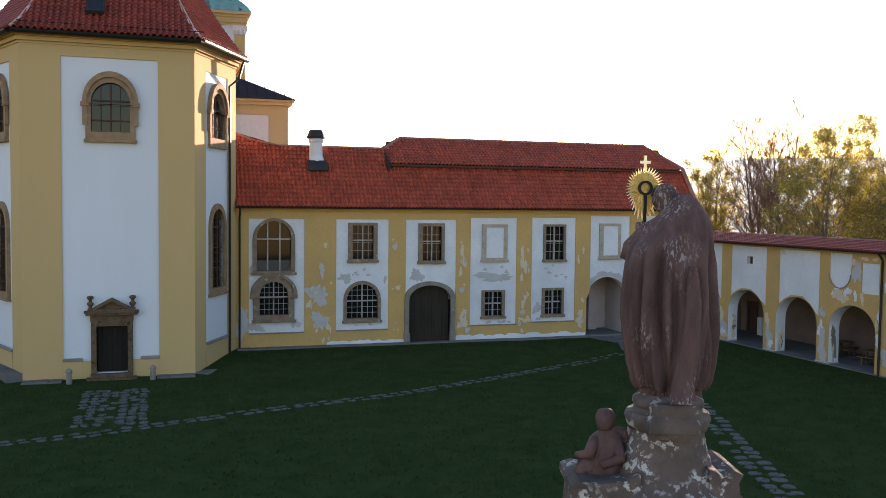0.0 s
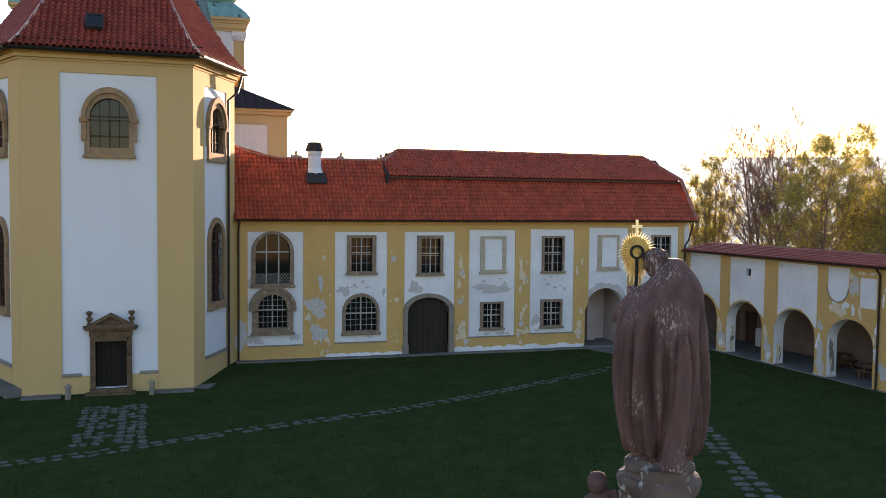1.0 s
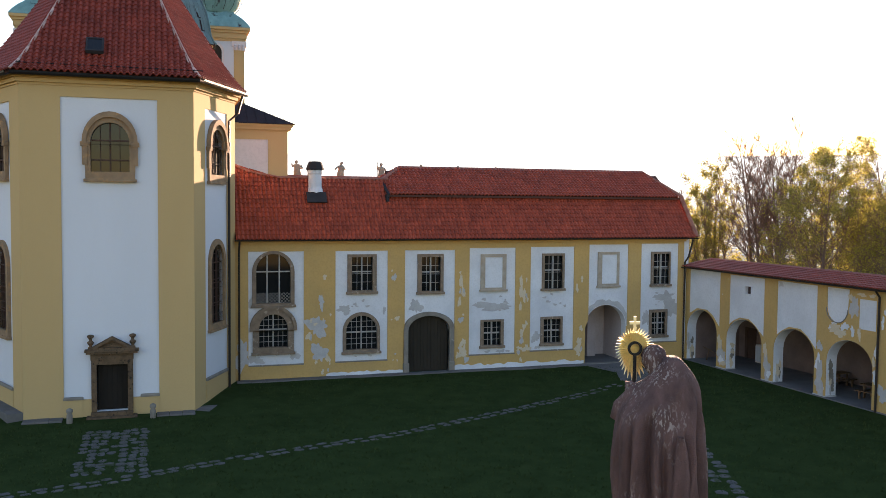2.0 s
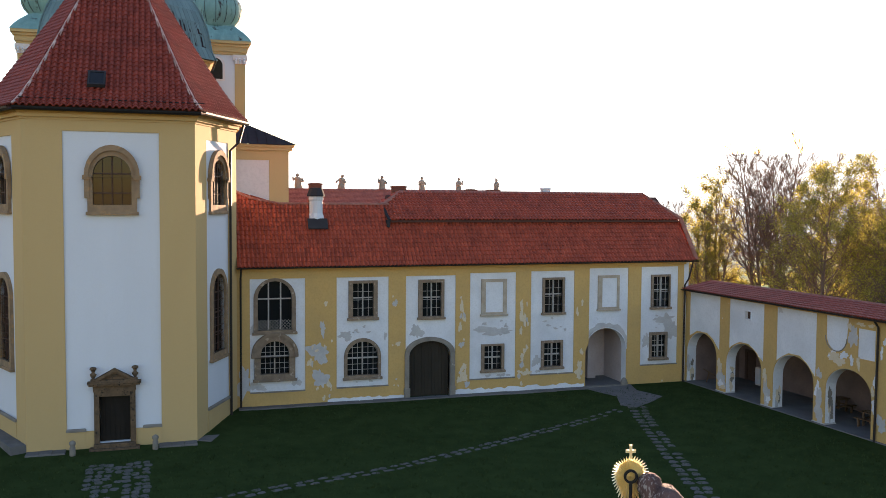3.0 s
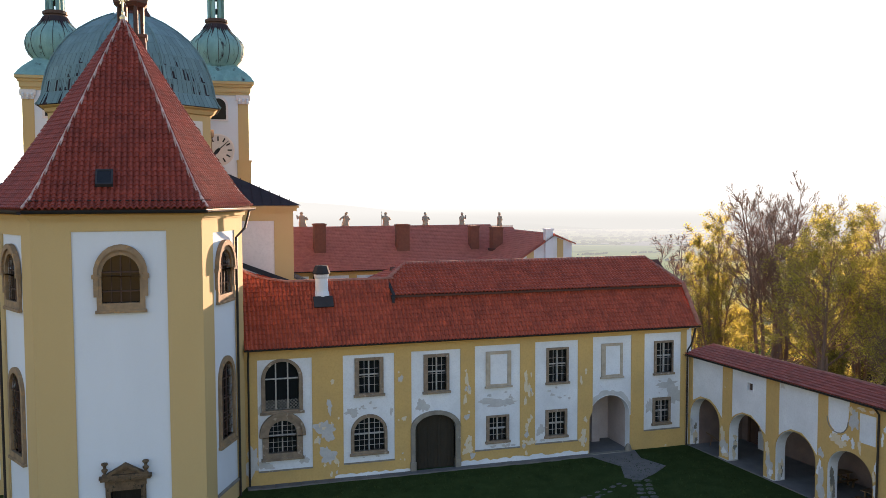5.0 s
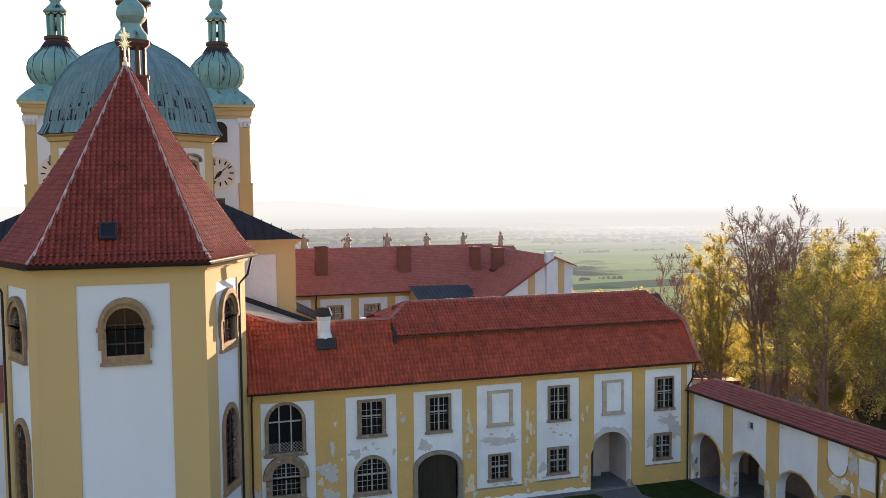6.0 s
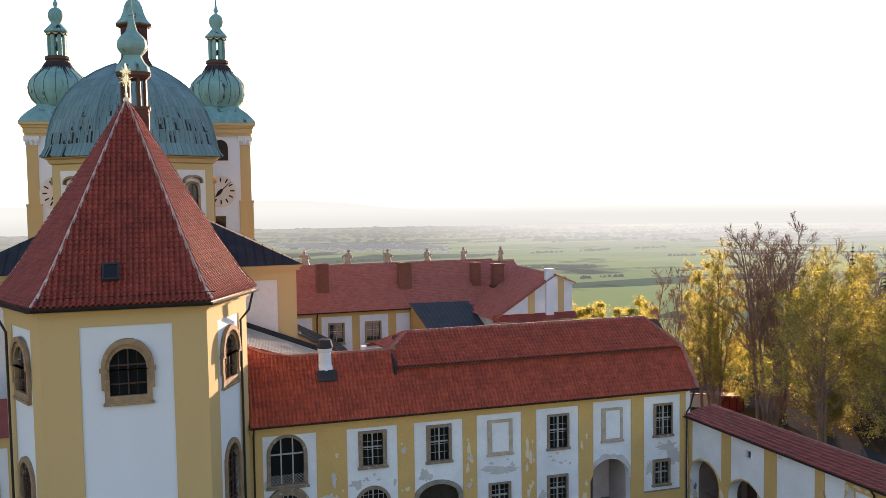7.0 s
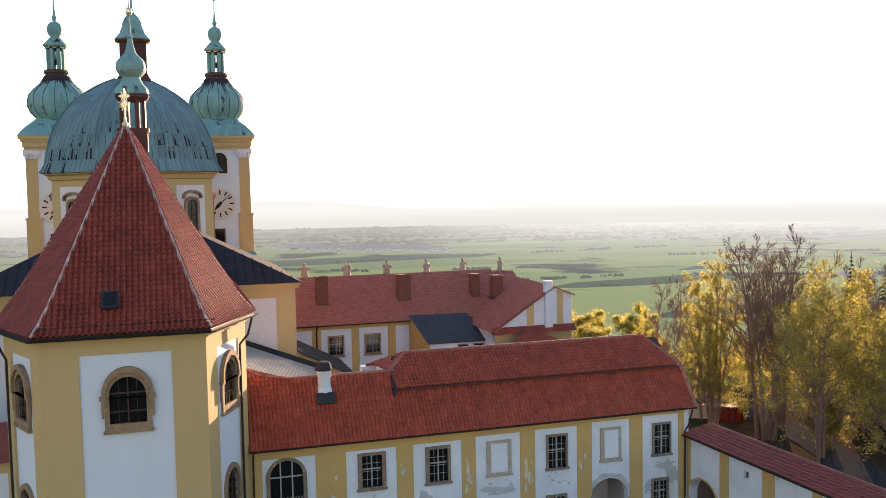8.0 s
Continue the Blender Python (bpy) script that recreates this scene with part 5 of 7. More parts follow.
part("flashing", Shape().box(0, 7.5, -0.14, 0.0, -0.05, 0.42).moved(Matrix.Translation((4.25, 70.95, 12.05)) @ pose(0, 0, 0, 0, 21.8)), SLATE, low, "dark flashing along the church wall")
part("hatch", Shape().ring(rect(-0.5, 0.5, -0.35, 0.35), rect(-0.4, 0.4, -0.27, 0.27), -0.12, 0.0).box(-0.4, 0.4, -0.06, 0.0, -0.27, 0.27).moved(Matrix.Translation((9.4, 62.5, 10.05)) @ pose(0, 0, 0, 0, 21.8) @ pose(0, 0, 0, -90)), SLATE, low)
part("roof", Shape().add([(9.6, 72.0, 10.8), (14.6, 72.0, 8.2), (14.6, 80.0, 8.2), (9.6, 80.0, 10.8), (9.6, 72.0, 10.6), (14.6, 72.0, 8.0), (14.6, 80.0, 8.0), (9.6, 80.0, 10.6)], [(0, 1, 2, 3), (7, 6, 5, 4), (0, 4, 5, 1), (1, 5, 6, 2), (2, 6, 7, 3)]), ZINC, low, "dark sheet lean-to roof")
for i in range(12):
    y = 72.3 + i * 0.66
    part("seam", Shape().tube([(9.6, y, 10.84), (14.6, y, 8.24)], 0.04, 4), ZINC, low)
part("wall", Shape().prism([(9.6, -1), (14.3, -1), (14.3, 8.1), (9.6, 10.55)], 72.3, 79.7), OCHRE_CLEAN, low)

# ---- low wing on the other side of the choir ----
far = thing("side_wing", "low ochre and white wing beside the choir", "building")
part("wall", Shape().sheet(rect(-40, -8.9, -1, 8.2), [arch(-11.6, -10.2, 3.2, 5.2, 5.9)], 0.05, 0.6), WHITE_CLEAN, far, "", pose(0, 56, 0))
part("pilaster_field", Shape().sheet(rect(-40, -8.9, -1, 8.2), [rect(-12.3, -9.5, 0.9, 7.5), rect(-17, -13.4, 0.9, 7.5)], 0.0, 0.05), OCHRE_CLEAN, far, "", pose(0, 56, 0))
window(far, pose(0, 56, 0), arch(-11.8, -10.0, 3.0, 5.2, 6.1), arch(-11.6, -10.2, 3.2, 5.2, 5.9), vs=(-10.9,), hs=(4.6,), bars=(4, 4))
part("roof", Shape().add([(-40, 55.6, 8.2), (-8.9, 55.6, 8.2), (-8.9, 60, 9.6), (-40, 60, 9.6), (-8.9, 64.4, 8.2), (-40, 64.4, 8.2)], [(0, 1, 2, 3), (3, 2, 4, 5)]), TILE_DULL, far)

# ---- the monastery range behind ----
BM = pose(0, 96.5, 0)
rng_b = thing("monastery_range", "long ochre monastery range with red roof and brick chimneys", "building")
bw = [(16.5, 17.97, 5.5, 7.47), (20.62, 22.12, 5.5, 7.47)]
part("wall", Shape().sheet(rect(8.5, 40, -3, 8.85), [rect(a, b, c, d) for a, b, c, d in bw], 0.06, 0.6), WHITE, rng_b, "", BM)
part("pilaster_field", Shape().sheet(rect(8.5, 40, -3, 8.85), [rect(8.8, 14.6, 0, 8.35), rect(15.6, 19.0, 0, 8.35), rect(19.85, 23.1, 0, 8.35), rect(24.0, 26.0, 0, 8.35)], 0.0, 0.06), OCHRE, rng_b, "", BM)
for a, b, c, d in bw:
    window(rng_b, BM, rect(a - 0.18, b + 0.18, c - 0.18, d + 0.18), rect(a, b, c, d), vs=((a + b) / 2,), hs=((c + d) / 2 + 0.2,), bars=(4, 4), mat=STONE)
part("roof", Shape().add([(8.0, 96.0, 8.9), (41.5, 96.0, 8.9), (41.5, 105.0, 13.05), (8.0, 105.0, 13.35), (41.5, 114, 8.9), (8, 114, 8.9)], [(0, 1, 2, 3), (3, 2, 4, 5)]), MON_TILE, rng_b, "dull red flat-tiled roof")
tiles("roof_tiles", tile_field(straight((8.0, 95.9, 8.93), (8.0, 105.0, 13.38)), straight((38.5, 95.9, 8.93), (38.5, 105.0, 13.1)), 30, w=0.35, amp=0.02, lift=0.04), MON_TILE, rng_b, "flat red tiles")
tagged(part("ridge_cap", ridge_tiles([(8, 105, 13.4), (41.5, 105, 13.1)], step=0.5), RIDGE, rng_b), kind="stuff")
part("eave_gutter", gutter((8, 95.9, 8.9), (26.5, 95.9, 8.9), 0.1), PIPE, rng_b)
part("downpipe", Shape().tube([(15.1, 95.9, 8.8), (15.1, 96.35, 8.2), (15.1, 96.35, 0)], 0.08, 6), PIPE, rng_b)
part("back_wall", Shape().box(8.5, 41.2, 112.5, 113.3, -8, 8.9), OCHRE, rng_b)
for x0, x1, zt, yc in ((15.7, 17.0, 13.95, 100), (25.2, 26.65, 13.75, 100), (34.1, 35.1, 13.45, 100), (35.9, 37.1, 13.4, 97.5)):
    c = part("chimney", Shape().box(x0, x1, yc - 0.6, yc + 0.6, 9.5, zt - 0.18), BRICK, rng_b, "brick chimney stack")
    part("cap", Shape().box(x0 - 0.08, x1 + 0.08, yc - 0.68, yc + 0.68, zt - 0.22, zt - 0.05).box(x0 + 0.1, x1 - 0.1, yc - 0.5, yc + 0.5, zt - 0.05, zt), BRICK, c)
    part("flashing", Shape().box(x0 - 0.15, x1 + 0.15, yc - 0.75, yc + 0.7, 9.6, 10.45 if yc > 98 else 10.9), DECK, c)
# gabled cross wing with an uneven gable
part("cross_wing_gable", Shape().prism([(32.7, -4), (41.6, -4), (41.6, 11.9), (39.5, 12.75), (32.75, 8.6)], 88.0, 88.5), WHITE, rng_b)
part("gable_border", Shape().prism([(36.4, 8.7), (37.2, 8.7), (37.2, 11.15), (36.4, 10.7)], 87.95, 88.0).prism([(39.9, 8.7), (40.6, 8.7), (40.6, 12.2), (39.9, 12.5)], 87.95, 88.0).prism([(32.7, -4), (41.6, -4), (41.6, 7.9), (32.7, 7.9)], 87.95, 88.0), OCHRE_CLEAN, rng_b)
part("gable_ledge", Shape().add([(32.4, 87.2, 8.1), (41.9, 87.2, 8.1), (41.9, 88.0, 8.75), (32.4, 88.0, 8.75), (32.4, 88.0, 8.0), (41.9, 88.0, 8.0)], [(0, 1, 2, 3), (0, 4, 5, 1), (1, 5, 2), (0, 3, 4)]), TILE_DULL, rng_b, "narrow tiled ledge across the gable")
part("cross_wing_roof", Shape().add([(32.3, 87.6, 8.3), (39.5, 87.6, 12.9), (39.5, 105.5, 12.9), (32.3, 105.5, 8.3), (41.9, 87.6, 11.9), (41.9, 105.5, 11.9), (32.3, 87.6, 8.15), (39.5, 87.6, 12.75), (41.9, 87.6, 11.75)],
     [(0, 1, 2, 3), (1, 4, 5, 2), (6, 7, 1, 0), (7, 8, 4, 1)]), MON_TILE, rng_b, "dull red flat-tiled roof")
tiles("roof_tiles", tile_field(straight((32.25, 105.5, 8.33), (39.5, 105.5, 12.95)), straight((32.25, 87.6, 8.33), (39.5, 87.6, 12.95)), 26, w=0.35, amp=0.02, lift=0.04), MON_TILE, rng_b, "flat red tiles")
part("cross_wing_side", Shape().box(41.2, 41.6, 88.5, 112.5, -6, 11.8).box(32.7, 33.1, 88.5, 96.5, -4, 8.4), WHITE, rng_b)
part("chimney", Shape().box(38.4, 39.25, 87.6, 88.2, 8.5, 13.35).box(38.33, 39.32, 87.53, 88.27, 13.35, 13.5), WHITE_CLEAN, rng_b, "white plastered chimney")
part("annex_roof", Shape().add([(25.5, 96.4, 9.42), (32.4, 96.4, 9.32), (32.7, 91.0, 7.03), (26.15, 91.0, 7.08), (26.15, 91.0, 6.93), (32.7, 91.0, 6.88)], [(0, 3, 2, 1), (3, 4, 5, 2)]), ZINC, rng_b, "dark grey standing-seam annex roof")
sg = Shape()
for i in range(14):
    k = i / 13
    sg.tube([(25.5 + 6.9 * k, 96.4, 9.45 - 0.1 * k), (26.15 + 6.55 * k, 91.0, 7.11 - 0.05 * k)], 0.03, 4)
part("roof_seam", sg, ZINC, rng_b)
part("annex_side", Shape().add([(25.55, 96.4, -3), (26.2, 91.15, -3), (26.2, 91.15, 6.98), (25.55, 96.4, 9.32), (25.85, 96.4, -3), (26.5, 91.15, -3), (26.5, 91.15, 6.9), (25.85, 96.4, 9.22)], [(0, 1, 2, 3), (7, 6, 5, 4), (0, 4, 5, 1), (1, 5, 6, 2), (2, 6, 7, 3), (3, 7, 4, 0)]), OCHRE, rng_b)
part("annex_wall", Shape().box(26.52, 32.6, 91.2, 96.4, -3, 6.9), WHITE, rng_b)
for x in (30.2, 32.0):
    aw = part("annex_window", Shape().ring(rect(x - 0.62, x + 0.62, 5.3, 6.7), rect(x - 0.5, x + 0.5, 5.4, 6.6), -0.04, 0.02), HALL_STONE, rng_b, "", pose(0, 91.2, 0))
    part("pane", Shape().box(x - 0.5, x + 0.5, -0.02, 0.0, 5.4, 6.6), GLASS, aw)
part("small_roof", Shape().add([(31, 84.5, 6.3), (42, 84.5, 6.3), (36.5, 87.3, 8.6), (36.5, 87.3, 8.6)], [(0, 1, 2)]), TILE_DULL, rng_b)


def small_statue(seed):
    """A robed roof figure as one plain mesh."""
    rng = random.Random(seed)
    s = Shape().box(-0.35, 0.35, -0.3, 0.3, -0.8, 0.02)
    lean = rng.uniform(-0.08, 0.08)
    s2 = Shape().lathe([(0.30, 0.0), (0.36, 0.12), (0.30, 0.5), (0.27, 0.85), (0.33, 1.1), (0.24, 1.28), (0.09, 1.33), (0.08, 1.37), (0.14, 1.45), (0.15, 1.55), (0.1, 1.65), (0.02, 1.69)], 0, 0, 10, 0, 0.75)
    s2.v = [(x + lean * z + 0.03 * math.sin(7 * z + seed), y, z) for x, y, z in s2.v]
    s.add(s2.v, s2.f)
    sx = rng.choice((-1, 1))
    s.tube([(sx * 0.25 + lean, 0, 1.15), (sx * 0.45, -0.1, 0.95), (sx * 0.5, -0.1, 1.35 if seed % 2 else 0.8)], [0.1, 0.08, 0.06], 6)
    s.tube([(-sx * 0.25, 0, 1.15), (-sx * 0.38, -0.1, 0.85), (-sx * 0.15, -0.22, 0.85)], [0.1, 0.08, 0.06], 6)
    if seed % 3 == 0:
        s.tube([(sx * 0.5, -0.1, 0.1), (sx * 0.5, -0.1, 1.75)], 0.03, 5)
    return s


for k, x in enumerate((15.3, 20.3, 25.3, 30.25, 34.9, 39.85)):
    single("roof_statue", small_statue(k + 1), STATUE_FAR, "weathered sandstone figure standing along the roof ridge", "statue", pose(x, 105.3, 13.25 - 0.012 * (x - 15), 0, 0, 10 * k) @ Matrix.Diagonal((1.4, 1.3, 1.12, 1)), "figures along the roof", smooth=True)

# ---- the arcaded wing ----
WANG = -86.94
WM = pose(34.4, 45.2, 0, 0, 0, WANG)         # local x towards the viewer, local y outwards behind the wall
wing = thing("arcade_wing", "low arcaded ochre and white wing with flaking plaster", "building", WM)
U0, U1, WT = -7.9, 26.0, 0.74
arches = [arch(-7.68, -4.5, -0.3, 2.1, 3.53), arch(-3.54, -0.25, -0.3, 2.05, 3.43), arch(0.78, 4.05, -0.3, 2.05, 3.43), arch(4.95, 8.12, -0.3, 2.05, 3.39)]
hole = rect(-1.8, -1.3, 5.05, 5.52)
part("wall", Shape().sheet(rect(U0, U1, -0.6, 6.25), arches + [hole], 0.05, WT), WHITE, wing, "white lime plaster, grey and bare near the ground")
outer = [(U0, -0.6)]
for k, a in enumerate(arches):
    x0, x1 = a[0][0] - 0.02, a[1][0] + 0.02
    pts = [(x, z) for x, z in reversed(a[2:])]
    outer += [(x0, -0.6)] + [(x - 0.02 if x < (x0 + x1) / 2 else x + 0.02, z + 0.02) for x, z in pts] + [(x1, -0.6)]
outer += [(U1, -0.6), (U1, 6.25), (U0, 6.25)]
wpan = [[(-7.45, 3.2), (-7.2, 3.3), (-6.6, 3.62), (-5.6, 3.62), (-4.95, 3.3), (-4.24, 2.6), (-4.24, 6.17), (-7.45, 6.17)],
        [(-3.31, 2.95), (-2.9, 3.25), (-2.3, 3.52), (-1.5, 3.52), (-0.9, 3.2), (-0.1, 2.6), (-0.1, 6.12), (-3.31, 6.12)],
        [(1.0, 2.9), (1.4, 3.2), (2.0, 3.52), (2.9, 3.52), (3.5, 3.15), (4.17, 2.5), (4.17, 6.1), (1.0, 6.1)],
        [(4.9, 5.0)] + [(5.64 - 0.74 * math.cos(math.pi * i / 10), 5.0 - 0.75 * math.sin(math.pi * i / 10)) for i in range(1, 10)] + [(6.38, 5.0), (6.46, 6.1), (4.88, 6.1)],
        rect(7.13, 8.27, 4.1, 5.68)]
part("pilaster_field", Shape().sheet(outer, wpan, 0.0, 0.05), OCHRE, wing, "flaking ochre plaster")
part("recess_line", Shape().tube([(5.64 - 0.76 * math.cos(math.pi * i / 10), -0.02, 5.0 - 0.77 * math.sin(math.pi * i / 10)) for i in range(0, 11)], 0.03, 5), STONE_GREY, wing)
part("shutter", Shape().box(-1.8, -1.45, 0.2, 0.26, 5.05, 5.52), SASH, wing, "dark red shutter in the small opening")
part("slit_window", Shape().ring(rect(-1.86, -1.24, 4.99, 5.58), hole, -0.02, 0.04), WHITE, wing)
part("pane", Shape().box(-1.8, -1.3, 0.4, 0.44, 5.05, 5.52), GLASS, wing)
part("eave_board", Shape().box(U0 - 0.3, U1, -0.16, 0.3, 6.22, 6.34), STONE_GREY, wing)
for k, (cx, cz, rx, rz, mt) in enumerate([(-4.15, 1.7, 0.2, 0.4, FLAKE), (-3.8, 0.4, 0.25, 0.14, FLAKE), (0.1, 1.9, 0.16, 0.35, FLAKE), (0.45, 0.5, 0.16, 0.2, WHITE), (4.35, 1.9, 0.18, 0.4, WHITE), (4.65, 0.45, 0.2, 0.16, FLAKE), (-7.5, 1.3, 0.15, 0.5, BARE), (5.4, 4.0, 0.25, 0.3, WHITE), (6.0, 3.7, 0.3, 0.2, FLAKE), (7.2, 3.85, 0.12, 0.3, FLAKE), (8.2, 2.5, 0.1, 0.25, FLAKE), (6.55, 5.7, 0.12, 0.2, FLAKE), (-4.0, 0.9, 0.36, 0.7, BARE), (-3.95, 0.55, 0.3, 0.25, WHITE), (0.28, 0.8, 0.26, 0.8, BARE), (4.5, 0.9, 0.3, 0.9, BARE), (5.6, 3.85, 0.5, 0.26, FLAKE), (6.2, 4.1, 0.25, 0.2, WHITE), (6.8, 5.2, 0.26, 0.6, BARE), (8.35, 3.1, 0.12, 0.35, WHITE), (8.3, 1.8, 0.14, 0.3, WHITE), (8.8, 1.0, 0.3, 0.4, BARE), (7.3, 5.9, 0.3, 0.08, FLAKE), (8.0, 5.9, 0.2, 0.08, FLAKE), (4.45, 2.8, 0.2, 0.25, BARE), (8.7, 4.6, 0.08, 0.3, WHITE), (8.9, 5.2, 0.1, 0.2, WHITE), (6.75, 3.9, 0.12, 0.25, WHITE)]):
    patch(wing, Matrix.Identity(4), cx, cz, rx, rz, 120 + k, mt)
jr = random.Random(17)
for u in (-7.68, -3.54, 0.78, 4.95):
    for k in range(5):
        cz, cy = jr.uniform(0.2, 1.9) if k else 0.5, jr.uniform(0.26, WT - 0.2)
        patch(wing, pose(u + 0.004, 0.0, 0, 0, 0, 90), cy, cz, jr.uniform(0.06, 0.14), jr.uniform(0.15, 0.45), 700 + k + int(u * 10), jr.choice((BARE, FLAKE, STONE_GREY)))
for u in (-4.02, 0.27, 4.5):
    part("pier_base", Shape().box(u - 0.49, u + 0.51, -0.02, WT + 0.015, -0.6, 0.12, 0.03), BARE, wing, "low bare pier base")
# inner wall and vault take the plaster colour with shade painted in
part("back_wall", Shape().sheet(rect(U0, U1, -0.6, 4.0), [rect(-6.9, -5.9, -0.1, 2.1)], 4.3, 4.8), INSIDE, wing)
part("inner_door", Shape().ring(rect(-6.95, -5.85, 0.0, 2.15), rect(-6.75, -6.05, 0.0, 1.95), 4.24, 4.4).box(-6.75, -6.05, 4.34, 4.4, 0.0, 1.95), SASH, wing, "half-glazed door inside the arcade")
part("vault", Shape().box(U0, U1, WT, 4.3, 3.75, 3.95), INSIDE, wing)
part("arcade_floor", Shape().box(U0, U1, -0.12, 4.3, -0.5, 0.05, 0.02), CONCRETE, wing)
# added wall: blocks low sun that would streak through the corridor's open end
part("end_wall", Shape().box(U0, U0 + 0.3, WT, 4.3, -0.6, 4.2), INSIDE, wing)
part("end_wall", Shape().box(U1 - 0.4, U1, WT, 4.3, -0.6, 4.2), WHITE, wing)
part("roof_deck", Shape().add([(U0 - 0.2, -0.25, 6.3), (U1, -0.25, 6.3), (U1, 2.20, 6.70), (U0 - 0.2, 2.20, 6.70), (U0 - 0.2, 4.95, 4.0), (U1, 4.95, 4.0)], [(0, 1, 2, 3), (3, 2, 5, 4), (0, 3, 4), (1, 5, 2)]), DECK, wing)
tiles("roof_tiles", tile_field(straight((U0 - 0.3, -0.32, 6.33), (U0 - 0.3, 2.20, 6.76)), straight((U1, -0.32, 6.33), (U1, 2.20, 6.76)), 7, w=0.24, amp=0.05, lift=0.045), TILE_DULL, wing, "dull red pantiles")
tagged(part("ridge_cap", ridge_tiles([(U0 - 0.3, 2.20, 6.78), (U1, 2.20, 6.78)], r=0.08), RIDGE, wing), kind="stuff")
part("eave_gutter", gutter((U0 - 0.3, -0.4, 6.3), (U1, -0.4, 6.3), 0.08), PIPE, wing)
part("downpipe", Shape().tube([(8.55, -0.4, 6.25), (8.55, -0.12, 5.9), (8.5, -0.12, -0.3)], 0.06, 8), PIPE, wing)


def bench(m, label):
    b = thing("picnic_table", label, "table", m, "tables in the arcade")
    for i in range(4):
        part("plank", Shape().box(-0.9, 0.9, -0.38 + i * 0.19, -0.21 + i * 0.19, 0.72, 0.76), WOOD, b)
    for y in (-0.7, 0.7):
        part("seat", Shape().box(-0.9, 0.9, y - 0.13, y + 0.13, 0.42, 0.46), WOOD, b)
    for x in (-0.65, 0.65):
        part("trestle", Shape().box(x - 0.04, x + 0.04, -0.8, 0.8, 0.36, 0.42).box(x - 0.04, x + 0.04, -0.35, -0.25, 0.0, 0.72).box(x - 0.04, x + 0.04, 0.25, 0.35, 0.0, 0.72).box(x - 0.04, x + 0.04, -0.75, -0.65, 0.0, 0.42).box(x - 0.04, x + 0.04, 0.65, 0.75, 0.0, 0.42), WOOD, b)
    return b


bench(WM @ pose(6.4, 2.3, 0.05, 0, 0, 8), "weathered wooden picnic table under the arcade")
bench(WM @ pose(2.6, 2.9, 0.05, 0, 0, 90), "weathered wooden picnic table under the arcade")
cab = thing("white_cupboard", "old white cupboard standing against the arcade wall", "cupboard", WM @ pose(-4.9, 3.9, 0.05) @ Matrix.Diagonal((0.45, 0.8, 0.95, 1)))
part("body", Shape().box(-0.55, 0.55, -0.3, 0.35, 0.0, 1.25, 0.02), PINK_WALL, cab)
for x in (-0.52, 0.02):
    part("door", Shape().box(x, x + 0.5, -0.33, -0.3, 0.1, 1.15), WHITE_CLEAN, cab)
single("trestle_rail", Shape().tube([(-7.2, 1.0, 0.9), (-5.0, 1.3, 0.35)], 0.03, 6).tube([(-6.8, 1.0, 0.04), (-6.6, 1.05, 0.8)], 0.03, 6).tube([(-5.3, 1.25, 0.04), (-5.2, 1.25, 0.42)], 0.03, 6), WOOD, "slanting wooden rail across an arch", "rail", WM)

# ---- the monument ----
SM = pose(5.86, 9.53, 0, 0, 0, -17.4)
ped = thing("pedestal", "tall weathered sandstone pedestal with volutes and lichen", "pedestal", SM)
gz = ground_z(5.8, 9.5)
part("step", Shape().box(-2.3, 2.3, -2.3, 2.3, gz - 0.2, gz + 0.25, 0.04).box(-1.9, 1.9, -1.9, 1.9, gz + 0.25, gz + 0.5, 0.04), STONE_GREY, ped)
part("base", Shape().box(-1.4, 1.4, -1.4, 1.4, gz + 0.5, 1.2, 0.06).box(-1.15, 1.15, -1.15, 1.15, 1.2, 4.0).box(-1.35, 1.25, -1.3, 1.3, 4.0, 4.35, 0.05), STONE_GREY, ped)
def worn(shape, amp, size, seed=0.0):
    """Knocks a carved shape about, as weather does."""
    shape.v = [tuple(Vector(q) + Vector((noise.noise((q[0] * size + seed, q[1] * size, q[2] * size)), noise.noise((q[0] * size, q[1] * size + 7 + seed, q[2] * size)), 0.5 * noise.noise((q[0] * size, q[1] * size, q[2] * size + 13 + seed)))) * amp) for q in shape.v]
    return shape


def fine_profile(profile, n=5):
    return [(a[0] + (b[0] - a[0]) * k / n, a[1] + (b[1] - a[1]) * k / n) for a, b in zip(profile, profile[1:]) for k in range(n)] + [profile[-1]]


part("upper_block", worn(Shape().lathe(fine_profile([(1.1, 4.35), (1.02, 4.75), (0.92, 5.0), (0.78, 5.15), (0.64, 5.28), (0.56, 5.42), (0.50, 5.62), (0.455, 5.8), (0.45, 5.86)]), -0.01, 0, 44, 0, 0.95), 0.03, 7), PEDESTAL, ped, "flaring lichen-spotted stone block", smooth=True)
part("moulding", worn(Shape().lathe(fine_profile([(0.40, 5.83), (0.47, 5.86), (0.505, 5.93), (0.515, 6.0), (0.49, 6.06), (0.42, 6.08), (0.405, 6.12), (0.425, 6.16), (0.425, 6.22), (0.36, 6.26), (0.33, 6.28)], 3), 0.01, 0, 44, 0, 0.95), 0.022, 9, 3), PEDESTAL, ped, smooth=True)
part("front_bracket", worn(Shape().box(-0.30, 0.23, -0.56, -0.36, 6.10, 6.24, 0.03).box(-0.34, 0.25, -0.60, -0.36, 5.92, 6.10, 0.05).box(-0.30, 0.21, -0.55, -0.36, 5.84, 5.93, 0.02), 0.012, 6), PEDESTAL, ped)
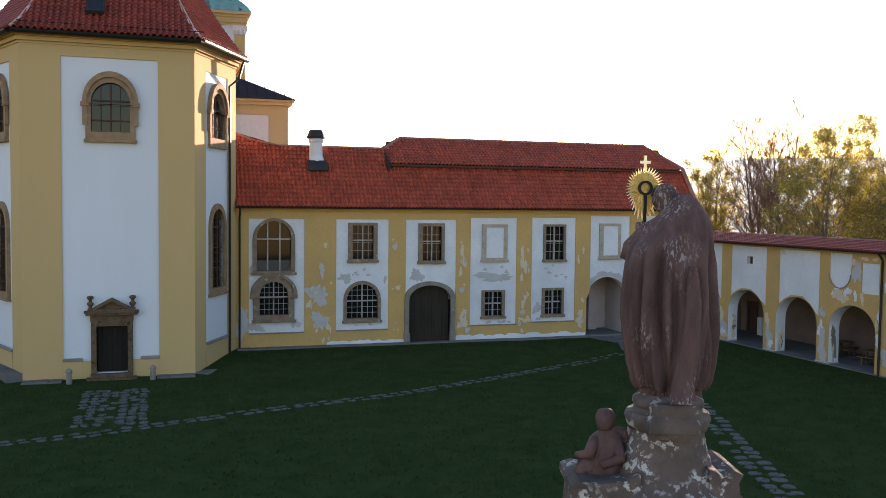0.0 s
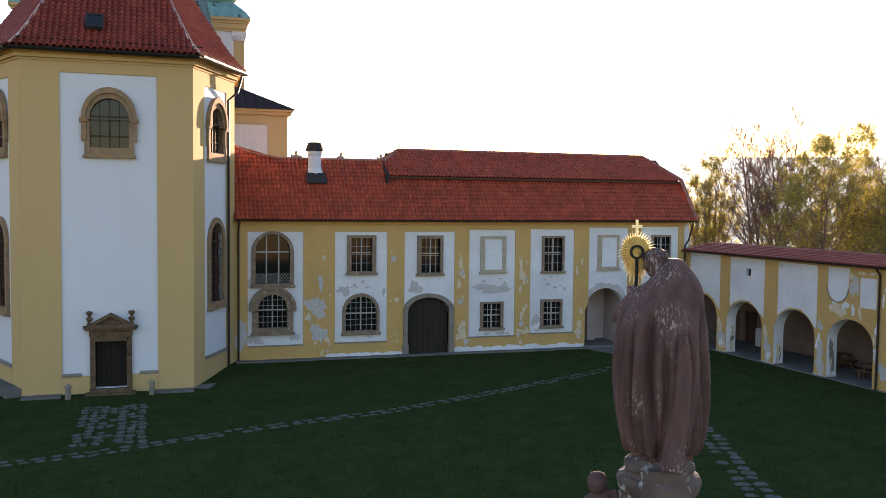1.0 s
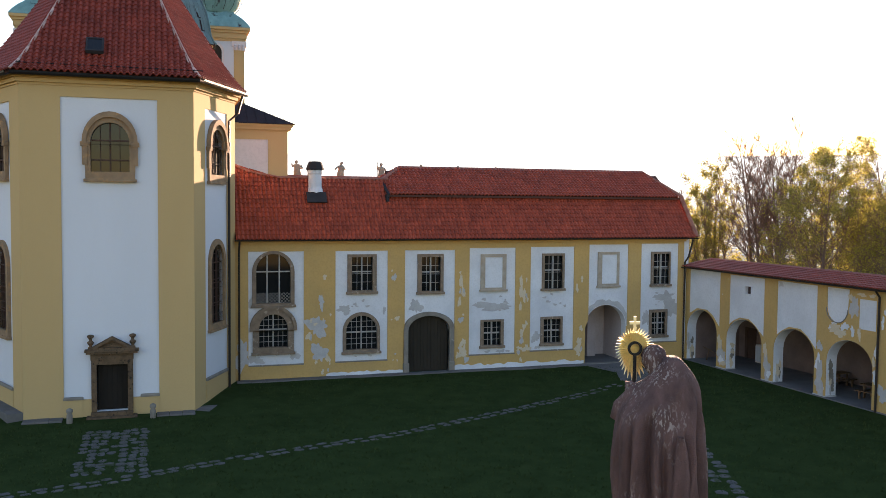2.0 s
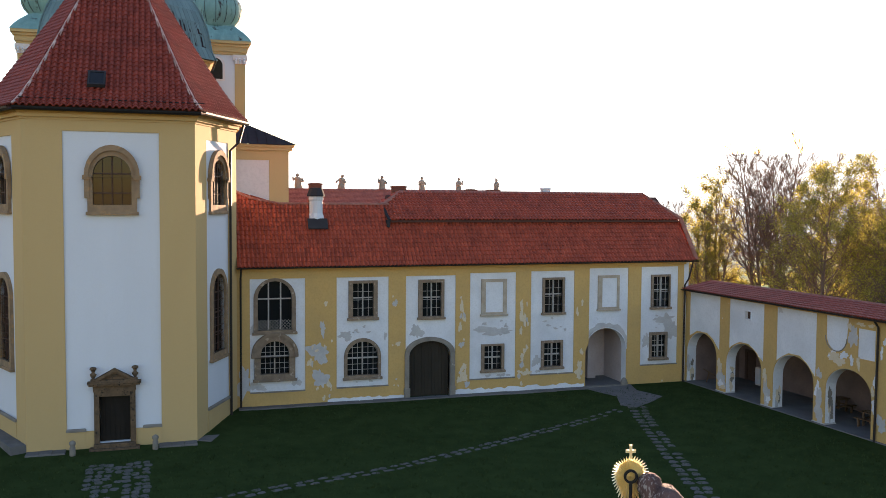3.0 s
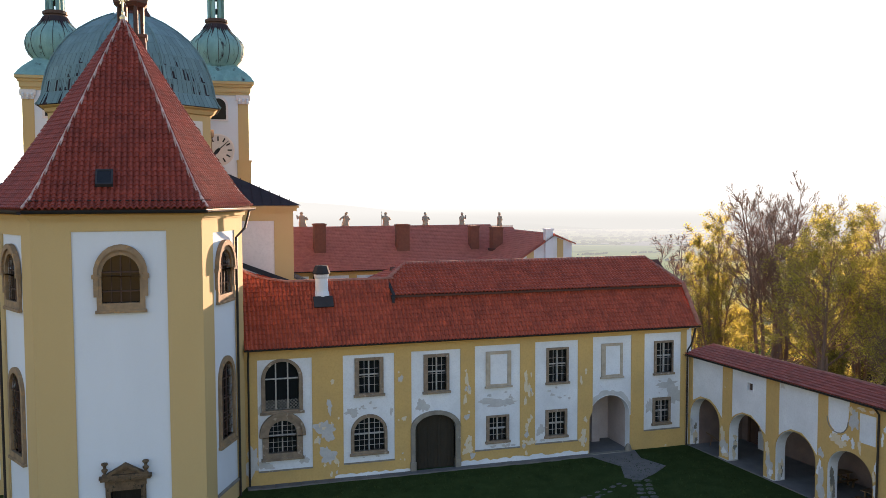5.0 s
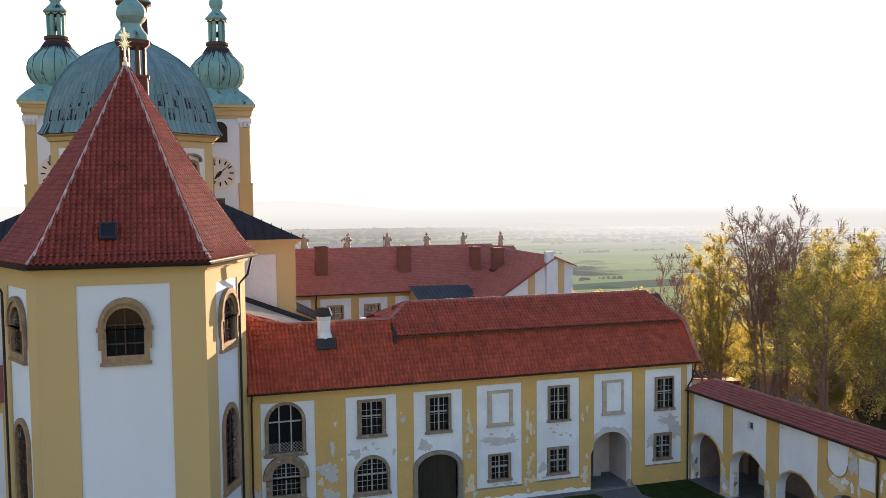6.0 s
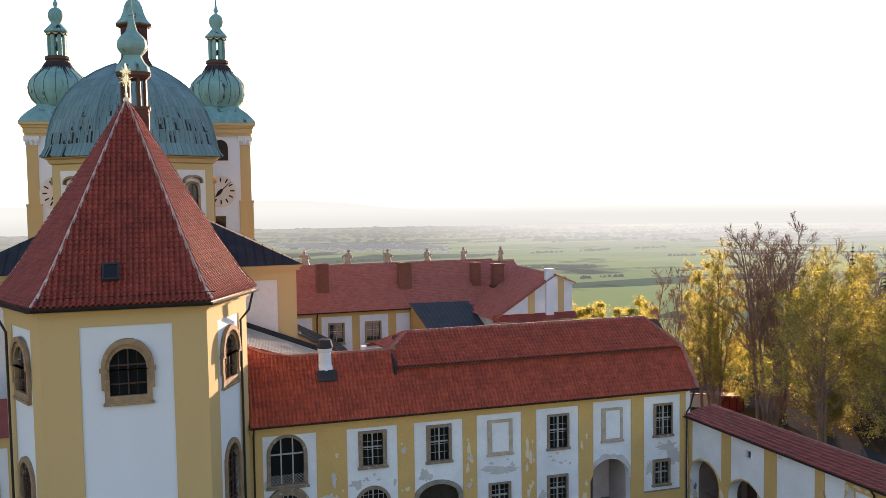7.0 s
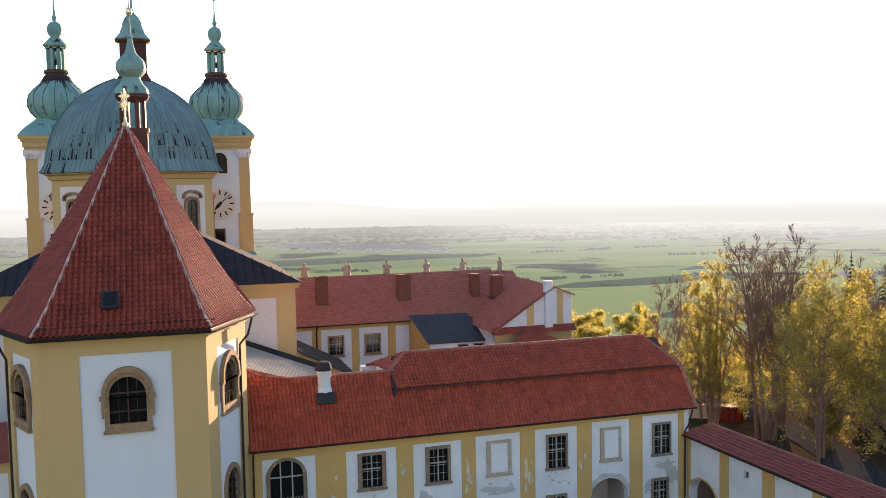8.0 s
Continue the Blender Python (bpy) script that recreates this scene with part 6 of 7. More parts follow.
part("volute", worn(Shape().prism([(-1.21, 4.35), (-0.4, 4.35), (-0.4, 5.42), (-0.58, 5.33), (-0.85, 5.30), (-1.12, 5.33), (-1.22, 5.29), (-1.23, 5.2), (-1.17, 5.1)], -0.52, 0.45), 0.02, 5), PEDESTAL, ped)
part("volute", worn(Shape().prism([(0.4, 4.35), (0.95, 4.35), (0.86, 5.05), (0.76, 5.2), (0.74, 5.32), (0.79, 5.42), (0.70, 5.46), (0.55, 5.42), (0.4, 5.48)], -0.5, 0.45), 0.02, 5, 4), PEDESTAL, ped)


def big_statue():
    """The robed figure, seen from its back, as one mesh with deep folds."""
    s = Shape()
    # height, one edge, other edge, depth of the mantle
    prof = [(6.37, -0.40, 0.45, 0.40), (6.43, -0.44, 0.50, 0.43), (6.5, -0.465, 0.53, 0.45), (6.66, -0.505, 0.555, 0.47), (6.95, -0.55, 0.57, 0.485), (7.24, -0.57, 0.575, 0.48), (7.53, -0.565, 0.56, 0.47), (7.81, -0.555, 0.545, 0.45), (8.0, -0.51, 0.55, 0.43),
            (8.1, -0.44, 0.54, 0.42), (8.2, -0.35, 0.53, 0.40), (8.3, -0.26, 0.51, 0.37), (8.4, -0.18, 0.475, 0.34), (8.48, -0.10, 0.435, 0.30), (8.55, -0.04, 0.385, 0.27), (8.61, 0.01, 0.335, 0.23), (8.66, 0.05, 0.285, 0.19), (8.69, 0.09, 0.25, 0.15)]
    # grooves of the mantle: angle at the shoulder, angle at the hem, depth, width, height where it begins
    grooves = [(-2.02, -1.93, 0.30, 0.10, 8.2), (-1.1, -1.3, 0.25, 0.06, 7.95), (-0.72, -0.66, 0.17, 0.08, 8.3), (-2.45, -2.5, 0.15, 0.07, 8.05), (-0.32, -0.28, 0.14, 0.07, 8.1), (-2.8, -2.9, 0.13, 0.08, 7.9), (-1.55, -1.8, 0.22, 0.07, 7.85), (-2.22, -2.25, 0.09, 0.05, 7.2), (-0.9, -0.92, 0.10, 0.05, 7.4),
               (0.2, 0.15, 0.14, 0.09, 8.0), (0.7, 0.8, 0.16, 0.1, 8.0), (1.3, 1.2, 0.2, 0.1, 8.1), (1.9, 2.0, 0.16, 0.1, 8.0), (2.5, 2.6, 0.14, 0.1, 8.0)]
    n = 220
    rows = 96
    top, bottom = prof[-1][0], prof[0][0]

    def edge(z):
        for p, q in zip(prof, prof[1:]):
            if z <= q[0]:
                f = (z - p[0]) / (q[0] - p[0])
                return [p[i] + (q[i] - p[i]) * f for i in (1, 2, 3)]
        return prof[-1][1:]
    for j in range(rows):
        z = bottom + (top - bottom) * j / (rows - 1)
        a, b, d = edge(z)
        cx, rx = (a + b) / 2, 0.975 * (b - a) / 2
        down = (8.4 - z) / 2.0
        for i in range(n):
            t = 2 * math.pi * i / n - math.pi
            c, sn = math.cos(t), math.sin(t)
            k = 1.0
            for g0, g1, dep, wid, z_top in grooves:
                mid = g0 + (g1 - g0) * down + 0.05 * math.sin(z * 3.1 + g0 * 9)
                q = (t - mid + math.pi) % (2 * math.pi) - math.pi
                on = smooth01(z_top + 0.15, z_top - 0.5, z)
                k -= on * dep * math.exp(-abs(q / wid) ** 1.5) - on * 0.35 * dep * math.exp(-((abs(q) - 2.3 * wid) / (1.2 * wid)) ** 2)
            # soft drapery lines that sweep from the far shoulder to the raised arm
            sweep = math.sin(9 * z - 5.0 * t + 2 * noise.noise((c * 2, sn * 2, z)))
            k += 0.03 * smooth01(7.3, 8.1, z) * smooth01(8.6, 8.3, z) * sweep
            k += 0.035 * noise.noise((c * 2.2, sn * 2.2, z * 1.3)) + 0.012 * noise.noise((c * 9, sn * 9, z * 7.0)) + 0.008 * noise.noise((c * 26, sn * 26, z * 22))
            hem = 0.025 * math.sin(5 * t + 1.2) * smooth01(6.8, 6.37, z)
            s.v.append((cx + rx * k * c, d * k * sn + 0.10 * smooth01(7.6, 8.7, z), z + hem))
    s.f = [(j * n + i, j * n + (i + 1) % n, (j + 1) * n + (i + 1) % n, (j + 1) * n + i) for j in range(rows - 1) for i in range(n)]
    s.f += [tuple(range(n - 1, -1, -1)), tuple((rows - 1) * n + i for i in range(n))]
    # the under-robe that shows below the hem
    u = Shape()
    m = 90
    for j in range(9):
        z = 6.2 + 0.05 * j
        for i in range(m):
            t = 2 * math.pi * i / m
            k = 1 + 0.09 * math.sin(11 * t + 2 * math.sin(3 * t)) + 0.05 * noise.noise((math.cos(t) * 5, math.sin(t) * 5, z * 4))
            r = 0.365 - 0.03 * math.sin(j * 0.5)
            u.v.append((0.04 + r * k * math.cos(t), r * 0.9 * k * math.sin(t), z))
    u.f = [(j * m + i, j * m + (i + 1) % m, (j + 1) * m + (i + 1) % m, (j + 1) * m + i) for j in range(8) for i in range(m)]
    s.add(u.v, u.f)
    # head bent forward, with short curls
    h = Shape().lathe(fine_profile([(0.02, -0.2), (0.10, -0.17), (0.145, -0.08), (0.16, 0.02), (0.148, 0.11), (0.108, 0.17), (0.05, 0.2), (0.01, 0.205)], 4), 0, 0, 36)
    h.v = [(x * (1 + 0.13 * noise.noise((x * 22, y * 22, z * 22))), y * 1.18 * (1 + 0.11 * noise.noise((x * 24, y * 24 + 5, z * 24))), z) for x, y, z in h.v]
    h.moved(pose(0.0, 0.27, 8.61, -24, -14))
    s.add(h.v, h.f)
    # collar
    cl = Shape().tube([(0.09 + 0.145 * math.cos(2 * math.pi * i / 20), 0.2 + 0.14 * math.sin(2 * math.pi * i / 20), 8.57 + 0.08 * math.cos(2 * math.pi * i / 20) - 0.03 * math.sin(2 * math.pi * i / 20)) for i in range(21)], 0.042, 8)
    s.add(cl.v, cl.f)
    # stole down the back, with its own thickness
    st = Shape()
    pts = [(0.145, 7.84, 0.03), (0.15, 7.7, 0.06), (0.145, 7.4, 0.085), (0.115, 7.0, 0.1), (0.07, 6.65, 0.115), (0.02, 6.27, 0.13)]
    for x, z, w in pts:
        yb = -0.475 - 0.11 * smooth01(7.9, 7.2, z)
        for px, py in ((x - w, yb + 0.09), (x - w * 0.96, yb - 0.04), (x - w * 0.3, yb - 0.02), (x + w * 0.3, yb - 0.06), (x + w * 0.94, yb - 0.045), (x + w, yb + 0.09)):
            st.v.append((px, py, z))
    for j in range(len(pts) - 1):
        st.f += [(j * 6 + k, j * 6 + 6 + k, j * 6 + 6 + k + 1, j * 6 + k + 1) for k in range(5)]
    k0 = 6 * (len(pts) - 1)
    st.f.append(tuple(k0 + k for k in range(6)))
    s.add(st.v, st.f)
    # raised arm and sleeve on the monstrance side, fingers as plain bars
    s.tube([(0.0, 0.12, 8.28), (-0.22, 0.22, 8.16), (-0.40, 0.26, 8.0), (-0.46, 0.26, 7.86)], [0.19, 0.17, 0.14, 0.10], 14)
    s.tube([(-0.02, 0.25, 8.24), (-0.14, 0.32, 8.22), (-0.24, 0.33, 8.23)], [0.12, 0.075, 0.06], 9)
    for k in range(4):
        s.tube([(-0.17, 0.25 + 0.02 * k, 8.17 + 0.045 * k), (-0.25, 0.235, 8.17 + 0.045 * k), (-0.335, 0.28, 8.175 + 0.045 * k), (-0.33, 0.37, 8.18 + 0.045 * k)], [0.03, 0.034, 0.032, 0.024], 7)
    s.lathe([(0.02, 8.12), (0.075, 8.15), (0.09, 8.24), (0.075, 8.32), (0.02, 8.35)], -0.25, 0.33, 10)
    s.tube([(0.1, 0.3, 8.3), (-0.05, 0.42, 8.18), (-0.2, 0.38, 8.22)], [0.14, 0.1, 0.06], 8)
    return s


single("statue", big_statue(), STATUE, "robed weathered sandstone figure with lichen, standing on the pedestal", "statue", SM, smooth=True)
mon = thing("monstrance", "gilded sunburst monstrance with a cross, held by the statue", "monstrance", SM @ pose(-0.25, 0.33, 0, 0, 0, 2))
ray = Shape()
NR = 40
ZC = 8.76
vs = [(0, -0.015, ZC)]
for i in range(2 * NR):
    a = 2 * math.pi * i / (2 * NR)
    sl = math.sin(a)
    r = (0.245 if i % 2 else 0.17) * (1.0 if sl > -0.6 else 1 + 0.55 * ((-sl - 0.6) / 0.4) ** 2)
    vs.append((r * math.cos(a), -0.022 if i % 2 else 0.018, ZC + r * 1.08 * sl))
vs += [(x, y + 0.02, z) for x, y, z in vs]
k = 2 * NR + 1
ray.add(vs, [(0, 1 + (i + 1) % (2 * NR), 1 + i) for i in range(2 * NR)] + [(k, k + 1 + i, k + 1 + (i + 1) % (2 * NR)) for i in range(2 * NR)] + [(1 + i, 1 + (i + 1) % (2 * NR), k + 1 + (i + 1) % (2 * NR), k + 1 + i) for i in range(2 * NR)])
part("sunburst", ray, GOLD, mon)
part("lunette", Shape().ring([(0.09 * math.cos(2 * math.pi * i / 20), ZC + 0.09 * math.sin(2 * math.pi * i / 20)) for i in range(20)], [(0.062 * math.cos(2 * math.pi * i / 20), ZC + 0.062 * math.sin(2 * math.pi * i / 20)) for i in range(20)], -0.05, -0.015), IRON, mon)
part("stem", Shape().tube([(0, -0.035, ZC - 0.09), (0, -0.035, ZC - 0.28), (0, 0, 8.12)], [0.022, 0.02, 0.028], 8), IRON, mon)
part("cross", Shape().box(-0.016, 0.016, -0.012, 0.012, ZC + 0.22, ZC + 0.40).box(-0.065, 0.065, -0.011, 0.011, ZC + 0.30, ZC + 0.335), GOLD, mon)


def putto():
    """A small seated figure as one plain mesh."""
    s = Shape()
    b = Shape().lathe([(0.2, 5.25), (0.24, 5.4), (0.22, 5.6), (0.19, 5.78), (0.1, 5.86), (0.06, 5.9)], 0, 0, 12, 0, 0.8)
    b.v = [(x + 0.12 * (z - 5.3), y, z) for x, y, z in b.v]
    s.add(b.v, b.f)
    h = Shape().lathe([(0.02, -0.14), (0.09, -0.11), (0.12, -0.02), (0.12, 0.05), (0.08, 0.12), (0.02, 0.14)], 0, 0, 26)
    h.v = [(x * (1 + 0.15 * noise.noise((x * 25, y * 25, z * 25))), y, z) for x, y, z in h.v]
    h.moved(pose(0.03, 0, 5.98))
    s.add(h.v, h.f)
    s.tube([(-0.1, -0.05, 5.75), (-0.2, -0.18, 5.6), (-0.32, -0.05, 5.55)], [0.08, 0.07, 0.05], 8)
    s.tube([(0.15, -0.05, 5.75), (0.18, -0.2, 5.55), (-0.05, -0.22, 5.48)], [0.08, 0.07, 0.05], 8)
    s.tube([(-0.05, 0, 5.35), (-0.25, -0.1, 5.45), (-0.32, -0.1, 5.3)], [0.12, 0.1, 0.07], 8)
    s.tube([(0.1, 0.02, 5.85), (0.24, 0.06, 5.8), (0.33, 0.1, 5.62), (0.3, 0.1, 5.45)], [0.05, 0.09, 0.08, 0.03], 8)
    s.v = [(x + 0.02 * noise.noise((x * 12, y * 12, z * 12)), y + 0.02 * noise.noise((x * 12, y * 12 + 4, z * 12)), z) for x, y, z in s.v]
    return s


single("putto_statue", putto(), STATUE, "small seated stone child figure on the pedestal shoulder", "statue", SM @ pose(-0.77, 0.0, -0.04, 0, 0, 0), smooth=True)

# ---- paths in the court ----
rng = random.Random(11)


def slab(seed):
    r = random.Random(seed)
    n = 7
    pts = []
    for i in range(n):
        a = 2 * math.pi * i / n + r.uniform(-0.2, 0.2)
        k = 1 / max(abs(math.cos(a)), abs(math.sin(a))) ** 0.75
        pts.append((0.5 * k * math.cos(a) * r.uniform(0.82, 1), 0.5 * k * math.sin(a) * r.uniform(0.82, 1)))
    s = Shape()
    s.v = [(x, y, -0.06) for x, y in pts] + [(x, y, 0.012) for x, y in pts] + [(x * 0.9, y * 0.9, 0.03) for x, y in pts]
    s.f = [tuple(2 * n + i for i in range(n))] + [(j * n + i, j * n + (i + 1) % n, (j + 1) * n + (i + 1) % n, (j + 1) * n + i) for j in range(2) for i in range(n)]
    return s.mesh("stone", PAVING)


slabs = [slab(k) for k in range(8)]


def lay(parent, x, y, w, h, ang):
    ob = new("stone", slabs[rng.randrange(8)])
    ob.parent = parent
    ob.matrix_basis = pose(x, y, ground_z(x, y) + rng.uniform(-0.012, 0.004), rng.uniform(-2, 2), rng.uniform(-2, 2), ang + rng.uniform(-9, 9)) @ Matrix.Diagonal((w, h, 1, 1))


def path_of(points, name_label, rows=2, step=0.62, width=0.9, keep=0.9, size=(0.46, 0.4)):
    p = thing("stone_path", name_label, "path", kind="structure")
    run = 0.0
    for (xa, ya), (xb, yb) in zip(points, points[1:]):
        ln = math.hypot(xb - xa, yb - ya)
        ang = math.degrees(math.atan2(yb - ya, xb - xa))
        nx, ny = -(yb - ya) / ln, (xb - xa) / ln
        while run < ln:
            for r in range(rows):
                if rng.random() > keep:
                    continue
                off = (r - (rows - 1) / 2) * width / max(rows - 1, 1) * 0.62 + rng.uniform(-0.06, 0.06)
                f = (run + rng.uniform(-0.1, 0.1)) / ln
                lay(p, xa + (xb - xa) * f + nx * off, ya + (yb - ya) * f + ny * off, size[0] * rng.uniform(0.75, 1.2), size[1] * rng.uniform(0.75, 1.15), ang)
            run += step
        run -= ln
    return p


path_of([(-5.5, 35.9), (-2.8, 36.4), (2.6, 38.3), (5.4, 39.2), (10.15, 40.4), (16.2, 43.0), (21.4, 45.5), (26.2, 47.6)], "pale worn stepping stones across the grass", 2, 0.62, 0.72, 0.92, (0.52, 0.3))
path_of([(27.6, 48.2), (25.9, 43.8), (22.35, 32.9), (20.2, 27.6), (18.4, 22.5)], "double row of stepping stones across the grass", 2, 0.66, 0.95, 0.95, (0.5, 0.56))
pav = thing("stone_path", "rough stone paving before the church door", "path", kind="structure")
for i in range(7):
    for j in range(13):
        if rng.random() < 0.86:
            lay(pav, -3.25 + i * 0.42 + rng.uniform(-0.08, 0.08), 37.9 + j * 0.56 + rng.uniform(-0.1, 0.1), rng.uniform(0.32, 0.5), rng.uniform(0.4, 0.62), rng.uniform(-10, 10))
apron = [(26.2, 53.0), (29.8, 53.0), (29.3, 51.2), (30.0, 49.3), (28.6, 48.3), (27.2, 47.6), (26.6, 48.4), (27.3, 50.2), (26.6, 51.8)]
sg = Shape()
sg.add([(x, y, ground_z(x, y) + 0.03) for x, y in apron] + [(x, y, ground_z(x, y) - 0.1) for x, y in apron], [tuple(range(8, -1, -1))] + [(i, (i + 1) % 9, 9 + (i + 1) % 9, 9 + i) for i in range(9)])
single("pavement", sg, CONCRETE, "worn grey concrete apron before the passage", "pavement", kind="structure")
sg = Shape()
for i in range(28):
    x = 4.2 + i * 0.8
    if x < 26:
        sg.box(x, x + 0.78, 52.4 + rng.uniform(-0.04, 0.04), 53.02, ground_z(x, 52.7) - 0.2, ground_z(x, 52.6) + 0.05 + rng.uniform(-0.01, 0.01), 0.015)
single("pavement", sg, CONCRETE, "narrow concrete strip along the foot of the wall", "pavement", kind="structure")
sg = Shape()
for p0, p1 in ((CH[1], CH[2]), (CH[2], (-4.6, 47.7)), ((-0.2, 47.7), CH[3]), (CH[3], CH[4])):
    m, ln = face_pose(p0, p1)
    n = int(ln / 0.9) + 1
    q = Shape()
    for i in range(n):
        q.box(i * ln / n, (i + 1) * ln / n - 0.02, -0.75, -0.01, -0.7, ground_z(p0[0], p0[1]) + 0.05 + rng.uniform(-0.01, 0.01), 0.015)
    q.moved(m)
    sg.add(q.v, q.f)
single("pavement", sg, CONCRETE, "pale concrete strip round the choir", "pavement", kind="structure")
# road behind the arcade
sg = Shape()
rp = [(50, 38), (54, 52), (57.5, 62), (61, 73), (63.5, 84), (62, 97), (56, 108)]
for x, y in rp:
    sg.v += [(x - 2.2, y, ground_z(x - 2.2, y) + 0.09), (x + 2.2, y + 0.8, ground_z(x + 2.2, y + 0.8) + 0.09)]
sg.f = [(2 * i, 2 * i + 1, 2 * i + 3, 2 * i + 2) for i in range(len(rp) - 1)]
single("road", sg, ASPHALT, "narrow grey road under the trees", "road", kind="structure")


# earth under the trees
sg = Shape()
xs, ys = [41 + 3.5 * i for i in range(17)], [36 + 4 * j for j in range(20)]
for y in ys:
    for x in xs:
        sg.v.append((x + rng.uniform(-0.6, 0.6), y + rng.uniform(-0.6, 0.6), 0))
sg.v = [(x, y, ground_z(x, y) + 0.025 + (0 if 43 < x < 93 and 38 < y < 110 else -0.3)) for x, y, z in sg.v]
sg.f = [(j * 17 + i, j * 17 + i + 1, j * 17 + 18 + i, j * 17 + 17 + i) for j in range(19) for i in range(16)]
single("woodland_floor", sg, LITTER, "brown leaf litter and earth under the trees", "ground", kind="structure", smooth=True)


# ---- trees ----
def make_tree(seed, height, leaves, leaf_mat, leaf_size, label, stems=1, low=0.3, reach=0.34, tilt=(0.7, 1.15), limbs=15, patchy=0.0, limit=1.0, girth=0.011, thin=0.022):
    """Trunk with limbs and twigs as one mesh, crown of many small leaves as another."""
    r = random.Random(seed)
    wood, crown = Shape(), Shape()
    tips = []

    def grow(p, way, length, rad, depth, lift):
        n = (9, 5, 4, 3)[depth]
        pts, rr, ways = [p], [rad], [way]
        d = way.copy()
        for i in range(n):
            wob = (0.05, 0.13, 0.17, 0.2)[depth]
            d = (d + Vector((r.gauss(0, wob), r.gauss(0, wob), r.gauss(0, wob) + lift))).normalized()
            p = p + d * (length / n)
            pts.append(p)
            ways.append(d)
            rr.append(rad * (1 - (0.9, 0.75, 0.55, 0.4)[depth] * (i + 1) / n))
            if depth == 3 or (depth == 2 and i > 1):
                tips.append((p, d))
        wood.tube(pts, rr, (8, 5, 4, 3)[depth])
        if depth == 3:
            return
        kids = (limbs, 7, 5)[depth]
        for k in range(kids):
            f = (low + (1 - low) * ((k + r.random()) / kids)) if depth == 0 else r.uniform(0.2, 1.0)
            f = min(f, 0.985)
            i = min(int(f * n), n - 1)
            q = pts[i].lerp(pts[i + 1], f * n - i)
            axis = ways[i + 1]
            side = axis.orthogonal().normalized()
            side.rotate(Matrix.Rotation(2.4 * k + r.uniform(-0.5, 0.5), 3, axis))
            t = r.uniform(*tilt) * (1.0 if depth == 0 else 0.75)
            w = (axis * math.cos(t) + side * math.sin(t)).normalized()
            if depth == 0:
                ln = height * reach * (1.1 - 0.75 * (f - low) / (1 - low)) * r.uniform(0.75, 1.2)
            else:
                ln = length * r.uniform(0.32, 0.6) * (1.15 - 0.5 * f)
            grow(q, w, ln, max(rr[i] * (0.45 if depth == 0 else 0.58), thin), depth + 1, 0.07)

    for k in range(stems):
        a = 2.4 * k + r.uniform(0, 1)
        out = 0.0 if stems == 1 else r.uniform(0.04, 0.13)
        grow(Vector((0.35 * k * math.cos(a), 0.35 * k * math.sin(a), -0.6)), Vector((out * math.cos(a), out * math.sin(a), 1)).normalized(), height * r.uniform(0.86, 1.0) * (1 if k == 0 else 0.93), height * girth, 0, 0.015)
    zmax = max(p.z for p, _ in tips)
    done = 0
    while done < leaves:
        p, d = tips[r.randrange(len(tips))]
        if noise.noise((p.x * 0.45, p.y * 0.45, p.z * 0.45 + seed)) < patchy - 0.35 or p.z > zmax * limit * r.uniform(0.85, 1.0):
            if r.random() < 0.93:
                done += 0.2
                continue
        for _ in range(r.randrange(4, 9)):
            q = p + d * r.uniform(-0.25, 0.2) + Vector((r.gauss(0, 0.21), r.gauss(0, 0.21), r.gauss(-0.03, 0.17)))
            a = Vector((r.gauss(0, 1), r.gauss(0, 1), r.gauss(-0.2, 1))).normalized() * leaf_size * r.uniform(0.6, 1.3)
            b = a.orthogonal().normalized() * leaf_size * r.uniform(0.45, 0.75)
            b.rotate(Matrix.Rotation(r.uniform(0, 6.28), 3, a.normalized()))
            crown.add([q - a, q + b, q + a, q - b], [(0, 1, 2, 3)])
            done += 1
    k = height / zmax
    for sh in (wood, crown):
        sh.v = [(x * k, y * k, z * k) for x, y, z in sh.v]
    t = thing("tree", label, "tree", group="trees beyond the arcade")
    part("trunk", wood, BARK, t)
    if leaves:
        part("crown", crown, leaf_mat, t)
    return t


def stand(t, x, y, turn=0, sc=1.0):
    return pose(x, y, ground_z(x, y), 0, 0, turn) @ Matrix.Diagonal((sc, sc, sc, 1))


t_bare = make_tree(5, 22.5, 4000, BUD, 0.05, "tall nearly bare tree with several upright stems and reddish buds", 4, 0.3, 0.26, (0.45, 0.9), 20, 0.0, 1.0, 0.011, 0.025)
t_pink = make_tree(8, 15.5, 2500, BUD, 0.055, "bare tree with pinkish twigs", 3, 0.25, 0.26, (0.5, 0.9), 13)
t_yel = make_tree(13, 19, 17000, LEAF, 0.082, "slender tree in yellow-green spring leaf", 4, 0.14, 0.19, (0.5, 0.95), 17, -0.02, 1.0, 0.009)
t_leaf = make_tree(21, 20, 18000, LEAF, 0.088, "broad tree in olive spring leaf", 1, 0.24, 0.42, (0.7, 1.2), 26, 0.02)
t_rust = make_tree(27, 20, 16000, LEAF, 0.085, "broad twiggy tree in opening yellow-olive leaf", 2, 0.2, 0.36, (0.55, 1.1), 22, -0.08)
t_bush = make_tree(34, 9, 12000, LEAF, 0.09, "low tree in yellow-green spring leaf", 2, 0.1, 0.36, (0.7, 1.2), 12, 0.0)
t_dark = make_tree(55, 7, 11000, LEAF_B, 0.09, "low dense shrub in olive leaf", 3, 0.05, 0.4, (0.6, 1.2), 11, 0.0)
t_dark.matrix_basis = stand(t_dark, 66.5, 66, 0)
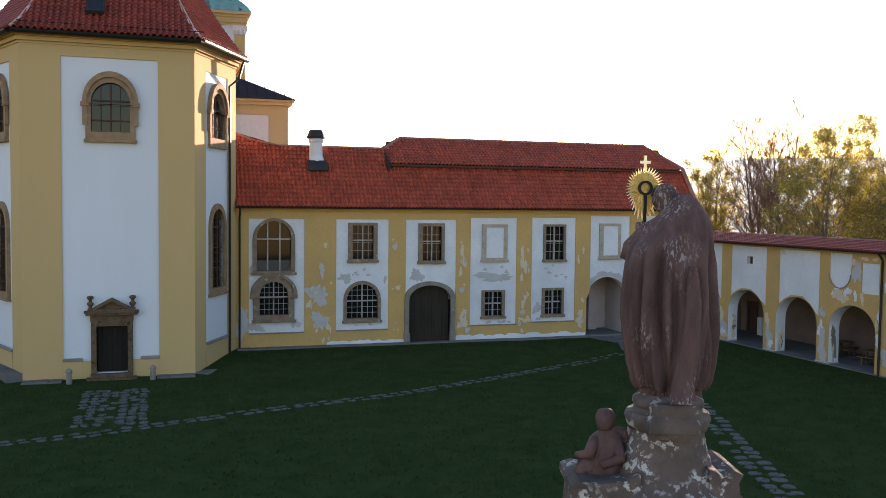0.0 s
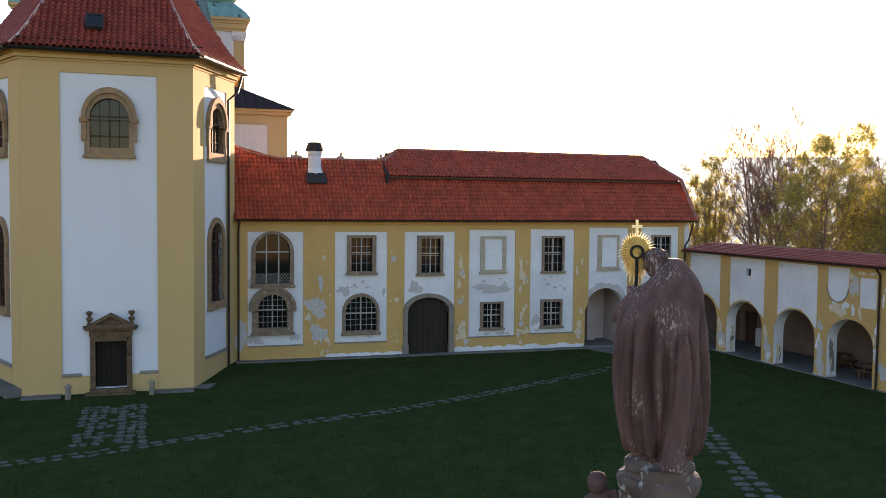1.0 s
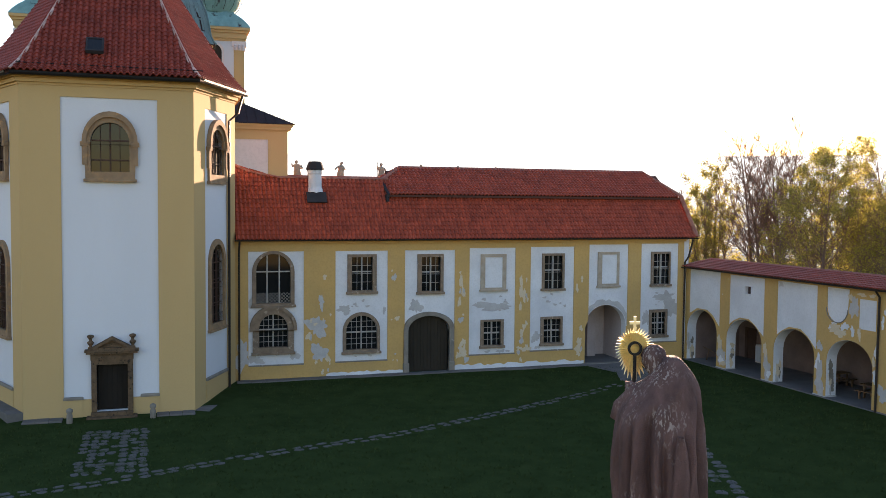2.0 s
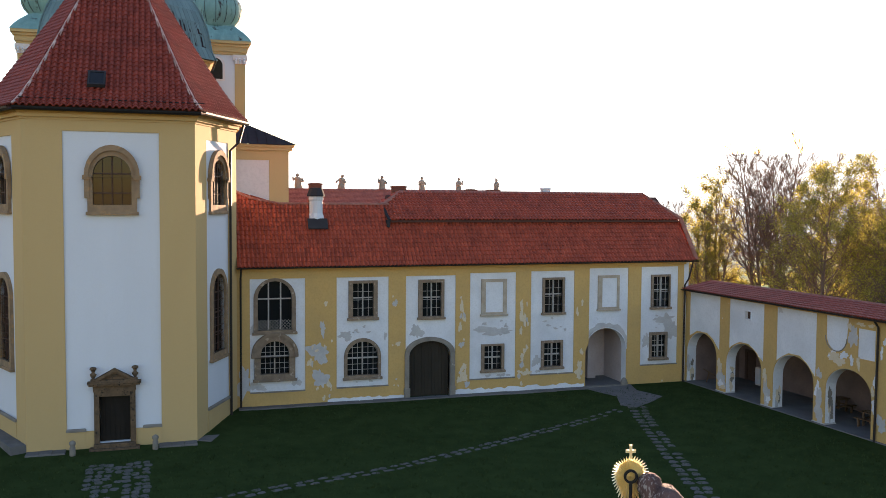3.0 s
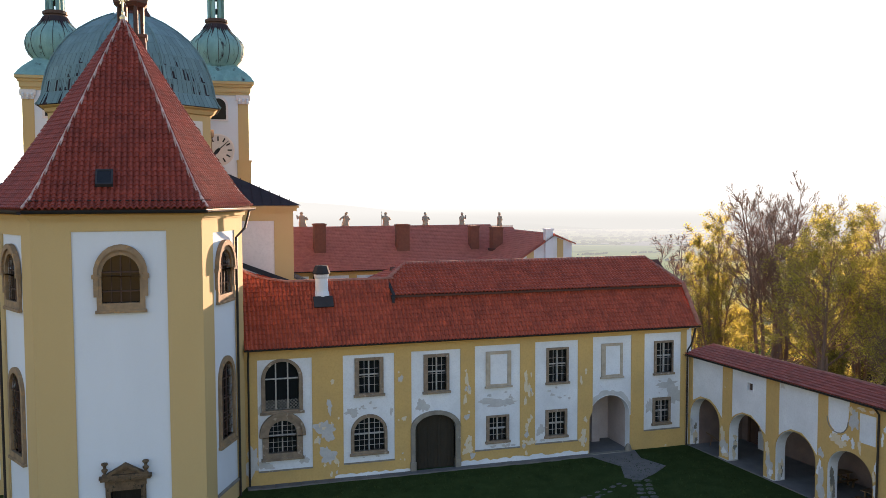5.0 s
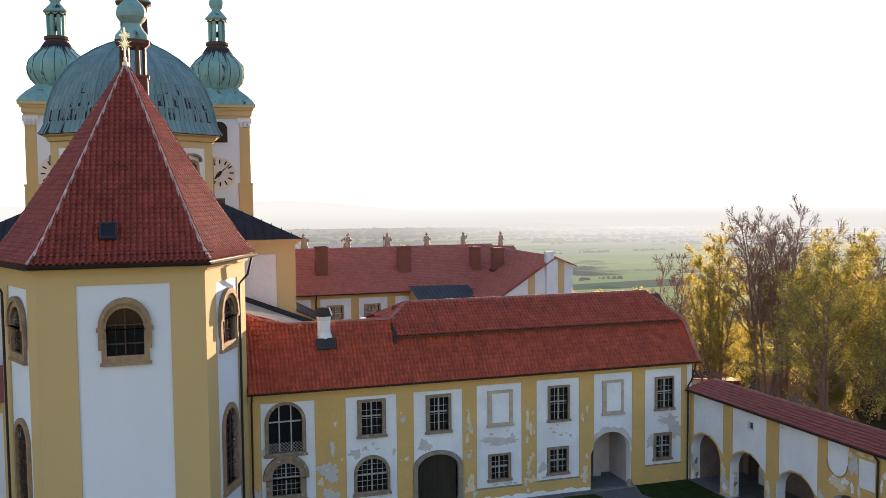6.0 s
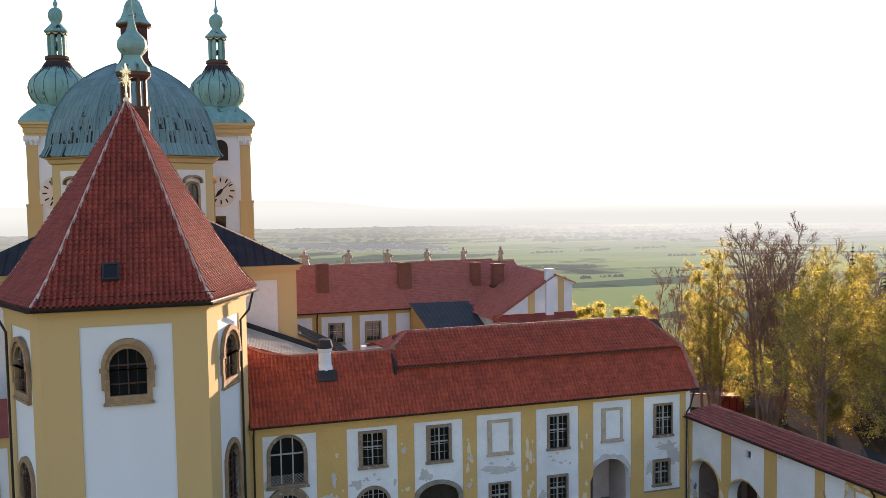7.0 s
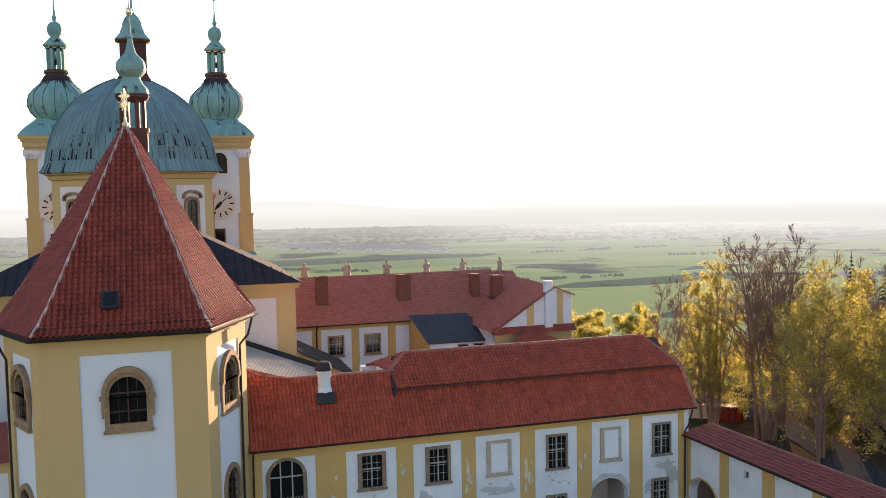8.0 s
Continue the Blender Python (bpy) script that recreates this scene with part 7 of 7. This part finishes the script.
t_bare.matrix_basis = stand(t_bare, 57.0, 75.0, 20, 0.97)
t_pink.matrix_basis = stand(t_pink, 58.0, 96.0, 0)
t_yel.matrix_basis = stand(t_yel, 57.2, 85.0, 40)
t_leaf.matrix_basis = stand(t_leaf, 51.5, 61.0, 10, 0.92)
t_rust.matrix_basis = stand(t_rust, 57.5, 67.5, 10, 0.97)
t_bush.matrix_basis = stand(t_bush, 63.0, 81.5, 0)
for t, x, y, a, k in [(t_bare, 61.5, 79, 130, 0.95), (t_bare, 66, 73, 250, 0.85), (t_rust, 57.0, 57, 75, 1.0), (t_leaf, 53.5, 53.0, 75, 0.88), (t_yel, 54.2, 80, 300, 0.8), (t_leaf, 64, 68, 120, 0.78), 
                      (t_leaf, 76, 80, 190, 0.6), (t_bush, 70, 69, 260, 1.0), (t_bush, 61, 101, 120, 0.9),
                      (t_bush, 72, 132, 10, 1.3), (t_bush, 80, 140, 100, 1.4), (t_bush, 63, 128, 200, 1.4), (t_leaf, 54, 124, 300, 0.72), (t_leaf, 47, 130, 40, 0.7), (t_leaf, 84, 74, 15, 0.65), (t_bush, 50, 116, 20, 1.1), (t_bush, 57, 113, 80, 1.0), (t_bush, 66, 113, 140, 0.85), (t_bush, 74, 112, 200, 0.8), (t_bush, 82, 116, 260, 0.9), (t_pink, 70, 108, 60, 0.7), (t_bush, 60, 107, 0, 0.7), (t_bush, 90, 106, 30, 0.9), (t_bush, 70, 96, 70, 0.8), (t_dark, 70, 75, 140, 1.2), (t_dark, 75, 72, 300, 1.5), (t_yel, 68, 82, 120, 0.7), (t_dark, 60, 70, 10, 0.8), (t_dark, 80, 85, 10, 1.7)]:
    copy_thing(t, stand(t, x, y, a, k))


def make_fir(seed, height):
    r = random.Random(seed)
    s = Shape()
    n = 34
    for i in range(n):
        f = i / n
        z = height * (0.12 + 0.86 * f)
        rad = (1 - f) * height * 0.17 + 0.1
        for k in range(9):
            a = r.uniform(0, 6.28)
            L = rad * r.uniform(0.7, 1.1)
            c, sn = math.cos(a), math.sin(a)
            w = 0.16 + 0.18 * (1 - f)
            s.add([(0, 0, z), (L * 0.6 * c - w * sn, L * 0.6 * sn + w * c, z - L * 0.12), (L * c, L * sn, z - L * 0.28), (L * 0.6 * c + w * sn, L * 0.6 * sn - w * c, z - L * 0.12), (L * 0.5 * c, L * 0.5 * sn, z + 0.12)], [(0, 1, 4), (1, 2, 4), (2, 3, 4), (3, 0, 4), (0, 3, 2, 1)])
    t = thing("fir_tree", "dark pointed fir tree behind the broadleaf trees", "tree", group="firs")
    part("trunk", Shape().tube([(0, 0, -0.5), (0, 0, height)], [height * 0.02, 0.03], 7), BARK, t)
    part("crown", s, FIR, t)
    return t


fir = make_fir(3, 19)
fir.matrix_basis = stand(fir, 82, 92, 0)
copy_thing(fir, stand(fir, 88.5, 93, 100, 1.02))
# red kiosk beyond the arcade
hut = thing("kiosk", "small red boarded kiosk under the trees", "kiosk", pose(59.0, 84.0, ground_z(59, 84.0), 0, 0, -25) @ Matrix.Diagonal((0.95, 0.7, 0.82, 1)))
part("body", Shape().box(-1.2, 1.2, -1.0, 1.0, -0.3, 2.0), RED, hut)
part("roof", Shape().box(-1.35, 1.35, -1.2, 1.2, 2.0, 2.1, 0.03), WOOD, hut)
for k in range(3):
    part("board_panel", Shape().box(-1.12 + k * 0.77, -0.42 + k * 0.77, -1.04, -1.0, 0.25, 1.85), RED, hut)
for k in range(4):
    part("post", Shape().box(-1.2 + k * 0.77, -1.12 + k * 0.77, -1.08, -1.0, -0.3, 2.0), GATE, hut)

# low rendered wall beside the kiosk
gw = thing("garden_wall", "low beige rendered wall beside the kiosk", "wall", pose(49.5, 90.5, ground_z(53, 88), 0, 0, -31))
part("wall", Shape().box(0, 9.0, -0.15, 0.15, -0.8, 1.35), FLAKE, gw)
part("coping", Shape().box(-0.1, 9.1, -0.22, 0.22, 1.35, 1.47, 0.03), RIDGE, gw)

# ---- grass tufts, hedgerows and the far village ----
r = random.Random(77)
sg = Shape()
for _ in range(15000):
    x, y = r.uniform(-9, 33.5), r.uniform(17, 52.4)
    if (x > 1 and y > 52) or (y > 46.8 and x < 4.5):
        continue
    z = ground_z(x, y)
    for k in range(3):
        a = r.uniform(0, 6.28)
        h = r.uniform(0.04, 0.11)
        bx, by = x + r.gauss(0, 0.08), y + r.gauss(0, 0.08)
        w = 0.025
        sg.add([(bx - w * math.cos(a), by - w * math.sin(a), z - 0.01), (bx + w * math.cos(a), by + w * math.sin(a), z - 0.01), (bx + r.gauss(0, 0.05), by + r.gauss(0, 0.05), z + h)], [(0, 1, 2)])
single("grass", sg, material("grass_blade", (0.040, 0.060, 0.02), (0.024, 0.038, 0.013), scale=0.8, fine=6, rough=1.0, spec=0.0, island=0.4, bump=0), "short uneven grass blades of the court", "grass", kind="stuff")
# the same distance haze is painted into hedge and house colours
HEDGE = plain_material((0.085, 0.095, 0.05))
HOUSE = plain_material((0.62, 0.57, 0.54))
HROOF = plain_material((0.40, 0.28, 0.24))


def clump(s, x, y, z, rad, hgt):
    n = 6
    vs = [(x + rad * r.uniform(0.7, 1.2) * math.cos(6.283 * i / n), y + rad * r.uniform(0.7, 1.2) * math.sin(6.283 * i / n), z + hgt * f * r.uniform(0.85, 1.15)) for f in (0.0, 0.6) for i in range(n)]
    vs.append((x, y, z + hgt))
    s.add(vs, [(i, (i + 1) % n, n + (i + 1) % n, n + i) for i in range(n)] + [(n + i, n + (i + 1) % n, 2 * n) for i in range(n)])


sg = Shape()
PZ = -174.5
for ax, ay, bx, by, n in [(330, 1900, 620, 1960, 40), (640, 2050, 1000, 1980, 50), (900, 1750, 1500, 1500, 60), (420, 2400, 1500, 2500, 110), (200, 2300, 520, 2050, 40), (1300, 2200, 2400, 1900, 90), (700, 1750, 860, 1740, 34), (100, 3000, 1900, 3050, 150), (900, 3500, 3000, 3000, 160), (-700, 2600, -100, 2400, 60), (-900, 1900, -300, 2000, 60)]:
    n *= 3
    for i in range(n):
        f = i / n + r.uniform(-0.01, 0.01)
        if math.sin(i * 0.11 + ax) + 0.5 * math.sin(i * 0.37) > 0.0:
            q = r.uniform(2.2, 5.5)
            clump(sg, ax + (bx - ax) * f + r.gauss(0, 5), ay + (by - ay) * f + r.gauss(0, 5), PZ, q, q * 1.3)
for _ in range(330):
    a = radians(r.uniform(48, 100))
    d = r.uniform(3200, 4600)
    for k in range(r.randrange(2, 9)):
        q = r.uniform(5, 9)
        clump(sg, d * math.cos(a) + r.gauss(0, 50), d * math.sin(a) + r.gauss(0, 14), PZ, q * 1.6, q)
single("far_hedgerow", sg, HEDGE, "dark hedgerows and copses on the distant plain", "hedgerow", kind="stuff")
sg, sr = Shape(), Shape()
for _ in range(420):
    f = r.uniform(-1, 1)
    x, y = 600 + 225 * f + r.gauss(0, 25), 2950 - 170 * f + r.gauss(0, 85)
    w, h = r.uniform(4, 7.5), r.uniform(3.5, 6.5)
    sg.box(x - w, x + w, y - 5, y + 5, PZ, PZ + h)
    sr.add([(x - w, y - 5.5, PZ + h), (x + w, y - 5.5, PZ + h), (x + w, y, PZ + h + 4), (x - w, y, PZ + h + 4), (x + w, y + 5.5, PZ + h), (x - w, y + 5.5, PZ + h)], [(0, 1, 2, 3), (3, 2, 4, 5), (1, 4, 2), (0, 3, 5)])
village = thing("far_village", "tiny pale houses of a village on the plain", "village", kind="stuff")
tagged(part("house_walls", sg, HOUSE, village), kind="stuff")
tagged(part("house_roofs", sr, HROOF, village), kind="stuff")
